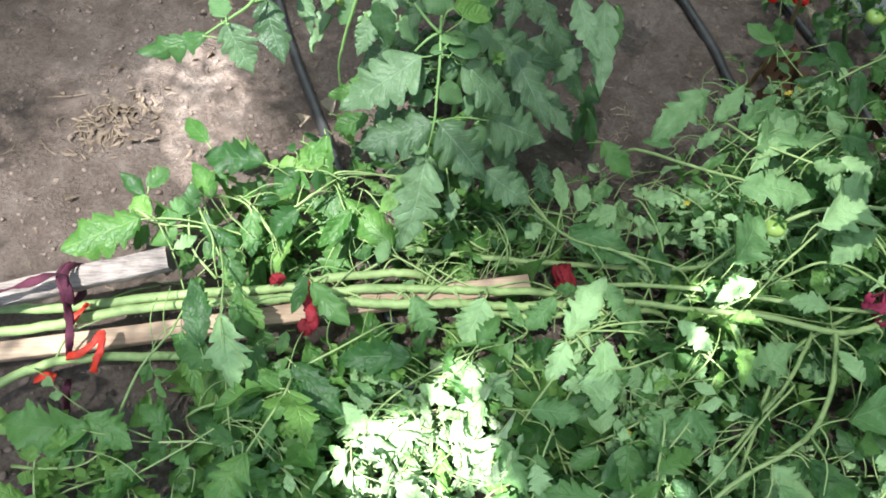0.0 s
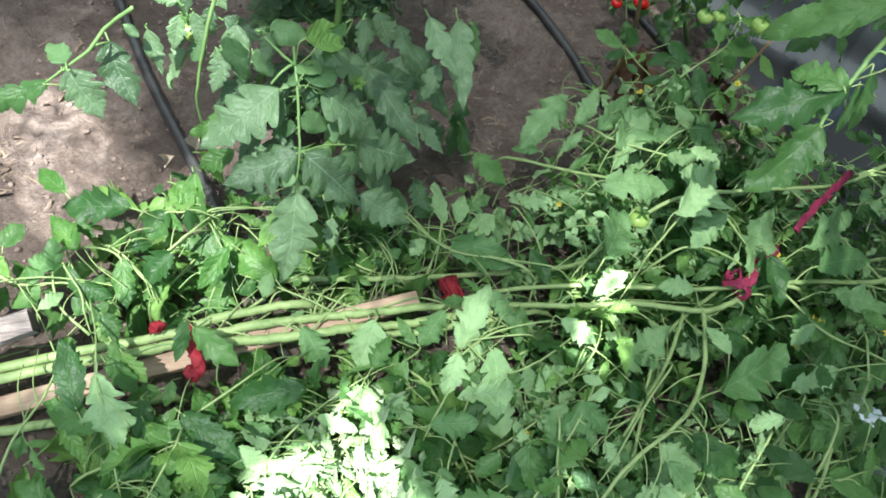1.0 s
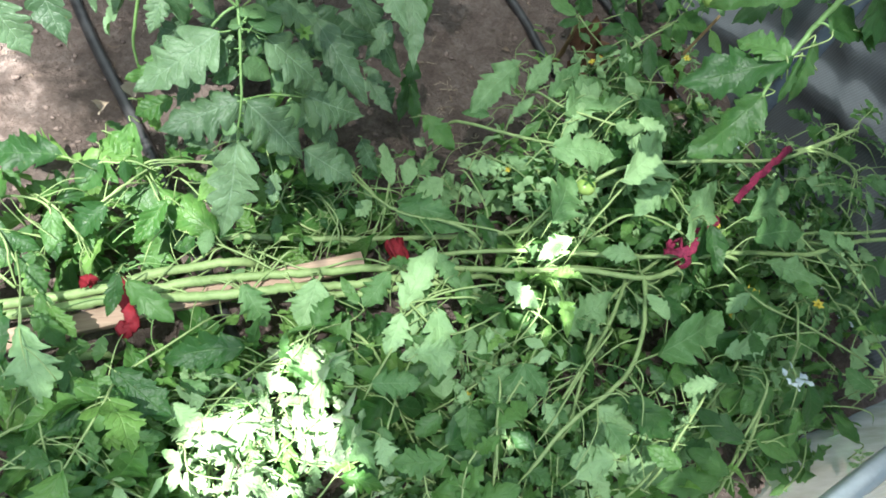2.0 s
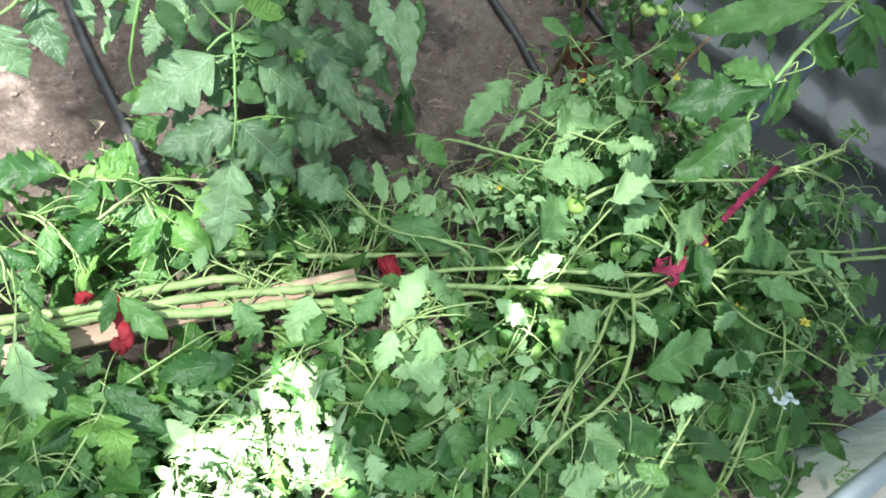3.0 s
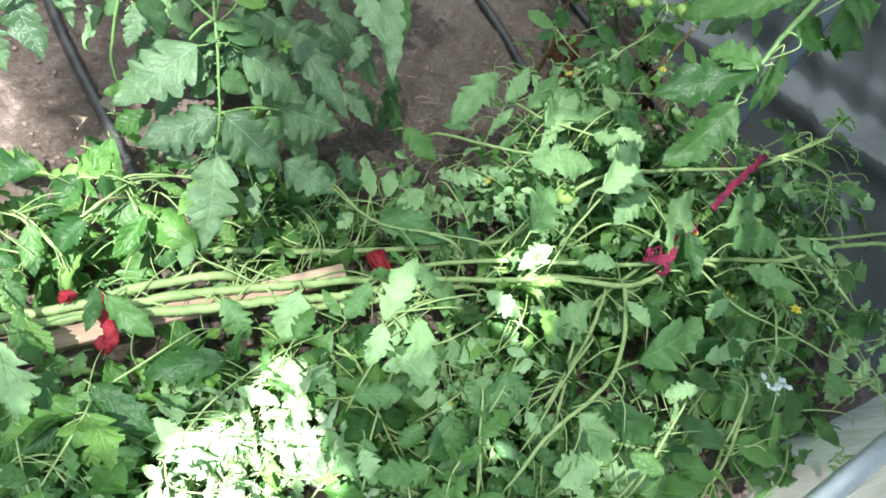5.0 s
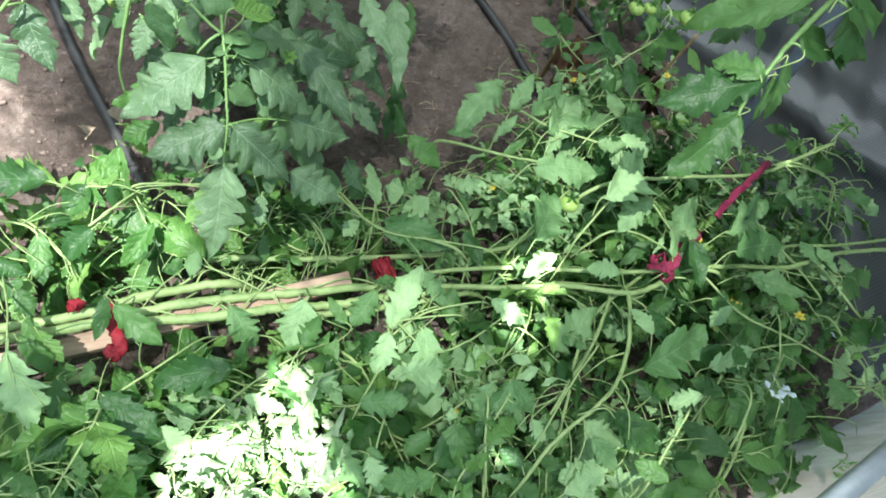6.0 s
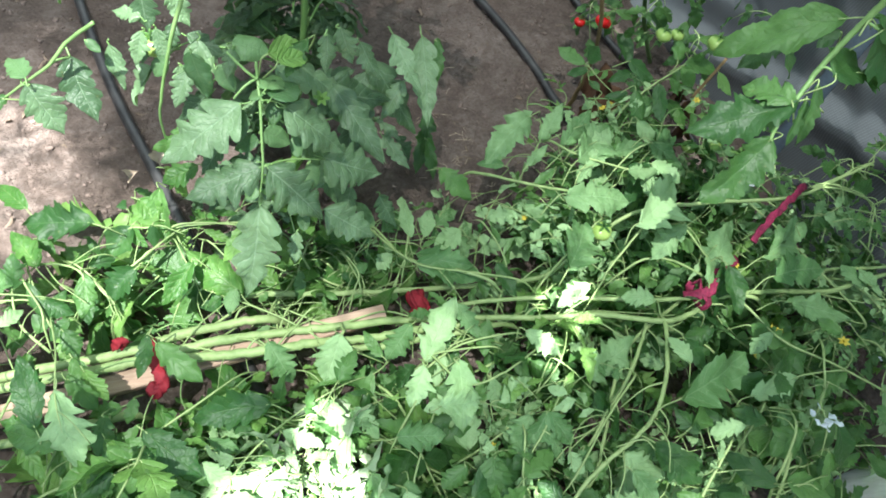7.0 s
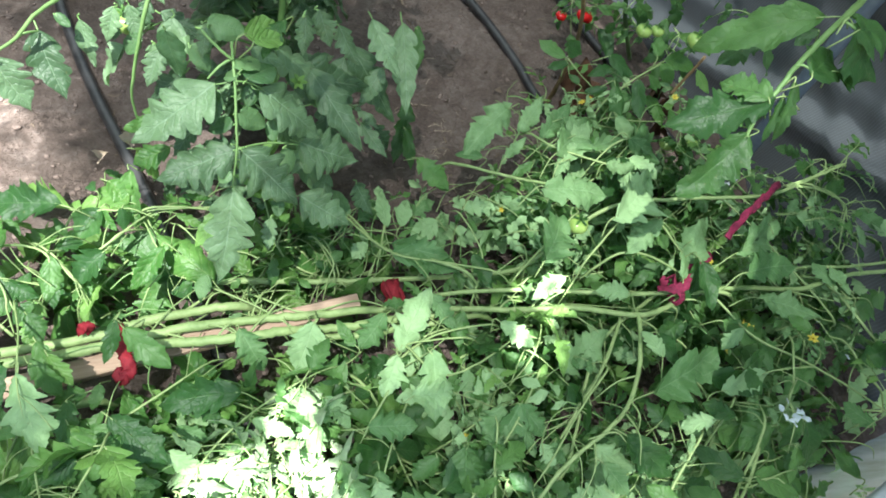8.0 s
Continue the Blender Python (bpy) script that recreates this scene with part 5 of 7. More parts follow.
rng.seed(202)
scatter(fallen, SMALL_UNDER[:3] + SMALL_MID[:3], carpet(160, 0.05, 1.12, 0.08, lambda x, y: 0.07 + 0.13 * max(0, x + 0.1), lambda x, y: not (x > 0.35 and y < 0.36 and rng.random() < 0.65)))
rng.seed(203)
scatter(fallen, SMALL_UNDER[:3] + SMALL_MID[:3], carpet(75, 0.35, 1.15, 0.08, lambda x, y: 0.10 + 0.06 * (x > 0.6)))
rng.seed(224)
scatter(fallen_left, SMALL_MID[:2] + SMALL_DEEP[:1] + SMALL_BRIGHT[:2] + CURLED, larger(1.3, carpet(80, -0.62, 0.2, 0.18, lambda x, y: 0.10, lambda x, y: not (x < -0.28 and y < 0.37 and rng.random() < 0.85) and not (x < 0.0 and y > 0.58 and rng.random() < 0.85))))
rng.seed(205)
scatter(fallen_left, SMALL_BRIGHT[:1] + CURLED, larger(1.15, carpet(10, -0.45, 0.15, 0.55, lambda x, y: 0.13)))

rng.seed(206)
small = [(at, a, pitch, roll, 0.55 * s) for at, a, pitch, roll, s in carpet(210, -0.45, 1.12, 0.08, lambda x, y: 0.12 + 0.14 * max(0, x + 0.1), lambda x, y: x > 0.15 or rng.random() < 0.35)]
rng.seed(207)
scatter(fallen, SMALL_UNDER + SMALL_MID[:3] + CURLED[:3], small)

# Heap in the sun patch, its burnt-out brightness painted in by pale leaves.
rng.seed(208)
whitened = []
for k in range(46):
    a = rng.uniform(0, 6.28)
    whitened.append(((-0.02 + rng.gauss(0, .06), 0.275 + rng.gauss(0, .045), rng.uniform(0.04, 0.15)), a, rng.gauss(0, 0.7), rng.gauss(0, 1.0), rng.uniform(0.35, 0.65)))
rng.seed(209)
scatter(fallen_left, CURLED_PALE, whitened)

rng.seed(210)
tip = []
for k in range(26):
    f = rng.random()
    tip.append(((0.80 + 0.36 * f, 0.50 + 0.12 * f + rng.uniform(-.12, .06), 0.26 + 0.06 * f + rng.uniform(-.06, .03)), rng.uniform(-1.2, 1.2), rng.gauss(0.1, .4), rng.gauss(0, .6), rng.uniform(0.35, 0.6)))
rng.seed(211)
scatter(fallen, SMALL_UNDER + SMALL_MID, tip)


def fine_shoots(plant, n, x0, x1, y0, y1, height, seed, leafy=0.4):
    """Thin curling side shoots and leaf stalks, some with a few narrow leaflets at the end."""
    r = random.Random(seed)
    o = plant.location
    for _ in range(n):
        x, y = r.uniform(x0, x1), r.uniform(y0, y1)
        z = height(x, y) * r.uniform(0.7, 1.1)
        a, bend, size = r.gauss(0, 1.1) + r.choice((0, 0, math.pi)), r.uniform(-1.3, 1.3), r.uniform(0.05, 0.17)
        pts = [Vector((x, y, z - 0.03)) - o]
        for k in range(4):
            a += bend * 0.45
            pts.append(pts[-1] + Vector((math.cos(a), math.sin(a), r.uniform(-.25, .35) if k else 0.5)) * size / 4)
        bm = bmesh.new()
        line = glide(pts, 4)
        tube(bm, line, r.uniform(0.0009, 0.0017), 0.0006, 6)
        if r.random() < leafy:
            for k in range(r.randrange(2, 6)):
                q = line[-1 - 2 * k]
                d = Vector((math.cos(a + (k % 2 * 2 - 1) * 0.9 * (k > 0)), math.sin(a + (k % 2 * 2 - 1) * 0.9 * (k > 0)), r.uniform(-.5, .3)))
                blade(bm, q, q + d * r.uniform(0.015, 0.04), r.uniform(0.3, 0.6), Vector((r.gauss(0, .5), r.gauss(-.3, .5), 1)), r.randrange(9999), teeth=3, fine=3, cols=2, depth=0.5, droop=r.uniform(-.1, .5), fold=r.uniform(-.2, .9), mat=1)
        part("shoot", bm, (r.choice((STEM, STEM, STEM_GREEN)), r.choice((LEAF_UNDER, LEAF_MID, LEAF_BRIGHT))), plant)


fine_shoots(fallen, 75, -0.08, 0.55, 0.50, 0.76, lambda x, y: 0.12 + 0.12 * max(0, x), 11, 0.5)
fine_shoots(fallen, 90, 0.45, 1.0, 0.45, 0.95, lambda x, y: 0.17 + 0.12 * x, 12, 0.6)
fine_shoots(fallen, 36, 0.15, 1.0, 0.12, 0.45, lambda x, y: 0.14 + 0.13 * x, 13, 0.3)
fine_shoots(fallen_left, 60, -0.45, 0.05, 0.22, 0.75, lambda x, y: 0.14, 14, 0.4)

# left part of the fallen foliage
lf(fallen_left, LEAF_BRIGHT, -0.474, 0.623, 0.190, -0.592, 0.578, 0.170, 0.62)
lf(fallen_left, LEAF_BRIGHT, -0.354, 0.462, 0.180, -0.369, 0.514, 0.200, 0.5)
lf(fallen_left, LEAF_BRIGHT, -0.358, 0.416, 0.170, -0.398, 0.430, 0.180, 0.5)
lf(fallen_left, LEAF_MID, -0.497, 0.298, 0.150, -0.618, 0.308, 0.150, 0.56)
lf(fallen_left, LEAF_MID, -0.492, 0.293, 0.140, -0.529, 0.268, 0.130, 0.6)
lf(fallen_left, LEAF_MID, -0.501, 0.315, 0.150, -0.430, 0.285, 0.140, 0.6)
lf(fallen_left, LEAF_MID, -0.390, 0.303, 0.130, -0.443, 0.337, 0.130, 0.6)
lf(fallen_left, LEAF_MID, -0.184, 0.366, 0.160, -0.150, 0.299, 0.130, 0.42)
lf(fallen_left, LEAF_MID, -0.431, 0.259, 0.120, -0.475, 0.219, 0.100, 0.5)
lf(fallen_left, LEAF_MID, -0.361, 0.250, 0.120, -0.389, 0.282, 0.120, 0.6)
lf(fallen_left, LEAF_MID, -0.219, 0.379, 0.150, -0.284, 0.357, 0.140, 0.5)
lf(fallen_left, LEAF_MID, -0.312, 0.511, 0.170, -0.293, 0.448, 0.140, 0.5)
lf(fallen_left, LEAF_MID, -0.312, 0.288, 0.120, -0.269, 0.255, 0.120, 0.6)
lf(fallen_left, LEAF_MID, -0.359, 0.499, 0.200, -0.369, 0.448, 0.180, 0.5)
lf(fallen_left, LEAF_BRIGHT, -0.321, 0.591, 0.150, -0.337, 0.528, 0.130, 0.5)
lf(fallen_left, LEAF_MID, -0.252, 0.435, 0.150, -0.303, 0.439, 0.140, 0.5)
lf(fallen_left, LEAF_MID, -0.269, 0.319, 0.120, -0.318, 0.359, 0.120, 0.6)
lf(fallen_left, LEAF_BRIGHT, -0.194, 0.273, 0.120, -0.221, 0.325, 0.120, 0.5)
lf(fallen_left, LEAF_MID, -0.105, 0.394, 0.150, -0.078, 0.359, 0.140, 0.5)
lf(fallen_left, LEAF_BRIGHT, -0.272, 0.388, 0.150, -0.240, 0.342, 0.130, 0.6)
lf(fallen_left, LEAF_BRIGHT, -0.328, 0.342, 0.130, -0.300, 0.300, 0.100, 0.6)
lf(fallen_left, LEAF_UNDER, -0.315, 0.428, 0.240, -0.301, 0.336, 0.180, 0.493)
stem(fallen_left, STEM, 0.00231, 0.0014, (-0.359, 0.339, 0.110), (-0.304, 0.353, 0.120), (-0.254, 0.372, 0.130), (-0.166, 0.415, 0.140), (-0.090, 0.460, 0.140), shoots=0.2, ends=True)
stem(fallen_left, STEM, 0.00211, 0.00084, (-0.164, 0.254, 0.080), (-0.129, 0.288, 0.120), (-0.071, 0.345, 0.140), (0.013, 0.389, 0.160), (0.084, 0.416, 0.160), shoots=0.2, ends=True)
stem(fallen_left, STEM, 0.00158, 0.00105, (-0.445, 0.241, 0.100), (-0.363, 0.279, 0.130), (-0.250, 0.348, 0.140), (-0.144, 0.355, 0.140), shoots=0.2, ends=True)
stem(fallen_left, STEM, 0.00231, 0.0014, (-0.467, 0.328, 0.120), (-0.439, 0.390, 0.150), (-0.404, 0.439, 0.160), (-0.392, 0.497, 0.140), shoots=0.2, ends=True)
stem(fallen_left, STEM, 0.00165, 0.00105, (-0.346, 0.582, 0.170), (-0.323, 0.503, 0.220), (-0.314, 0.420, 0.240), shoots=0.2, ends=True)
stem(fallen_left, STEM, 0.00198, 0.0014, (-0.163, 0.735, 0.170), (-0.065, 0.735, 0.170), (-0.003, 0.729, 0.150), shoots=0.2, ends=True)
stem(fallen_left, STEM, 0.00198, 0.0014, (-0.227, 0.667, 0.170), (-0.172, 0.722, 0.170), (-0.124, 0.756, 0.160), shoots=0.2, ends=True)
stem(fallen_left, STEM, 0.00165, 0.00105, (-0.163, 0.718, 0.160), (-0.142, 0.642, 0.150), (-0.170, 0.609, 0.130), shoots=0.2, ends=True)
stem(fallen_left, STEM, 0.00165, 0.00105, (-0.481, 0.628, 0.180), (-0.406, 0.636, 0.170), (-0.310, 0.623, 0.140), shoots=0.2, ends=True)
stem(fallen_left, STEM, 0.00165, 0.00105, (-0.391, 0.696, 0.150), (-0.361, 0.605, 0.150), (-0.344, 0.569, 0.120), shoots=0.2, ends=True)
stem(fallen_left, STEM, 0.00165, 0.00105, (-0.316, 0.358, 0.140), (-0.302, 0.285, 0.130), (-0.289, 0.237, 0.100), shoots=0.2, ends=True)
stem(fallen_left, STEM, 0.00198, 0.0014, (-0.358, 0.373, 0.100), (-0.344, 0.405, 0.110), (-0.342, 0.447, 0.100), shoots=0.2, ends=True)
lf(fallen_left, LEAF_DEEP, -0.059, 0.403, 0.13, -0.171, 0.407, 0.12, 0.4, depth=0.4)
lf(fallen_left, LEAF_MID, -0.049, 0.39, 0.18, -0.157, 0.408, 0.165, 0.44, depth=0.35)
lf(fallen_left, LEAF_MID, -0.216, 0.383, 0.17, -0.151, 0.306, 0.15, 0.46, depth=0.35)
lf(fallen_left, LEAF_BRIGHT, -0.236, 0.351, 0.16, -0.196, 0.354, 0.16, 0.5, depth=0.3)
lf(fallen_left, LEAF_UNDER, -0.195, 0.301, 0.13, -0.159, 0.292, 0.13, 0.45, depth=0.2)
lf(fallen_left, LEAF_DEEP, -0.194, 0.501, 0.2, -0.14, 0.447, 0.16, 0.42, depth=0.3)
lf(fallen_left, LEAF_MID, -0.207, 0.511, 0.21, -0.218, 0.463, 0.17, 0.35, depth=0.3)
lf(fallen_left, LEAF_BRIGHT, -0.296, 0.485, 0.18, -0.271, 0.441, 0.16, 0.5, depth=0.4)
lf(fallen_left, LEAF_DEEP, -0.272, 0.42, 0.16, -0.281, 0.369, 0.14, 0.6, depth=0.4)
lf(fallen_left, LEAF_MID, -0.262, 0.339, 0.15, -0.308, 0.319, 0.14, 0.6, depth=0.4)
lf(fallen_left, LEAF_MID, -0.297, 0.28, 0.14, -0.34, 0.307, 0.13, 0.6, depth=0.4)
lf(fallen_left, LEAF_DEEP, -0.294, 0.287, 0.12, -0.265, 0.257, 0.11, 0.6, depth=0.4)
lf(fallen_left, LEAF_UNDER, -0.259, 0.322, 0.12, -0.244, 0.284, 0.1, 0.6, depth=0.4)
lf(fallen_left, LEAF_UNDER, -0.25, 0.348, 0.12, -0.219, 0.318, 0.1, 0.6, depth=0.4)
lf(fallen_left, LEAF_UNDER, -0.136, 0.367, 0.14, -0.097, 0.343, 0.13, 0.5, depth=0.3)
lf(fallen_left, LEAF_UNDER, -0.147, 0.33, 0.15, -0.114, 0.289, 0.14, 0.6, depth=0.4)
lf(fallen_left, LEAF_DEEP, -0.234, 0.444, 0.15, -0.243, 0.411, 0.14, 0.5, depth=0.3)
lf(fallen_left, LEAF_DEEP, -0.323, 0.549, 0.19, -0.302, 0.514, 0.17, 0.6, depth=0.3)
lf(fallen_left, LEAF_BRIGHT, -0.334, 0.44, 0.15, -0.307, 0.406, 0.14, 0.5, depth=0.4)
lf(fallen_left, LEAF_DEEP, -0.348, 0.421, 0.12, -0.317, 0.434, 0.12, 0.6, depth=0.4)
lf(fallen_left, LEAF_MID, -0.322, 0.579, 0.17, -0.352, 0.556, 0.16, 0.6, depth=0.4)
lf(fallen_left, LEAF_DEEP, -0.264, 0.407, 0.12, -0.242, 0.37, 0.12, 0.6, depth=0.3)
lf(fallen_left, LEAF_BRIGHT, -0.199, 0.422, 0.14, -0.176, 0.379, 0.13, 0.4, depth=0.3)
lf(fallen_left, LEAF_DEEP, -0.177, 0.28, 0.11, -0.211, 0.27, 0.1, 0.6, depth=0.4)
lf(fallen_left, LEAF_MID, -0.189, 0.27, 0.1, -0.167, 0.249, 0.1, 0.6, depth=0.4)
lf(fallen_left, LEAF_UNDER, 0.06, 0.332, 0.15, 0.033, 0.283, 0.13, 0.6, depth=0.5, fold=0.6)
lf(fallen_left, LEAF_UNDER, 0.019, 0.304, 0.14, 0.061, 0.247, 0.12, 0.6, depth=0.5, fold=0.6)
lf(fallen_left, LEAF_UNDER, 0.014, 0.393, 0.15, 0.05, 0.346, 0.14, 0.6, depth=0.4, fold=0.6)
lf(fallen_left, LEAF_UNDER, -0.043, 0.309, 0.12, -0.072, 0.262, 0.1, 0.5, depth=0.5, fold=0.6)
lf(fallen_left, LEAF_UNDER, -0.097, 0.315, 0.13, -0.129, 0.292, 0.12, 0.5, depth=0.4)
lf(fallen_left, LEAF_BRIGHT, -0.001, 0.267, 0.12, 0.001, 0.214, 0.09, 0.45, depth=0.3)
lf(fallen_left, LEAF_UNDER, 0.045, 0.256, 0.13, 0.076, 0.212, 0.12, 0.6, depth=0.5)
lf(fallen_left, LEAF_UNDER, -0.033, 0.255, 0.1, -0.06, 0.221, 0.08, 0.5, depth=0.4)
lf(fallen, LEAF_MID, 0.259, 0.249, 0.19, 0.246, 0.184, 0.16, 0.85, depth=0.3)
lf(fallen, LEAF_DEEP, 0.289, 0.198, 0.17, 0.222, 0.175, 0.15, 0.5, depth=0.3)
lf(fallen, LEAF_DEEP, 0.207, 0.187, 0.16, 0.147, 0.202, 0.14, 0.55, depth=0.3)
lf(fallen, LEAF_DEEP, 0.22, 0.249, 0.17, 0.184, 0.225, 0.15, 0.7, depth=0.3)
lf(fallen, LEAF_DEEP, 0.22, 0.332, 0.16, 0.174, 0.318, 0.15, 0.6, depth=0.4)
lf(fallen, LEAF_DEEP, 0.314, 0.471, 0.19, 0.293, 0.419, 0.17, 0.5, depth=0.4)
lf(fallen, LEAF_UNDER, 0.335, 0.299, 0.19, 0.297, 0.26, 0.17, 0.8, depth=0.5)
lf(fallen, LEAF_UNDER, 0.36, 0.295, 0.2, 0.393, 0.248, 0.18, 0.6, depth=0.5)
lf(fallen, LEAF_UNDER, 0.393, 0.231, 0.2, 0.384, 0.201, 0.18, 0.8, depth=0.3)
lf(fallen, LEAF_UNDER, 0.452, 0.134, 0.2, 0.39, 0.14, 0.18, 0.75, depth=0.5)
lf(fallen, LEAF_UNDER, 0.133, 0.247, 0.16, 0.135, 0.186, 0.13, 0.5, depth=0.4)
lf(fallen, LEAF_UNDER, 0.496, 0.856, 0.27, 0.389, 0.791, 0.25, 0.5, depth=0.5)
lf(fallen, LEAF_UNDER, 0.501, 0.797, 0.27, 0.575, 0.875, 0.28, 0.33, depth=0.4)
lf(fallen, LEAF_UNDER, 0.542, 0.778, 0.27, 0.614, 0.849, 0.29, 0.35, depth=0.4)
lf(fallen, LEAF_UNDER, 0.57, 0.768, 0.28, 0.661, 0.81, 0.28, 0.45, depth=0.4)
lf(fallen, LEAF_UNDER, 0.641, 0.756, 0.26, 0.722, 0.783, 0.26, 0.4, depth=0.4)
lf(fallen, LEAF_UNDER, 0.464, 0.75, 0.25, 0.513, 0.789, 0.26, 0.35, depth=0.4)
lf(fallen, LEAF_UNDER, 0.43, 0.779, 0.22, 0.383, 0.795, 0.22, 0.4, depth=0.3)
lf(fallen, LEAF_UNDER, 0.594, 0.741, 0.27, 0.537, 0.704, 0.26, 0.4, depth=0.4)
lf(fallen, LEAF_UNDER, 0.698, 0.707, 0.28, 0.75, 0.67, 0.27, 0.5, depth=0.4)
lf(fallen, LEAF_MID, 0.53, 0.76, 0.22, 0.489, 0.741, 0.2, 0.4, depth=0.3)
lf(fallen, LEAF_MID, 0.662, 0.678, 0.2, 0.726, 0.729, 0.22, 0.4, depth=0.3)
lf(fallen, LEAF_MID, 0.329, 0.8, 0.19, 0.372, 0.75, 0.16, 0.5, depth=0.3)
lf(fallen, LEAF_DEEP, 0.337, 0.951, 0.12, 0.339, 0.869, 0.09, 0.3, depth=0.3)
lf(fallen, LEAF_DEEP, 0.36, 0.573, 0.2, 0.38, 0.514, 0.18, 0.4, depth=0.3)
lf(fallen, LEAF_DEEP, 0.449, 0.652, 0.2, 0.514, 0.636, 0.18, 0.6, depth=0.4)
lf(fallen, LEAF_MID, 0.484, 0.512, 0.22, 0.455, 0.47, 0.2, 0.5, depth=0.4)
lf(fallen, LEAF_UNDER, 0.539, 0.255, 0.28, 0.699, 0.295, 0.28, 0.40, depth=0.5)
lf(fallen, LEAF_MID, 0.491, 0.208, 0.24, 0.546, 0.135, 0.22, 0.5, depth=0.3)
lf(fallen, LEAF_MID, 0.707, 0.447, 0.31, 0.714, 0.376, 0.27, 0.4, depth=0.15)
lf(fallen, LEAF_MID, 0.594, 0.349, 0.27, 0.627, 0.303, 0.25, 0.5, depth=0.3)
lf(fallen, LEAF_MID, 0.567, 0.211, 0.24, 0.54, 0.253, 0.24, 0.5, depth=0.3)
lf(fallen_left, LEAF_DEEP, -0.286, 0.721, 0.22, -0.388, 0.75, 0.21, 0.58, depth=0.5)
lf(fallen_left, LEAF_BRIGHT, -0.191, 0.74, 0.19, -0.234, 0.78, 0.19, 0.75, depth=0.15)
lf(fallen_left, LEAF_DEEP, -0.2, 0.72, 0.2, -0.194, 0.697, 0.17, 0.5, depth=0.2)
lf(fallen_left, LEAF_MID, -0.232, 0.729, 0.19, -0.271, 0.692, 0.17, 0.75, depth=0.15)
lf(fallen_left, LEAF_BRIGHT, -0.232, 0.728, 0.19, -0.218, 0.691, 0.18, 0.45, depth=0.1)
lf(fallen_left, LEAF_DEEP, -0.302, 0.685, 0.15, -0.253, 0.712, 0.15, 0.4, depth=0.3)
lf(fallen_left, LEAF_DEEP, -0.228, 0.653, 0.18, -0.276, 0.618, 0.16, 0.65, depth=0.35)
lf(fallen_left, LEAF_MID, -0.301, 0.65, 0.18, -0.304, 0.589, 0.15, 0.45, depth=0.3)
lf(fallen_left, LEAF_DEEP, -0.166, 0.726, 0.13, -0.206, 0.668, 0.11, 0.7, depth=0.3)
lf(fallen_left, LEAF_BRIGHT, -0.072, 0.606, 0.15, -0.154, 0.686, 0.17, 0.5, depth=0.3)
lf(fallen_left, LEAF_UNDER, -0.078, 0.605, 0.16, -0.099, 0.575, 0.15, 0.75, depth=0.3)
lf(fallen_left, LEAF_MID, -0.054, 0.642, 0.15, -0.069, 0.598, 0.13, 0.5, depth=0.3)
lf(fallen_left, LEAF_DEEP, -0.352, 0.626, 0.15, -0.328, 0.6, 0.14, 0.6, depth=0.3)
lf(fallen_left, LEAF_BRIGHT, -0.222, 0.685, 0.15, -0.203, 0.668, 0.14, 0.4, depth=0.2)
lf(fallen_left, LEAF_DEEP, 0.031, 0.639, 0.14, 0.023, 0.596, 0.12, 0.45, depth=0.3)
lf(fallen_left, LEAF_BRIGHT, -0.106, 0.74, 0.2, -0.064, 0.734, 0.19, 0.3, depth=0.4)
lf(fallen_left, LEAF_BRIGHT, -0.118, 0.716, 0.18, -0.076, 0.697, 0.17, 0.35, depth=0.4)
lf(fallen_left, LEAF_DEEP, -0.238, 0.76, 0.2, -0.248, 0.781, 0.2, 0.7, depth=0.2)
lf(fallen_left, LEAF_MID, -0.184, 0.786, 0.21, -0.186, 0.7, 0.17, 0.32, fold=0.8, depth=0.2)
lf(fallen_left, LEAF_BRIGHT, -0.141, 0.645, 0.19, -0.194, 0.595, 0.15, 0.34, fold=0.8, depth=0.2)
lf(fallen_left, LEAF_MID, -0.222, 0.8, 0.2, -0.189, 0.778, 0.2, 0.3, fold=0.8, depth=0.3)
stem(fallen_left, STEM, 0.0022, 0.0016, (-0.243, 0.655, 0.17), (-0.221, 0.669, 0.18), (-0.197, 0.69, 0.18), shoots=0.3, ends=True)
stem(fallen_left, STEM, 0.0015, 0.001, (-0.165, 0.698, 0.18), (-0.155, 0.666, 0.18), (-0.145, 0.646, 0.16), shoots=0.3, ends=True)
stem(fallen_left, STEM, 0.0018, 0.0014, (-0.232, 0.727, 0.19), (-0.208, 0.725, 0.19), (-0.185, 0.719, 0.2), shoots=0.3, ends=True)
stem(fallen_left, STEM, 0.002, 0.0012, (-0.16, 0.726, 0.19), (-0.116, 0.725, 0.19), (-0.082, 0.726, 0.18), (-0.064, 0.726, 0.17), shoots=0.3, ends=True)
stem(fallen_left, STEM, 0.0016, 0.001, (-0.113, 0.699, 0.17), (-0.095, 0.68, 0.16), (-0.078, 0.662, 0.15), shoots=0.3, ends=True)
stem(fallen_left, STEM, 0.002, 0.0014, (-0.368, 0.693, 0.16), (-0.327, 0.678, 0.17), (-0.305, 0.654, 0.18), (-0.302, 0.641, 0.17), shoots=0.3, ends=True)
stem(fallen_left, STEM, 0.0018, 0.0012, (-0.292, 0.648, 0.17), (-0.279, 0.63, 0.16), (-0.268, 0.617, 0.15), shoots=0.3, ends=True)
lf(fallen, LEAF_UNDER, 0.223, 0.593, 0.2, 0.341, 0.562, 0.19, 0.4, depth=0.35)
lf(fallen, LEAF_UNDER, 0.169, 0.706, 0.16, 0.15, 0.78, 0.16, 0.28, depth=0.2)
lf(fallen, LEAF_UNDER, 0.229, 0.671, 0.17, 0.229, 0.759, 0.17, 0.28, depth=0.2)
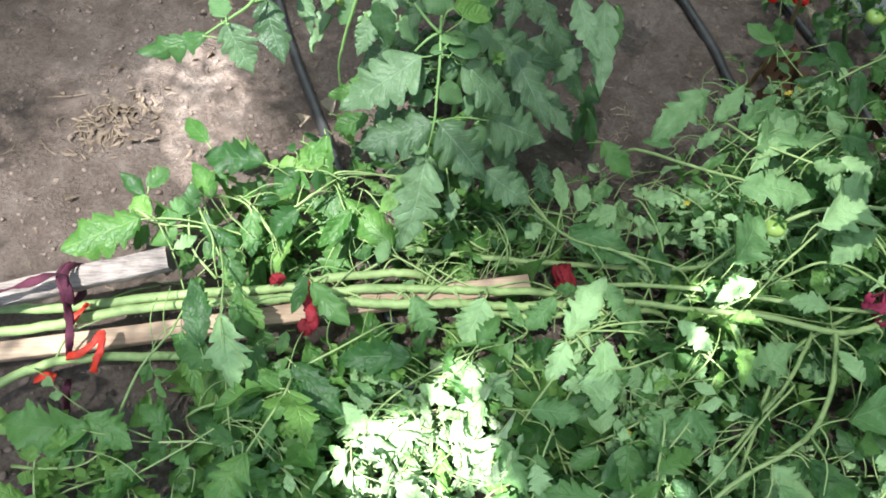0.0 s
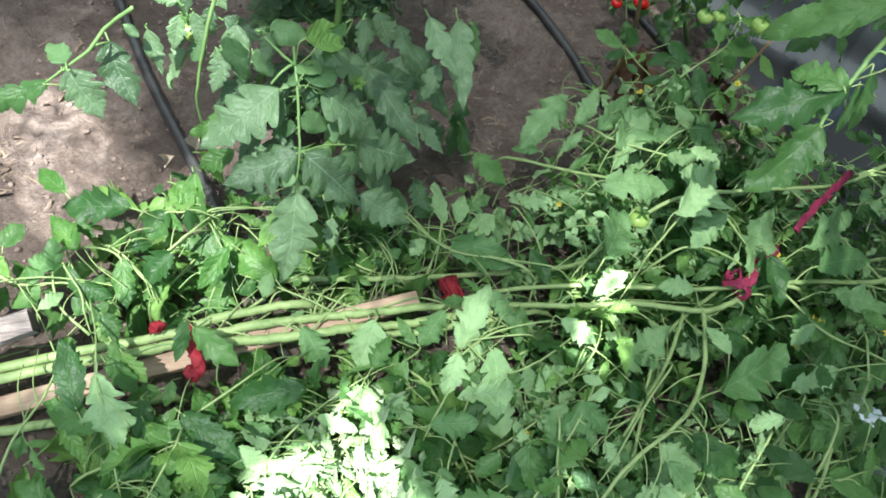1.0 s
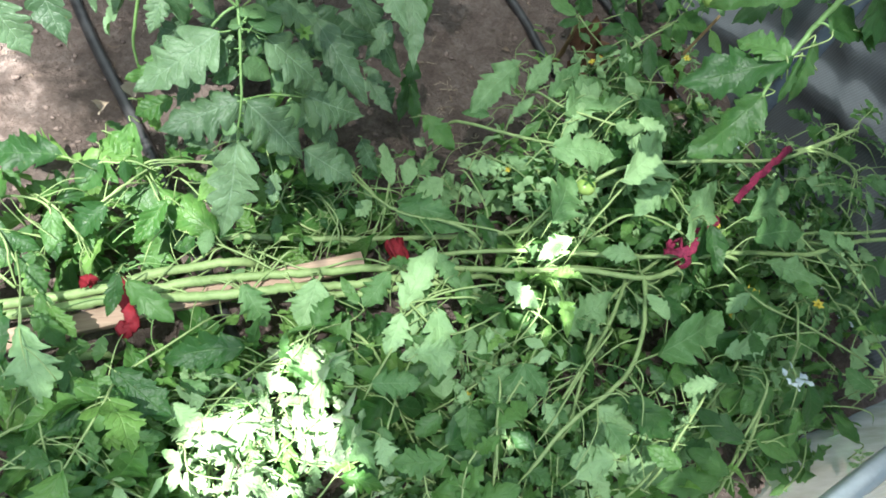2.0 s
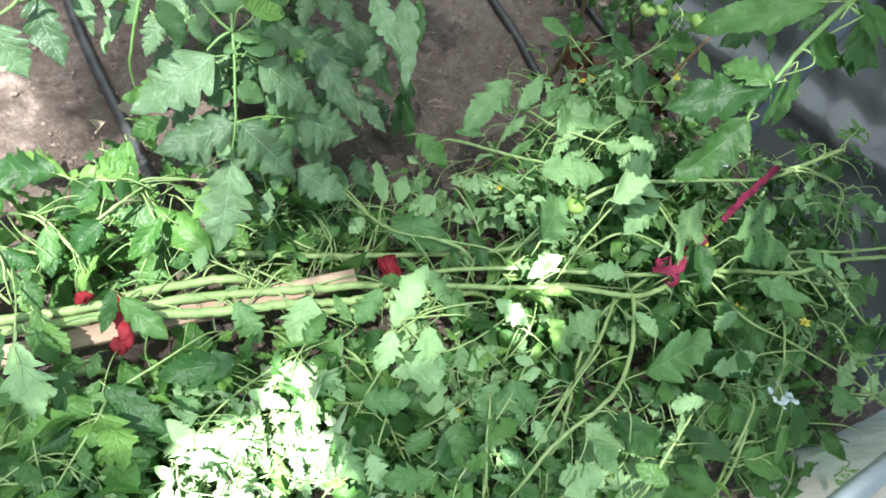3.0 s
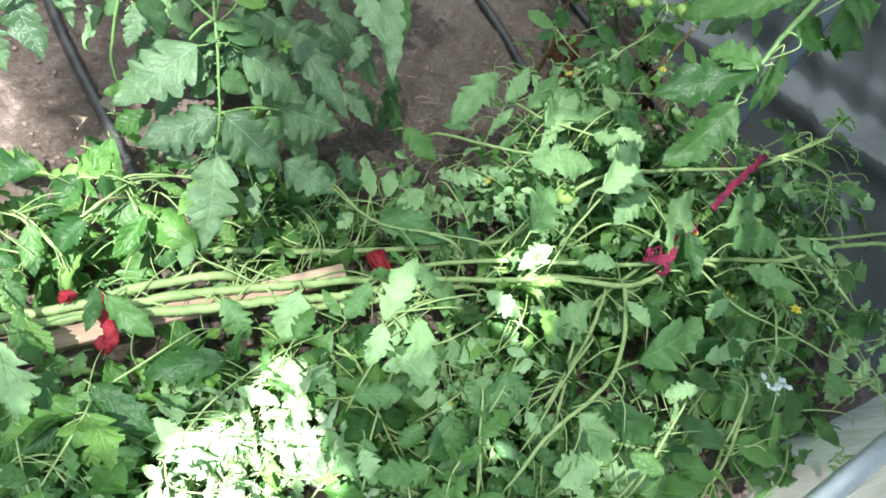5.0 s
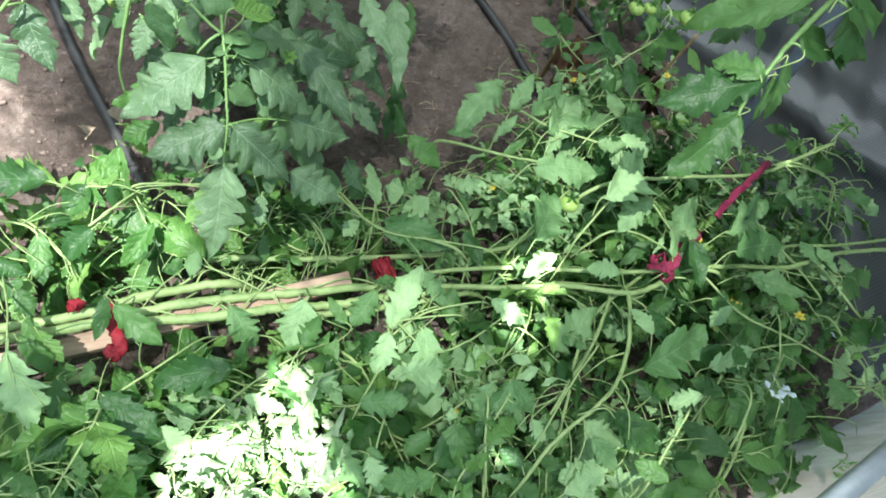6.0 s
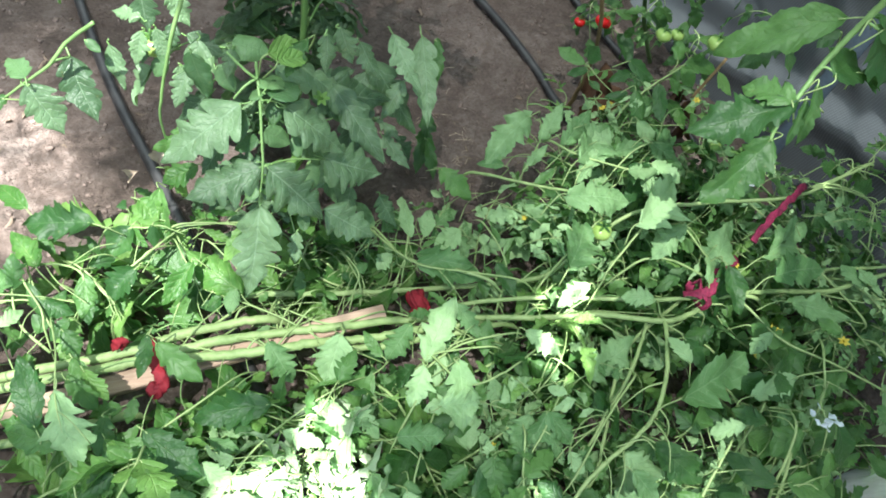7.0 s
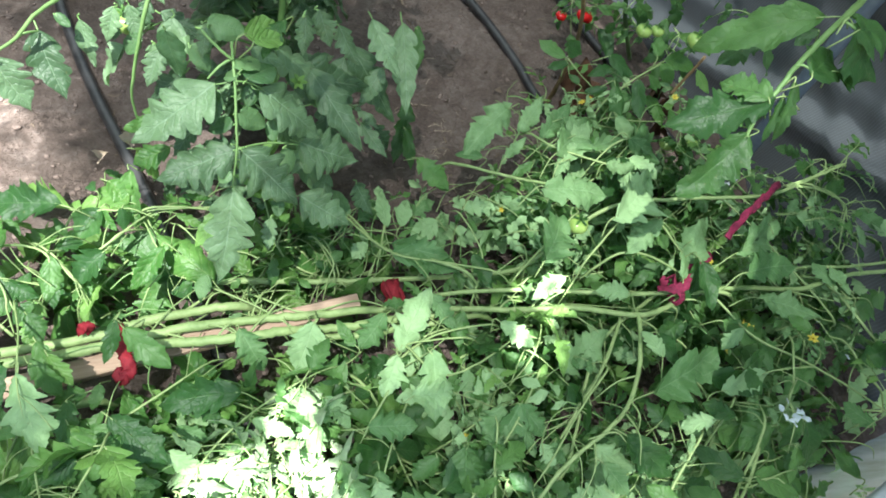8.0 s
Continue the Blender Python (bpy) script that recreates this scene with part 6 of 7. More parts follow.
lf(fallen, LEAF_UNDER, 0.255, 0.669, 0.17, 0.28, 0.731, 0.17, 0.42, depth=0.15)
lf(fallen, LEAF_UNDER, 0.328, 0.679, 0.16, 0.277, 0.649, 0.15, 0.7, depth=0.3)
lf(fallen, LEAF_UNDER, 0.122, 0.623, 0.15, 0.149, 0.637, 0.15, 0.7, depth=0.2)
lf(fallen, LEAF_MID, 0.1, 0.627, 0.14, 0.123, 0.608, 0.13, 0.5, depth=0.3)
lf(fallen, LEAF_UNDER, 0.197, 0.663, 0.13, 0.164, 0.644, 0.12, 0.7, depth=0.3)
lf(fallen, LEAF_UNDER, 0.718, 0.758, 0.28, 0.778, 0.712, 0.26, 0.5, depth=0.2)
lf(fallen, LEAF_UNDER, 0.697, 0.724, 0.26, 0.692, 0.641, 0.24, 0.45, depth=0.4)
lf(fallen, LEAF_UNDER, 0.57, 0.727, 0.27, 0.657, 0.813, 0.28, 0.5, depth=0.3)
stem(fallen, STEM, 0.0016, 0.0034, (0.169, 0.706, 0.16), (0.187, 0.664, 0.17), (0.207, 0.618, 0.18), (0.263, 0.587, 0.19), (0.332, 0.545, 0.2), shoots=0.2, ends=True)
stem(fallen, STEM, 0.0018, 0.0014, (0.207, 0.618, 0.18), (0.193, 0.598, 0.16), (0.18, 0.579, 0.14), shoots=0.2, ends=True)
stem(fallen, STEM, 0.0014, 0.002, (0.226, 0.673, 0.17), (0.207, 0.618, 0.18), shoots=0.2, ends=True)
stem(fallen, STEM, 0.0014, 0.0014, (0.11, 0.664, 0.14), (0.12, 0.621, 0.15), (0.125, 0.595, 0.15), (0.126, 0.584, 0.13), shoots=0.2, ends=True)
stem(fallen, STEM, 0.0032, 0.0022, (0.381, 0.792, 0.19), (0.436, 0.741, 0.22), (0.47, 0.697, 0.25), (0.512, 0.651, 0.28), shoots=0.2, ends=True)
stem(fallen, STEM, 0.0026, 0.0018, (0.524, 0.797, 0.26), (0.551, 0.755, 0.27), (0.611, 0.722, 0.27), (0.682, 0.698, 0.26), shoots=0.2, ends=True)
stem(fallen, STEM, 0.0016, 0.0016, (0.648, 0.733, 0.25), (0.684, 0.752, 0.27), (0.72, 0.758, 0.28), shoots=0.2, ends=True)
lf(fallen_left, LEAF_BRIGHT, -0.369, 0.679, 0.18, -0.409, 0.744, 0.19, 0.42, depth=0.2)
lf(fallen_left, LEAF_BRIGHT, -0.393, 0.795, 0.18, -0.441, 0.855, 0.18, 0.4, depth=0.2)
lf(fallen_left, LEAF_DEEP, -0.487, 0.691, 0.16, -0.527, 0.734, 0.17, 0.42, depth=0.2)
lf(fallen_left, LEAF_MID, -0.478, 0.703, 0.17, -0.444, 0.732, 0.18, 0.75, depth=0.2)
lf(fallen_left, LEAF_UNDER, -0.435, 0.635, 0.16, -0.404, 0.688, 0.17, 0.55, depth=0.3)
lf(fallen_left, LEAF_BRIGHT, -0.467, 0.651, 0.16, -0.501, 0.686, 0.17, 0.65, depth=0.2)
lf(fallen_left, LEAF_DEEP, -0.427, 0.635, 0.15, -0.466, 0.606, 0.13, 0.6, depth=0.3)
lf(fallen_left, LEAF_DEEP, -0.476, 0.644, 0.14, -0.5, 0.611, 0.12, 0.6, depth=0.3)
lf(fallen_left, LEAF_UNDER, -0.422, 0.594, 0.15, -0.39, 0.621, 0.15, 0.5, depth=0.3)
lf(fallen_left, LEAF_DEEP, -0.381, 0.65, 0.17, -0.364, 0.588, 0.14, 0.3, depth=0.2)
lf(fallen_left, LEAF_MID, -0.359, 0.628, 0.16, -0.324, 0.6, 0.14, 0.5, depth=0.3)
lf(fallen_left, LEAF_MID, -0.303, 0.649, 0.17, -0.308, 0.584, 0.14, 0.45, depth=0.3)
lf(fallen_left, LEAF_BRIGHT, -0.217, 0.778, 0.2, -0.177, 0.731, 0.19, 0.5, depth=0.2)
lf(fallen_left, LEAF_DEEP, -0.377, 0.749, 0.16, -0.358, 0.722, 0.14, 0.5, depth=0.3)
lf(fallen_left, LEAF_DEEP, -0.306, 0.747, 0.15, -0.292, 0.719, 0.13, 0.4, depth=0.3)
stem(fallen_left, STEM, 0.0018, 0.0012, (-0.518, 0.593, 0.15), (-0.531, 0.583, 0.13), shoots=0.3, ends=True)
stem(fallen_left, STEM, 0.002, 0.0014, (-0.407, 0.705, 0.17), (-0.389, 0.659, 0.17), (-0.364, 0.61, 0.16), (-0.362, 0.584, 0.14), shoots=0.3, ends=True)
stem(fallen_left, STEM, 0.002, 0.0014, (-0.493, 0.664, 0.16), (-0.453, 0.636, 0.16), (-0.411, 0.638, 0.15), (-0.381, 0.633, 0.15), shoots=0.3, ends=True)
stem(fallen_left, STEM, 0.0018, 0.0012, (-0.321, 0.683, 0.17), (-0.295, 0.655, 0.17), (-0.267, 0.618, 0.15), (-0.263, 0.607, 0.14), shoots=0.3, ends=True)
lf(fallen, LEAF_MID, 0.665, 0.276, 0.25, 0.768, 0.241, 0.23, 0.38, depth=0.3)
lf(fallen, LEAF_MID, 0.728, 0.271, 0.26, 0.753, 0.229, 0.24, 0.5, depth=0.25)
lf(fallen, LEAF_UNDER, 0.606, 0.23, 0.22, 0.649, 0.197, 0.2, 0.6, depth=0.4)
lf(fallen, LEAF_MID, 0.684, 0.209, 0.24, 0.631, 0.23, 0.24, 0.55, depth=0.4)
lf(fallen, LEAF_MID, 0.674, 0.202, 0.2, 0.726, 0.172, 0.18, 0.6, depth=0.3)
lf(fallen, LEAF_MID, 0.663, 0.12, 0.22, 0.597, 0.17, 0.22, 0.42, sharp=0.3, depth=0.12)
lf(fallen, LEAF_MID, 0.578, 0.134, 0.2, 0.628, 0.103, 0.19, 0.55, sharp=0.3, depth=0.12)
lf(fallen, LEAF_MID, 0.68, 0.117, 0.23, 0.761, 0.087, 0.21, 0.42, sharp=0.3, depth=0.12)
lf(fallen, LEAF_MID, 0.668, 0.105, 0.21, 0.7, 0.101, 0.2, 0.4, sharp=0.3, depth=0.1)
lf(fallen, LEAF_UNDER, 0.953, 0.154, 0.22, 0.91, 0.196, 0.22, 0.55, depth=0.4)
lf(fallen, LEAF_MID, 0.822, 0.189, 0.22, 0.786, 0.145, 0.2, 0.5, depth=0.3)
lf(fallen, LEAF_MID, 0.77, 0.217, 0.22, 0.72, 0.204, 0.2, 0.6, depth=0.4)
lf(fallen, LEAF_MID, 0.799, 0.149, 0.18, 0.815, 0.109, 0.15, 0.4, sharp=0.3, depth=0.15)
lf(fallen, LEAF_MID, 0.571, 0.2, 0.18, 0.586, 0.163, 0.16, 0.6, depth=0.2)
stem(fallen, STEM, 0.0024, 0.0018, (0.535, 0.111, 0.18), (0.562, 0.143, 0.21), (0.589, 0.169, 0.23), (0.62, 0.193, 0.23), shoots=0.2, ends=True)
stem(fallen, STEM, 0.0028, 0.002, (0.661, 0.09, 0.18), (0.678, 0.121, 0.22), (0.717, 0.16, 0.22), (0.751, 0.184, 0.2), shoots=0.2, ends=True)
stem(fallen, STEM, 0.0012, 0.001, (0.844, 0.152, 0.2), (0.899, 0.138, 0.21), (0.943, 0.123, 0.2), shoots=0.2, ends=True)
stem(fallen, STEM, 0.002, 0.0016, (0.846, 0.31, 0.26), (0.816, 0.268, 0.27), (0.802, 0.227, 0.25), shoots=0.2, ends=True)
stem(fallen, STEM, 0.0024, 0.0018, (0.965, 0.288, 0.25), (0.964, 0.234, 0.25), (0.985, 0.199, 0.24), shoots=0.2, ends=True)
stem(fallen, STEM, 0.0016, 0.0012, (0.764, 0.262, 0.25), (0.79, 0.261, 0.26), (0.858, 0.256, 0.26), shoots=0.2, ends=True)
lf(fallen, LEAF_MID, 1.057, 0.581, 0.32, 1.122, 0.574, 0.31, 0.5, depth=0.4)
lf(fallen, LEAF_UNDER, 0.965, 0.528, 0.31, 1.032, 0.503, 0.3, 0.55, depth=0.4)
lf(fallen, LEAF_UNDER, 1.104, 0.522, 0.31, 1.188, 0.485, 0.29, 0.3, depth=0.2)
lf(fallen, LEAF_UNDER, 1.094, 0.495, 0.3, 1.128, 0.465, 0.28, 0.5, depth=0.3)
lf(fallen, LEAF_MID, 1.021, 0.635, 0.32, 1.075, 0.629, 0.31, 0.6, depth=0.5)
stem(fallen, STEM, 0.0026, 0.0012, (0.953, 0.578, 0.33), (1.039, 0.6, 0.33), (1.078, 0.615, 0.33), (1.136, 0.627, 0.33), shoots=0.5)
stem(fallen, STEM, 0.002, 0.0014, (0.954, 0.579, 0.33), (1.018, 0.568, 0.33), (1.073, 0.536, 0.32), (1.055, 0.502, 0.31), (1.026, 0.453, 0.29), shoots=0.5)
stem(fallen, STEM, 0.0014, 0.001, (1.071, 0.533, 0.32), (1.096, 0.533, 0.33), (1.132, 0.517, 0.31), shoots=0.5)
stem(fallen, STEM, 0.0012, 0.0008, (1.068, 0.609, 0.33), (1.073, 0.629, 0.34), (1.058, 0.639, 0.33), shoots=0.5)
lf(fallen_left, LEAF_MID, -0.351, 0.406, 0.19, -0.363, 0.502, 0.22, 0.42, depth=0.3)
lf(fallen_left, LEAF_MID, -0.322, 0.381, 0.18, -0.398, 0.419, 0.18, 0.5, depth=0.3)
lf(fallen_left, LEAF_BRIGHT, -0.373, 0.394, 0.16, -0.345, 0.348, 0.14, 0.4, depth=0.3)
lf(fallen_left, LEAF_DEEP, -0.313, 0.471, 0.19, -0.276, 0.429, 0.16, 0.45, depth=0.3)
lf(fallen, LEAF_UNDER, 0.189, 0.493, 0.17, 0.146, 0.448, 0.14, 0.6, depth=0.5)
lf(fallen, LEAF_MID, 0.132, 0.445, 0.17, 0.104, 0.49, 0.17, 0.35, depth=0.3)
lf(fallen, LEAF_DEEP, 0.07, 0.501, 0.16, 0.06, 0.457, 0.13, 0.4, depth=0.3)
lf(fallen, LEAF_UNDER, 0.229, 0.424, 0.18, 0.208, 0.383, 0.16, 0.5, depth=0.3)
lf(fallen, LEAF_UNDER, 0.292, 0.369, 0.19, 0.297, 0.319, 0.17, 0.5, depth=0.4)
lf(fallen, LEAF_DEEP, 0.243, 0.391, 0.16, 0.207, 0.353, 0.15, 0.5, depth=0.3)
lf(fallen, LEAF_UNDER, 0.357, 0.296, 0.2, 0.325, 0.254, 0.18, 0.7, depth=0.4)
lf(fallen, LEAF_MID, 0.343, 0.173, 0.18, 0.319, 0.208, 0.18, 0.6, depth=0.15)
lf(fallen, LEAF_MID, 0.324, 0.25, 0.18, 0.288, 0.23, 0.17, 0.6, depth=0.15)
lf(fallen, LEAF_UNDER, 0.448, 0.181, 0.22, 0.481, 0.138, 0.2, 0.6, depth=0.4)
lf(fallen, LEAF_MID, 0.502, 0.215, 0.22, 0.458, 0.195, 0.2, 0.5, depth=0.25)
lf(fallen, LEAF_MID, 0.397, 0.198, 0.2, 0.384, 0.227, 0.2, 0.5, depth=0.2)
lf(fallen, LEAF_MID, 0.614, 0.214, 0.24, 0.589, 0.246, 0.24, 0.5, depth=0.3)
lf(fallen, LEAF_UNDER, 0.744, 0.332, 0.28, 0.708, 0.306, 0.26, 0.5, depth=0.3)
lf(fallen, LEAF_MID, 0.874, 0.313, 0.28, 0.837, 0.34, 0.28, 0.5, depth=0.3)
lf(fallen, LEAF_UNDER, 0.967, 0.385, 0.29, 0.951, 0.436, 0.29, 0.5, depth=0.4)
lf(fallen, LEAF_UNDER, 0.806, 0.452, 0.31, 0.867, 0.41, 0.3, 0.5, depth=0.4)
lf(fallen, LEAF_MID, 0.819, 0.494, 0.31, 0.876, 0.463, 0.3, 0.5, depth=0.4)
lf(fallen, LEAF_DEEP, 0.341, 0.406, 0.18, 0.37, 0.37, 0.16, 0.5, depth=0.3)
lf(fallen, LEAF_UNDER, 0.584, 0.311, 0.27, 0.578, 0.363, 0.27, 0.45, depth=0.3)
stem(fallen, STEM, 0.0022, 0.0015, (0.291, 0.166, 0.15), (0.296, 0.222, 0.19), (0.311, 0.267, 0.2), shoots=0.25, ends=True)
stem(fallen, STEM, 0.002, 0.0014, (0.131, 0.207, 0.13), (0.148, 0.261, 0.16), (0.197, 0.346, 0.17), shoots=0.25, ends=True)
stem(fallen, STEM, 0.0022, 0.0015, (0.197, 0.409, 0.18), (0.258, 0.435, 0.19), (0.345, 0.437, 0.2), shoots=0.25, ends=True)
stem(fallen, STEM, 0.002, 0.0014, (0.508, 0.318, 0.22), (0.447, 0.271, 0.22), (0.375, 0.203, 0.2), shoots=0.25, ends=True)
stem(fallen, STEM, 0.0018, 0.0012, (0.401, 0.336, 0.2), (0.355, 0.281, 0.19), (0.324, 0.25, 0.18), shoots=0.25, ends=True)
# plant behind, by the right-hand hose
lf(back_plant, LEAF_MID, 0.647, 0.97, 0.3, 0.601, 1.016, 0.3, 0.48, sharp=0.4, depth=0.16)
lf(back_plant, LEAF_MID, 0.66, 0.973, 0.3, 0.711, 1.026, 0.3, 0.42, sharp=0.4, depth=0.16)
lf(back_plant, LEAF_MID, 0.658, 0.964, 0.29, 0.609, 0.957, 0.28, 0.36, sharp=0.4, depth=0.16)
lf(back_plant, LEAF_MID, 0.738, 0.95, 0.32, 0.793, 0.912, 0.3, 0.45, sharp=0.4, depth=0.16)
lf(back_plant, LEAF_MID, 0.742, 0.935, 0.3, 0.693, 0.928, 0.29, 0.42, sharp=0.4, depth=0.16)
lf(back_plant, LEAF_MID, 0.722, 0.874, 0.31, 0.739, 0.821, 0.28, 0.55, sharp=0.4, depth=0.16)
lf(back_plant, LEAF_MID, 0.781, 0.888, 0.31, 0.777, 0.819, 0.27, 0.38, sharp=0.4, depth=0.16)
lf(back_plant, LEAF_MID, 0.838, 0.914, 0.33, 0.867, 0.881, 0.3, 0.55, sharp=0.4, depth=0.16)
lf(back_plant, LEAF_MID, 0.815, 0.903, 0.31, 0.842, 0.877, 0.29, 0.5, sharp=0.4, depth=0.16)
lf(back_plant, LEAF_DEEP, 0.854, 0.952, 0.32, 0.881, 0.999, 0.33, 0.5, sharp=0.4, depth=0.16)
lf(back_plant, LEAF_MID, 0.856, 0.927, 0.33, 0.933, 0.919, 0.32, 0.45, sharp=0.4, depth=0.16)
lf(back_plant, LEAF_DEEP, 0.727, 0.899, 0.28, 0.683, 0.903, 0.27, 0.35, sharp=0.4, depth=0.16)
lf(back_plant, LEAF_UNDER, 0.725, 0.826, 0.27, 0.75, 0.787, 0.24, 0.55, sharp=0.4, depth=0.16)
lf(back_plant, LEAF_MID, 0.753, 0.819, 0.26, 0.803, 0.77, 0.25, 0.4, sharp=0.4, depth=0.16)
lf(back_plant, LEAF_BRIGHT, 0.919, 0.893, 0.33, 0.94, 0.854, 0.3, 0.4, sharp=0.4, depth=0.16)
lf(back_plant, LEAF_DEEP, 0.867, 1.189, 0.2, 0.89, 1.121, 0.17, 0.5, sharp=0.4, depth=0.16)
lf(back_plant, LEAF_DEEP, 0.934, 1.198, 0.25, 1.001, 1.172, 0.22, 0.5, sharp=0.4, depth=0.16)
lf(back_plant, LEAF_MID, 0.901, 1.033, 0.35, 0.877, 0.997, 0.32, 0.5, sharp=0.4, depth=0.16)
lf(back_plant, LEAF_BRIGHT, 0.846, 0.915, 0.4, 0.903, 0.896, 0.4, 0.35, sharp=0.4, depth=0.16)
lf(back_plant, LEAF_MID, 0.846, 1.209, 0.25, 0.891, 1.188, 0.25, 0.5, sharp=0.4, depth=0.16)
lf(back_plant, LEAF_DEEP, 0.837, 0.9, 0.25, 0.891, 0.876, 0.22, 0.5, sharp=0.4, depth=0.16)
lf(back_plant, LEAF_MID, 0.674, 0.921, 0.27, 0.66, 0.944, 0.28, 0.5, sharp=0.4, depth=0.16)
stem(back_plant, STEM_BROWN, 0.0055, 0.004, (0.756, 1.112, 0.03), (0.758, 1.101, 0.1), (0.734, 1.066, 0.22), (0.701, 1.034, 0.32), (0.615, 0.961, 0.48))
stem(back_plant, STEM, 0.0024, 0.0016, (0.698, 0.852, 0.2), (0.706, 0.866, 0.26), (0.757, 0.881, 0.31), (0.838, 0.914, 0.33))
stem(back_plant, STEM, 0.0015, 0.001, (0.698, 0.852, 0.2), (0.716, 0.843, 0.25), (0.768, 0.823, 0.26), (0.85, 0.828, 0.25))
stem(back_plant, STEM, 0.0014, 0.001, (0.654, 0.965, 0.3), (0.671, 0.933, 0.29), (0.703, 0.911, 0.27))
stem(back_plant, STEM_BROWN, 0.0034, 0.0028, (0.874, 0.879, 0.28), (0.875, 0.869, 0.33), (0.873, 0.855, 0.4))
stem(back_plant, STEM_DARK, 0.006, 0.005, (1.09, 1.294, 0.02), (0.958, 1.232, 0.2), (0.784, 1.082, 0.45))
for x, y, z, r in ((0.905, 0.837, 0.17, 0.020), (0.945, 0.826, 0.165, 0.021), (0.985, 0.845, 0.16, 0.022)):
    fruit(back_plant, TOMATO_GREEN, x, y, z, 0.85 * r, "small unripe green tomato")
fruit(back_plant, TOMATO_RED, 0.887, 0.822, 0.11, 0.009, "small split red tomato")
for x, y, z, r in ((0.735, 1.17, 0.25, 0.013), (0.772, 1.14, 0.275, 0.017), (0.79, 1.15, 0.26, 0.013)):
    fruit(back_plant, TOMATO_RED, x, y, z, r, "ripe red tomato")
for x, y, z, r in ((0.769, 0.93, 0.40, 0.019), (0.80, 0.93, 0.40, 0.016), (0.815, 0.84, 0.45, 0.021)):
    fruit(back_plant, TOMATO_GREEN, x, y, z, 0.85 * r, "small unripe green tomato")
blossom(back_plant, 0.686, 0.898, 0.24, 0.008)
blossom(back_plant, 0.70, 0.90, 0.25, 0.007)
blossom(back_plant, 0.879, 0.868, 0.28, 0.008)
rng.seed(212)
spots = []
for k in range(20):
    a, h = rng.uniform(0, 6.28), rng.uniform(0.12, 0.6)
    spots.append(((0.96 + rng.uniform(-.1, .17), 1.12 + rng.uniform(-.2, .25), h * 0.7), a, rng.uniform(-0.2, 0.5), rng.uniform(-.6, .6), rng.uniform(0.5, 0.85)))
scatter(back_plant, SMALL_MID, spots)
# tall shoot by the side film
stem(near_plant, STEM_DARK, 0.008, 0.005, (1.20, 1.35, -0.01), (1.19, 1.33, 0.5), (1.15, 1.20, 0.92), (1.09, 0.92, 1.0), (0.95, 0.66, 0.92), (0.7, 0.525, 0.80))
stem(near_plant, STEM_GREEN, 0.0046, 0.0022, (0.7, 0.525, 0.8), (0.699, 0.532, 0.74), (0.688, 0.531, 0.7), (0.67, 0.522, 0.66), (0.644, 0.502, 0.63), (0.632, 0.492, 0.6), (0.626, 0.481, 0.58))
lf(near_plant, LEAF_DEEP, 0.642, 0.499, 0.63, 0.511, 0.508, 0.57, 0.4, sharp=0.65, depth=0.5)
lf(near_plant, LEAF_MID, 0.635, 0.498, 0.635, 0.597, 0.555, 0.62, 0.7, sharp=0.45, depth=0.5)
lf(near_plant, LEAF_DEEP, 0.644, 0.505, 0.62, 0.582, 0.492, 0.6, 0.55, sharp=0.6, depth=0.45)
lf(near_plant, LEAF_DEEP, 0.628, 0.483, 0.58, 0.549, 0.436, 0.5, 0.46, sharp=0.6, depth=0.45)
lf(near_plant, LEAF_DEEP, 0.628, 0.48, 0.58, 0.66, 0.469, 0.55, 0.5, sharp=0.6, depth=0.45)
lf(near_plant, LEAF_MID, 0.72, 0.579, 0.7, 0.593, 0.63, 0.62, 0.36, sharp=0.45, depth=0.3)
lf(near_plant, LEAF_DEEP, 0.743, 0.654, 0.6, 0.681, 0.657, 0.56, 0.5, sharp=0.6, depth=0.45)
lf(near_plant, LEAF_UNDER, 0.69, 0.618, 0.64, 0.721, 0.581, 0.6, 0.28, sharp=0.45, depth=0.15)
lf(near_plant, LEAF_DEEP, 0.716, 0.565, 0.69, 0.688, 0.565, 0.67, 0.6, sharp=0.6, depth=0.45)
lf(near_plant, LEAF_DEEP, 0.682, 0.507, 0.67, 0.751, 0.541, 0.67, 0.8, sharp=0.45, depth=0.25)
lf(near_plant, LEAF_DEEP, 0.708, 0.517, 0.73, 0.779, 0.495, 0.65, 0.6, sharp=0.65, depth=0.5)
lf(near_plant, LEAF_DEEP, 0.715, 0.517, 0.73, 0.82, 0.546, 0.71, 0.6, sharp=0.65, depth=0.5)
lf(near_plant, LEAF_DEEP, 0.728, 0.508, 0.67, 0.77, 0.5, 0.65, 0.6, sharp=0.6, depth=0.45)
lf(near_plant, LEAF_DEEP, 0.668, 0.505, 0.65, 0.664, 0.464, 0.58, 0.22, fold=0.8, depth=0.3)
lf(near_plant, LEAF_DEEP, 0.661, 0.499, 0.63, 0.642, 0.472, 0.58, 0.22, fold=0.8, depth=0.3)
stem(near_plant, STEM_GREEN, 0.0022, 0.0014, (0.697, 0.533, 0.73), (0.695, 0.519, 0.735), (0.708, 0.515, 0.73))
stem(near_plant, STEM_GREEN, 0.0018, 0.0012, (0.67, 0.523, 0.665), (0.677, 0.519, 0.67), (0.684, 0.506, 0.67))


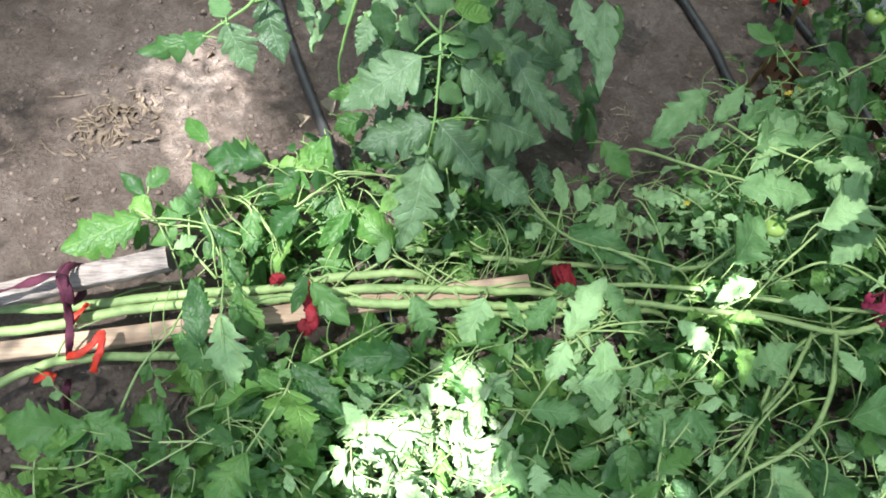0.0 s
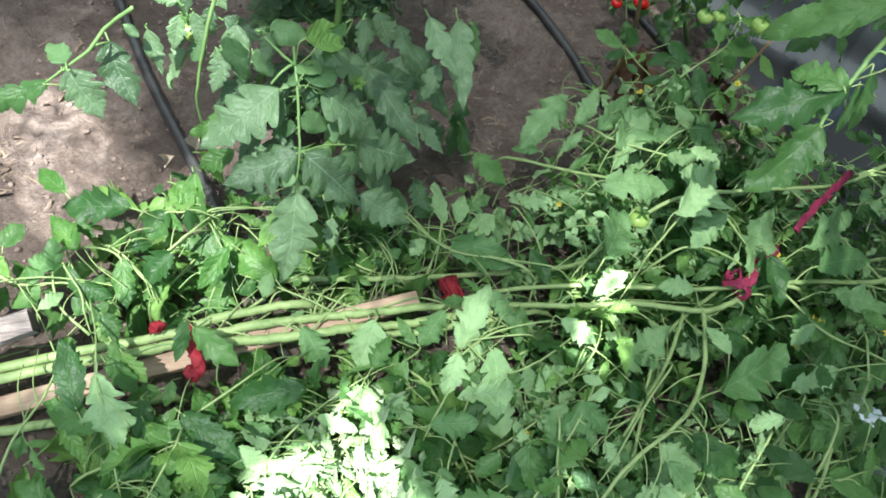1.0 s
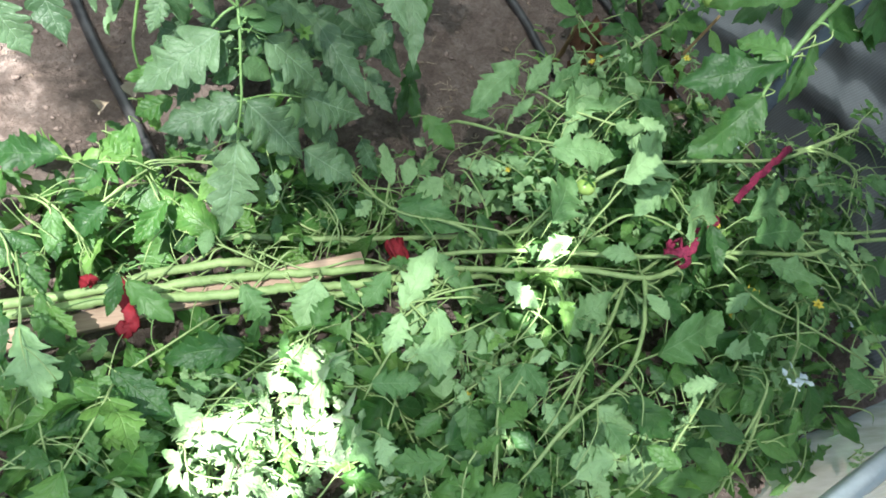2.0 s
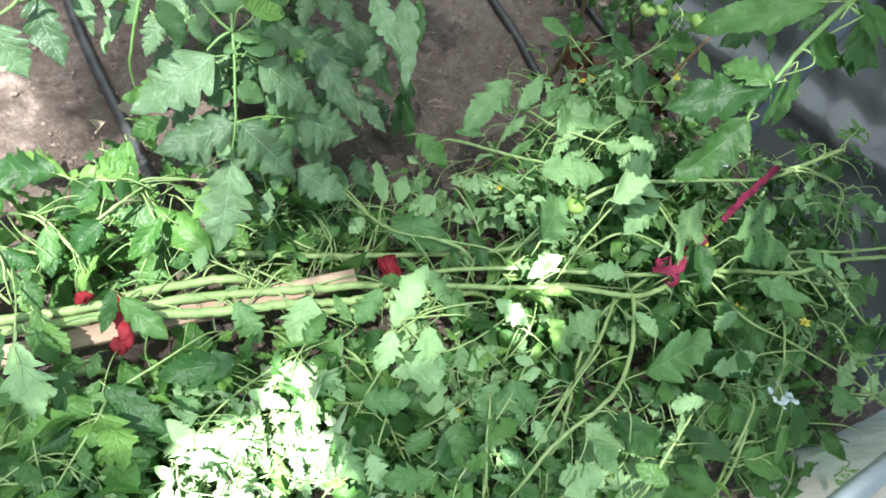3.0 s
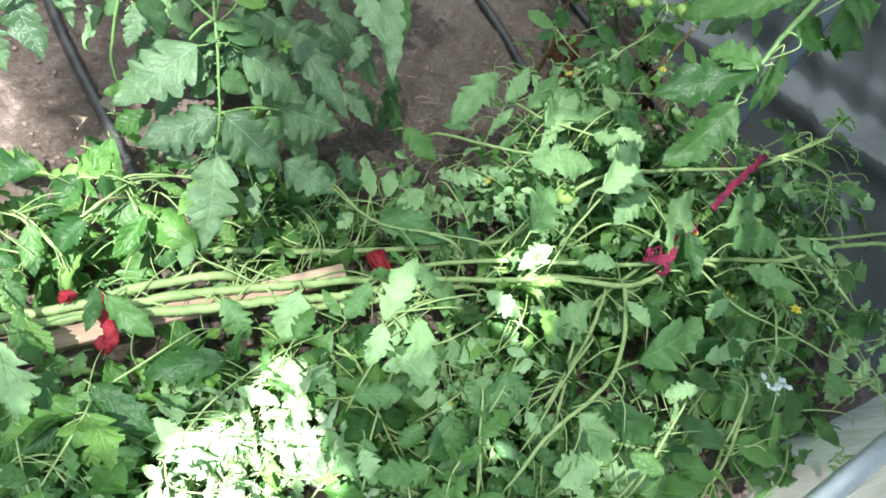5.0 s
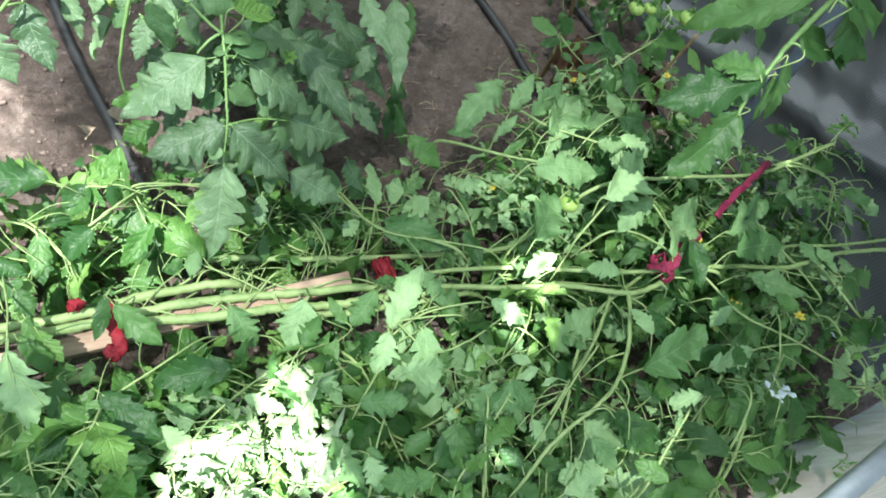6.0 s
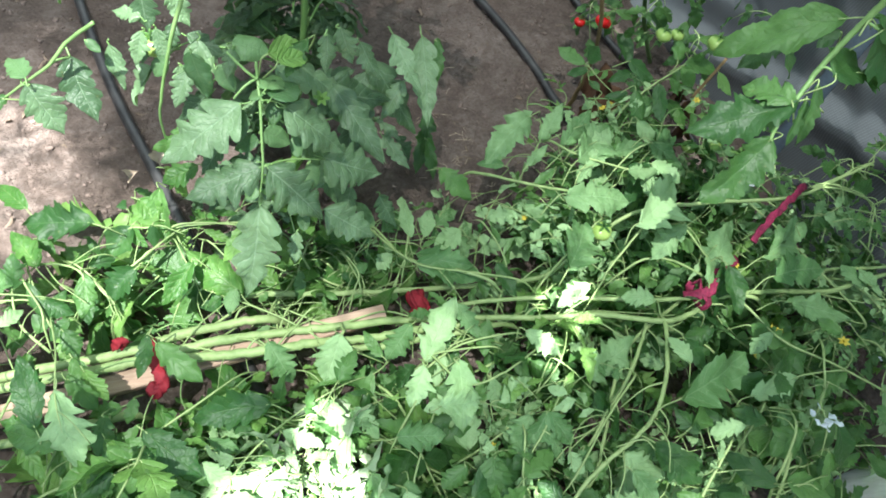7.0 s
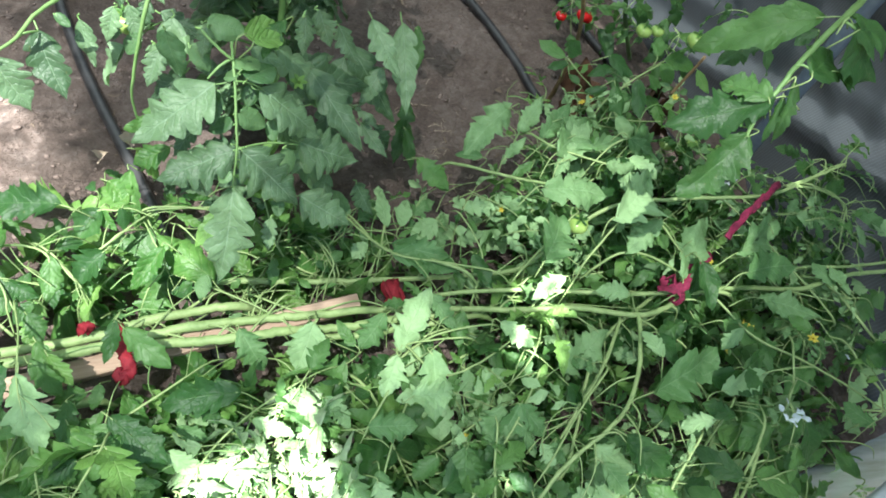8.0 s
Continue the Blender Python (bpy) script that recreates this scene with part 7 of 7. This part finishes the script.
# ---- litter on the soil ----
def litter(name, label, mat, n, place, size, kind, seed):
    r = random.Random(seed)
    bm = bmesh.new()
    for _ in range(n):
        x, y = place(r)
        s = size(r)
        a = r.uniform(0, 6.28)
        z = 0.016 * noise.fractal(Vector((x * 3, y * 3, 0)), 0.7, 2.0, 3) + 0.010 * noise.fractal(Vector((x * 16, y * 16, 4)), 0.6, 2.0, 4)
        c = Vector((x, y, z))
        if kind == "clod":
            ring = [[bm.verts.new(c + Vector((math.cos(a + k * 1.047 + j * .5) * w, math.sin(a + k * 1.047 + j * .5) * w, h)) * s * r.uniform(.55, 1.4)) for k in range(6)] for j, (w, h) in enumerate(((0.9, -0.3), (0.95, 0.25), (0.5, 0.5)))]
            for p, q in zip(ring, ring[1:]):
                for k in range(6):
                    bm.faces.new((p[k], p[(k + 1) % 6], q[(k + 1) % 6], q[k]))
            bm.faces.new(ring[-1])
        elif kind == "straw":
            d = Vector((math.cos(a), math.sin(a), 0))
            e = Vector((-d.y, d.x, 0)) * s * r.uniform(-.35, .35)
            tube(bm, glide([c + Vector((0, 0, .003)), c + d * s * .5 + e + Vector((0, 0, r.uniform(.003, .012))), c + d * s + Vector((0, 0, .003))], 4), s * 0.012 + 0.0006, 0.0005, 5)
        else:
            d = Vector((math.cos(a), math.sin(a), r.uniform(-.1, .25)))
            blade(bm, c + Vector((0, 0, 0.004)), c + Vector((0, 0, 0.006)) + d * s, r.uniform(.2, .5), Vector((r.uniform(-.6, .6), r.uniform(-.6, .6), 1)), r.randrange(9999), teeth=3, fine=3, cols=2, droop=r.uniform(-.5, .7), fold=r.choice((-1, 1)) * r.uniform(.4, 1.8))
    return tagged(part(name, bm, mat), label, "litter", kind="stuff")


def open_soil(r):
    return r.uniform(-1.25, 1.1), r.uniform(0.55, 1.9)


litter("soil_crumbs", "crumbs and small clods of dry soil", CLOD, 11000, open_soil, lambda r: 0.0008 + 0.007 * r.random() ** 8, "clod", 1)
litter("soil_crumbs", "crumbs of soil under the fallen plants", CLOD, 2000, lambda r: (r.uniform(-0.8, 1.2), r.uniform(0.05, 0.6)), lambda r: 0.002 + 0.007 * r.random() ** 3, "clod", 2)
litter("straw_bits", "dry straw and stalk bits on the soil", STRAW, 170, open_soil, lambda r: 0.008 + 0.04 * r.random() ** 3, "straw", 3)
litter("straw_bits", "pale straw lying between the plants", PALE_STRAW, 60, lambda r: (0.42 + r.gauss(0, .09), 1.02 + r.gauss(0, .14)), lambda r: 0.012 + 0.035 * r.random() ** 2, "straw", 9)
litter("dry_leaves", "small shrivelled brown leaves on the soil", DRY_LEAF, 260, open_soil, lambda r: 0.006 + 0.022 * r.random() ** 2, "leaf", 4)
litter("withered_leaves", "heap of withered tomato leaves on the soil", DRY_LEAF, 90, lambda r: (-0.64 + r.gauss(0, .05), 0.99 + r.gauss(0, .035)), lambda r: 0.012 + 0.02 * r.random(), "leaf", 5)
litter("withered_stalks", "withered tomato stalks on the soil", STRAW, 36, lambda r: (-0.65 + r.gauss(0, .06), 0.995 + r.gauss(0, .04)), lambda r: 0.02 + 0.035 * r.random(), "straw", 6)


def dead_leaves(plant, x, y, z, n, mat, seed, spread=0.03, size=1.0):
    """Shrivelled leaves hanging on a plant."""
    r = random.Random(seed)
    for _ in range(n):
        bm = bmesh.new()
        b = Vector((x + r.gauss(0, spread), y + r.gauss(0, spread), z + r.gauss(0, spread)))
        d = Vector((r.gauss(0, .3), r.gauss(0, .3), -1)) * r.uniform(.03, .07) * size
        blade(bm, b - plant.location, b + d * 1.4 - plant.location, r.uniform(.4, .8), Vector((r.gauss(0, 1), -1, .3)), r.randrange(9999), teeth=3, fine=2, cols=2, fold=r.uniform(.5, 1.2))
        part("dead_leaf", bm, mat, plant, "shrivelled brown hanging leaf")


dead_leaves(back_plant, 0.81, 1.12, 0.13, 7, DRY_BROWN, 1)
dead_leaves(back_plant, 0.95, 1.02, 0.14, 4, DRY_BROWN, 2)
dead_leaves(standing, -0.14, 0.80, 0.32, 8, PALE_STRAW, 3, 0.035, 0.45)
for at, turn in (((1.184, 0.445, 0.045), 0.5), ((1.202, 0.366, 0.045), 1.2), ((1.16, 0.84, 0.03), 0.2)):
    bm = bmesh.new()
    blade(bm, Vector((0, 0, 0)), Vector((0.05, 0.01, 0.012)), 0.35, Vector((0, -0.4, 1)), 3, teeth=3, fine=3, cols=2, fold=0.6)
    ob = tagged(part("film_scrap", bm, PAPER), "torn scrap of white film on the soil", "film scrap", "film scraps by the side film")
    ob.location, ob.rotation_euler = (at[0], at[1], 0.012), (0, 0, -turn)
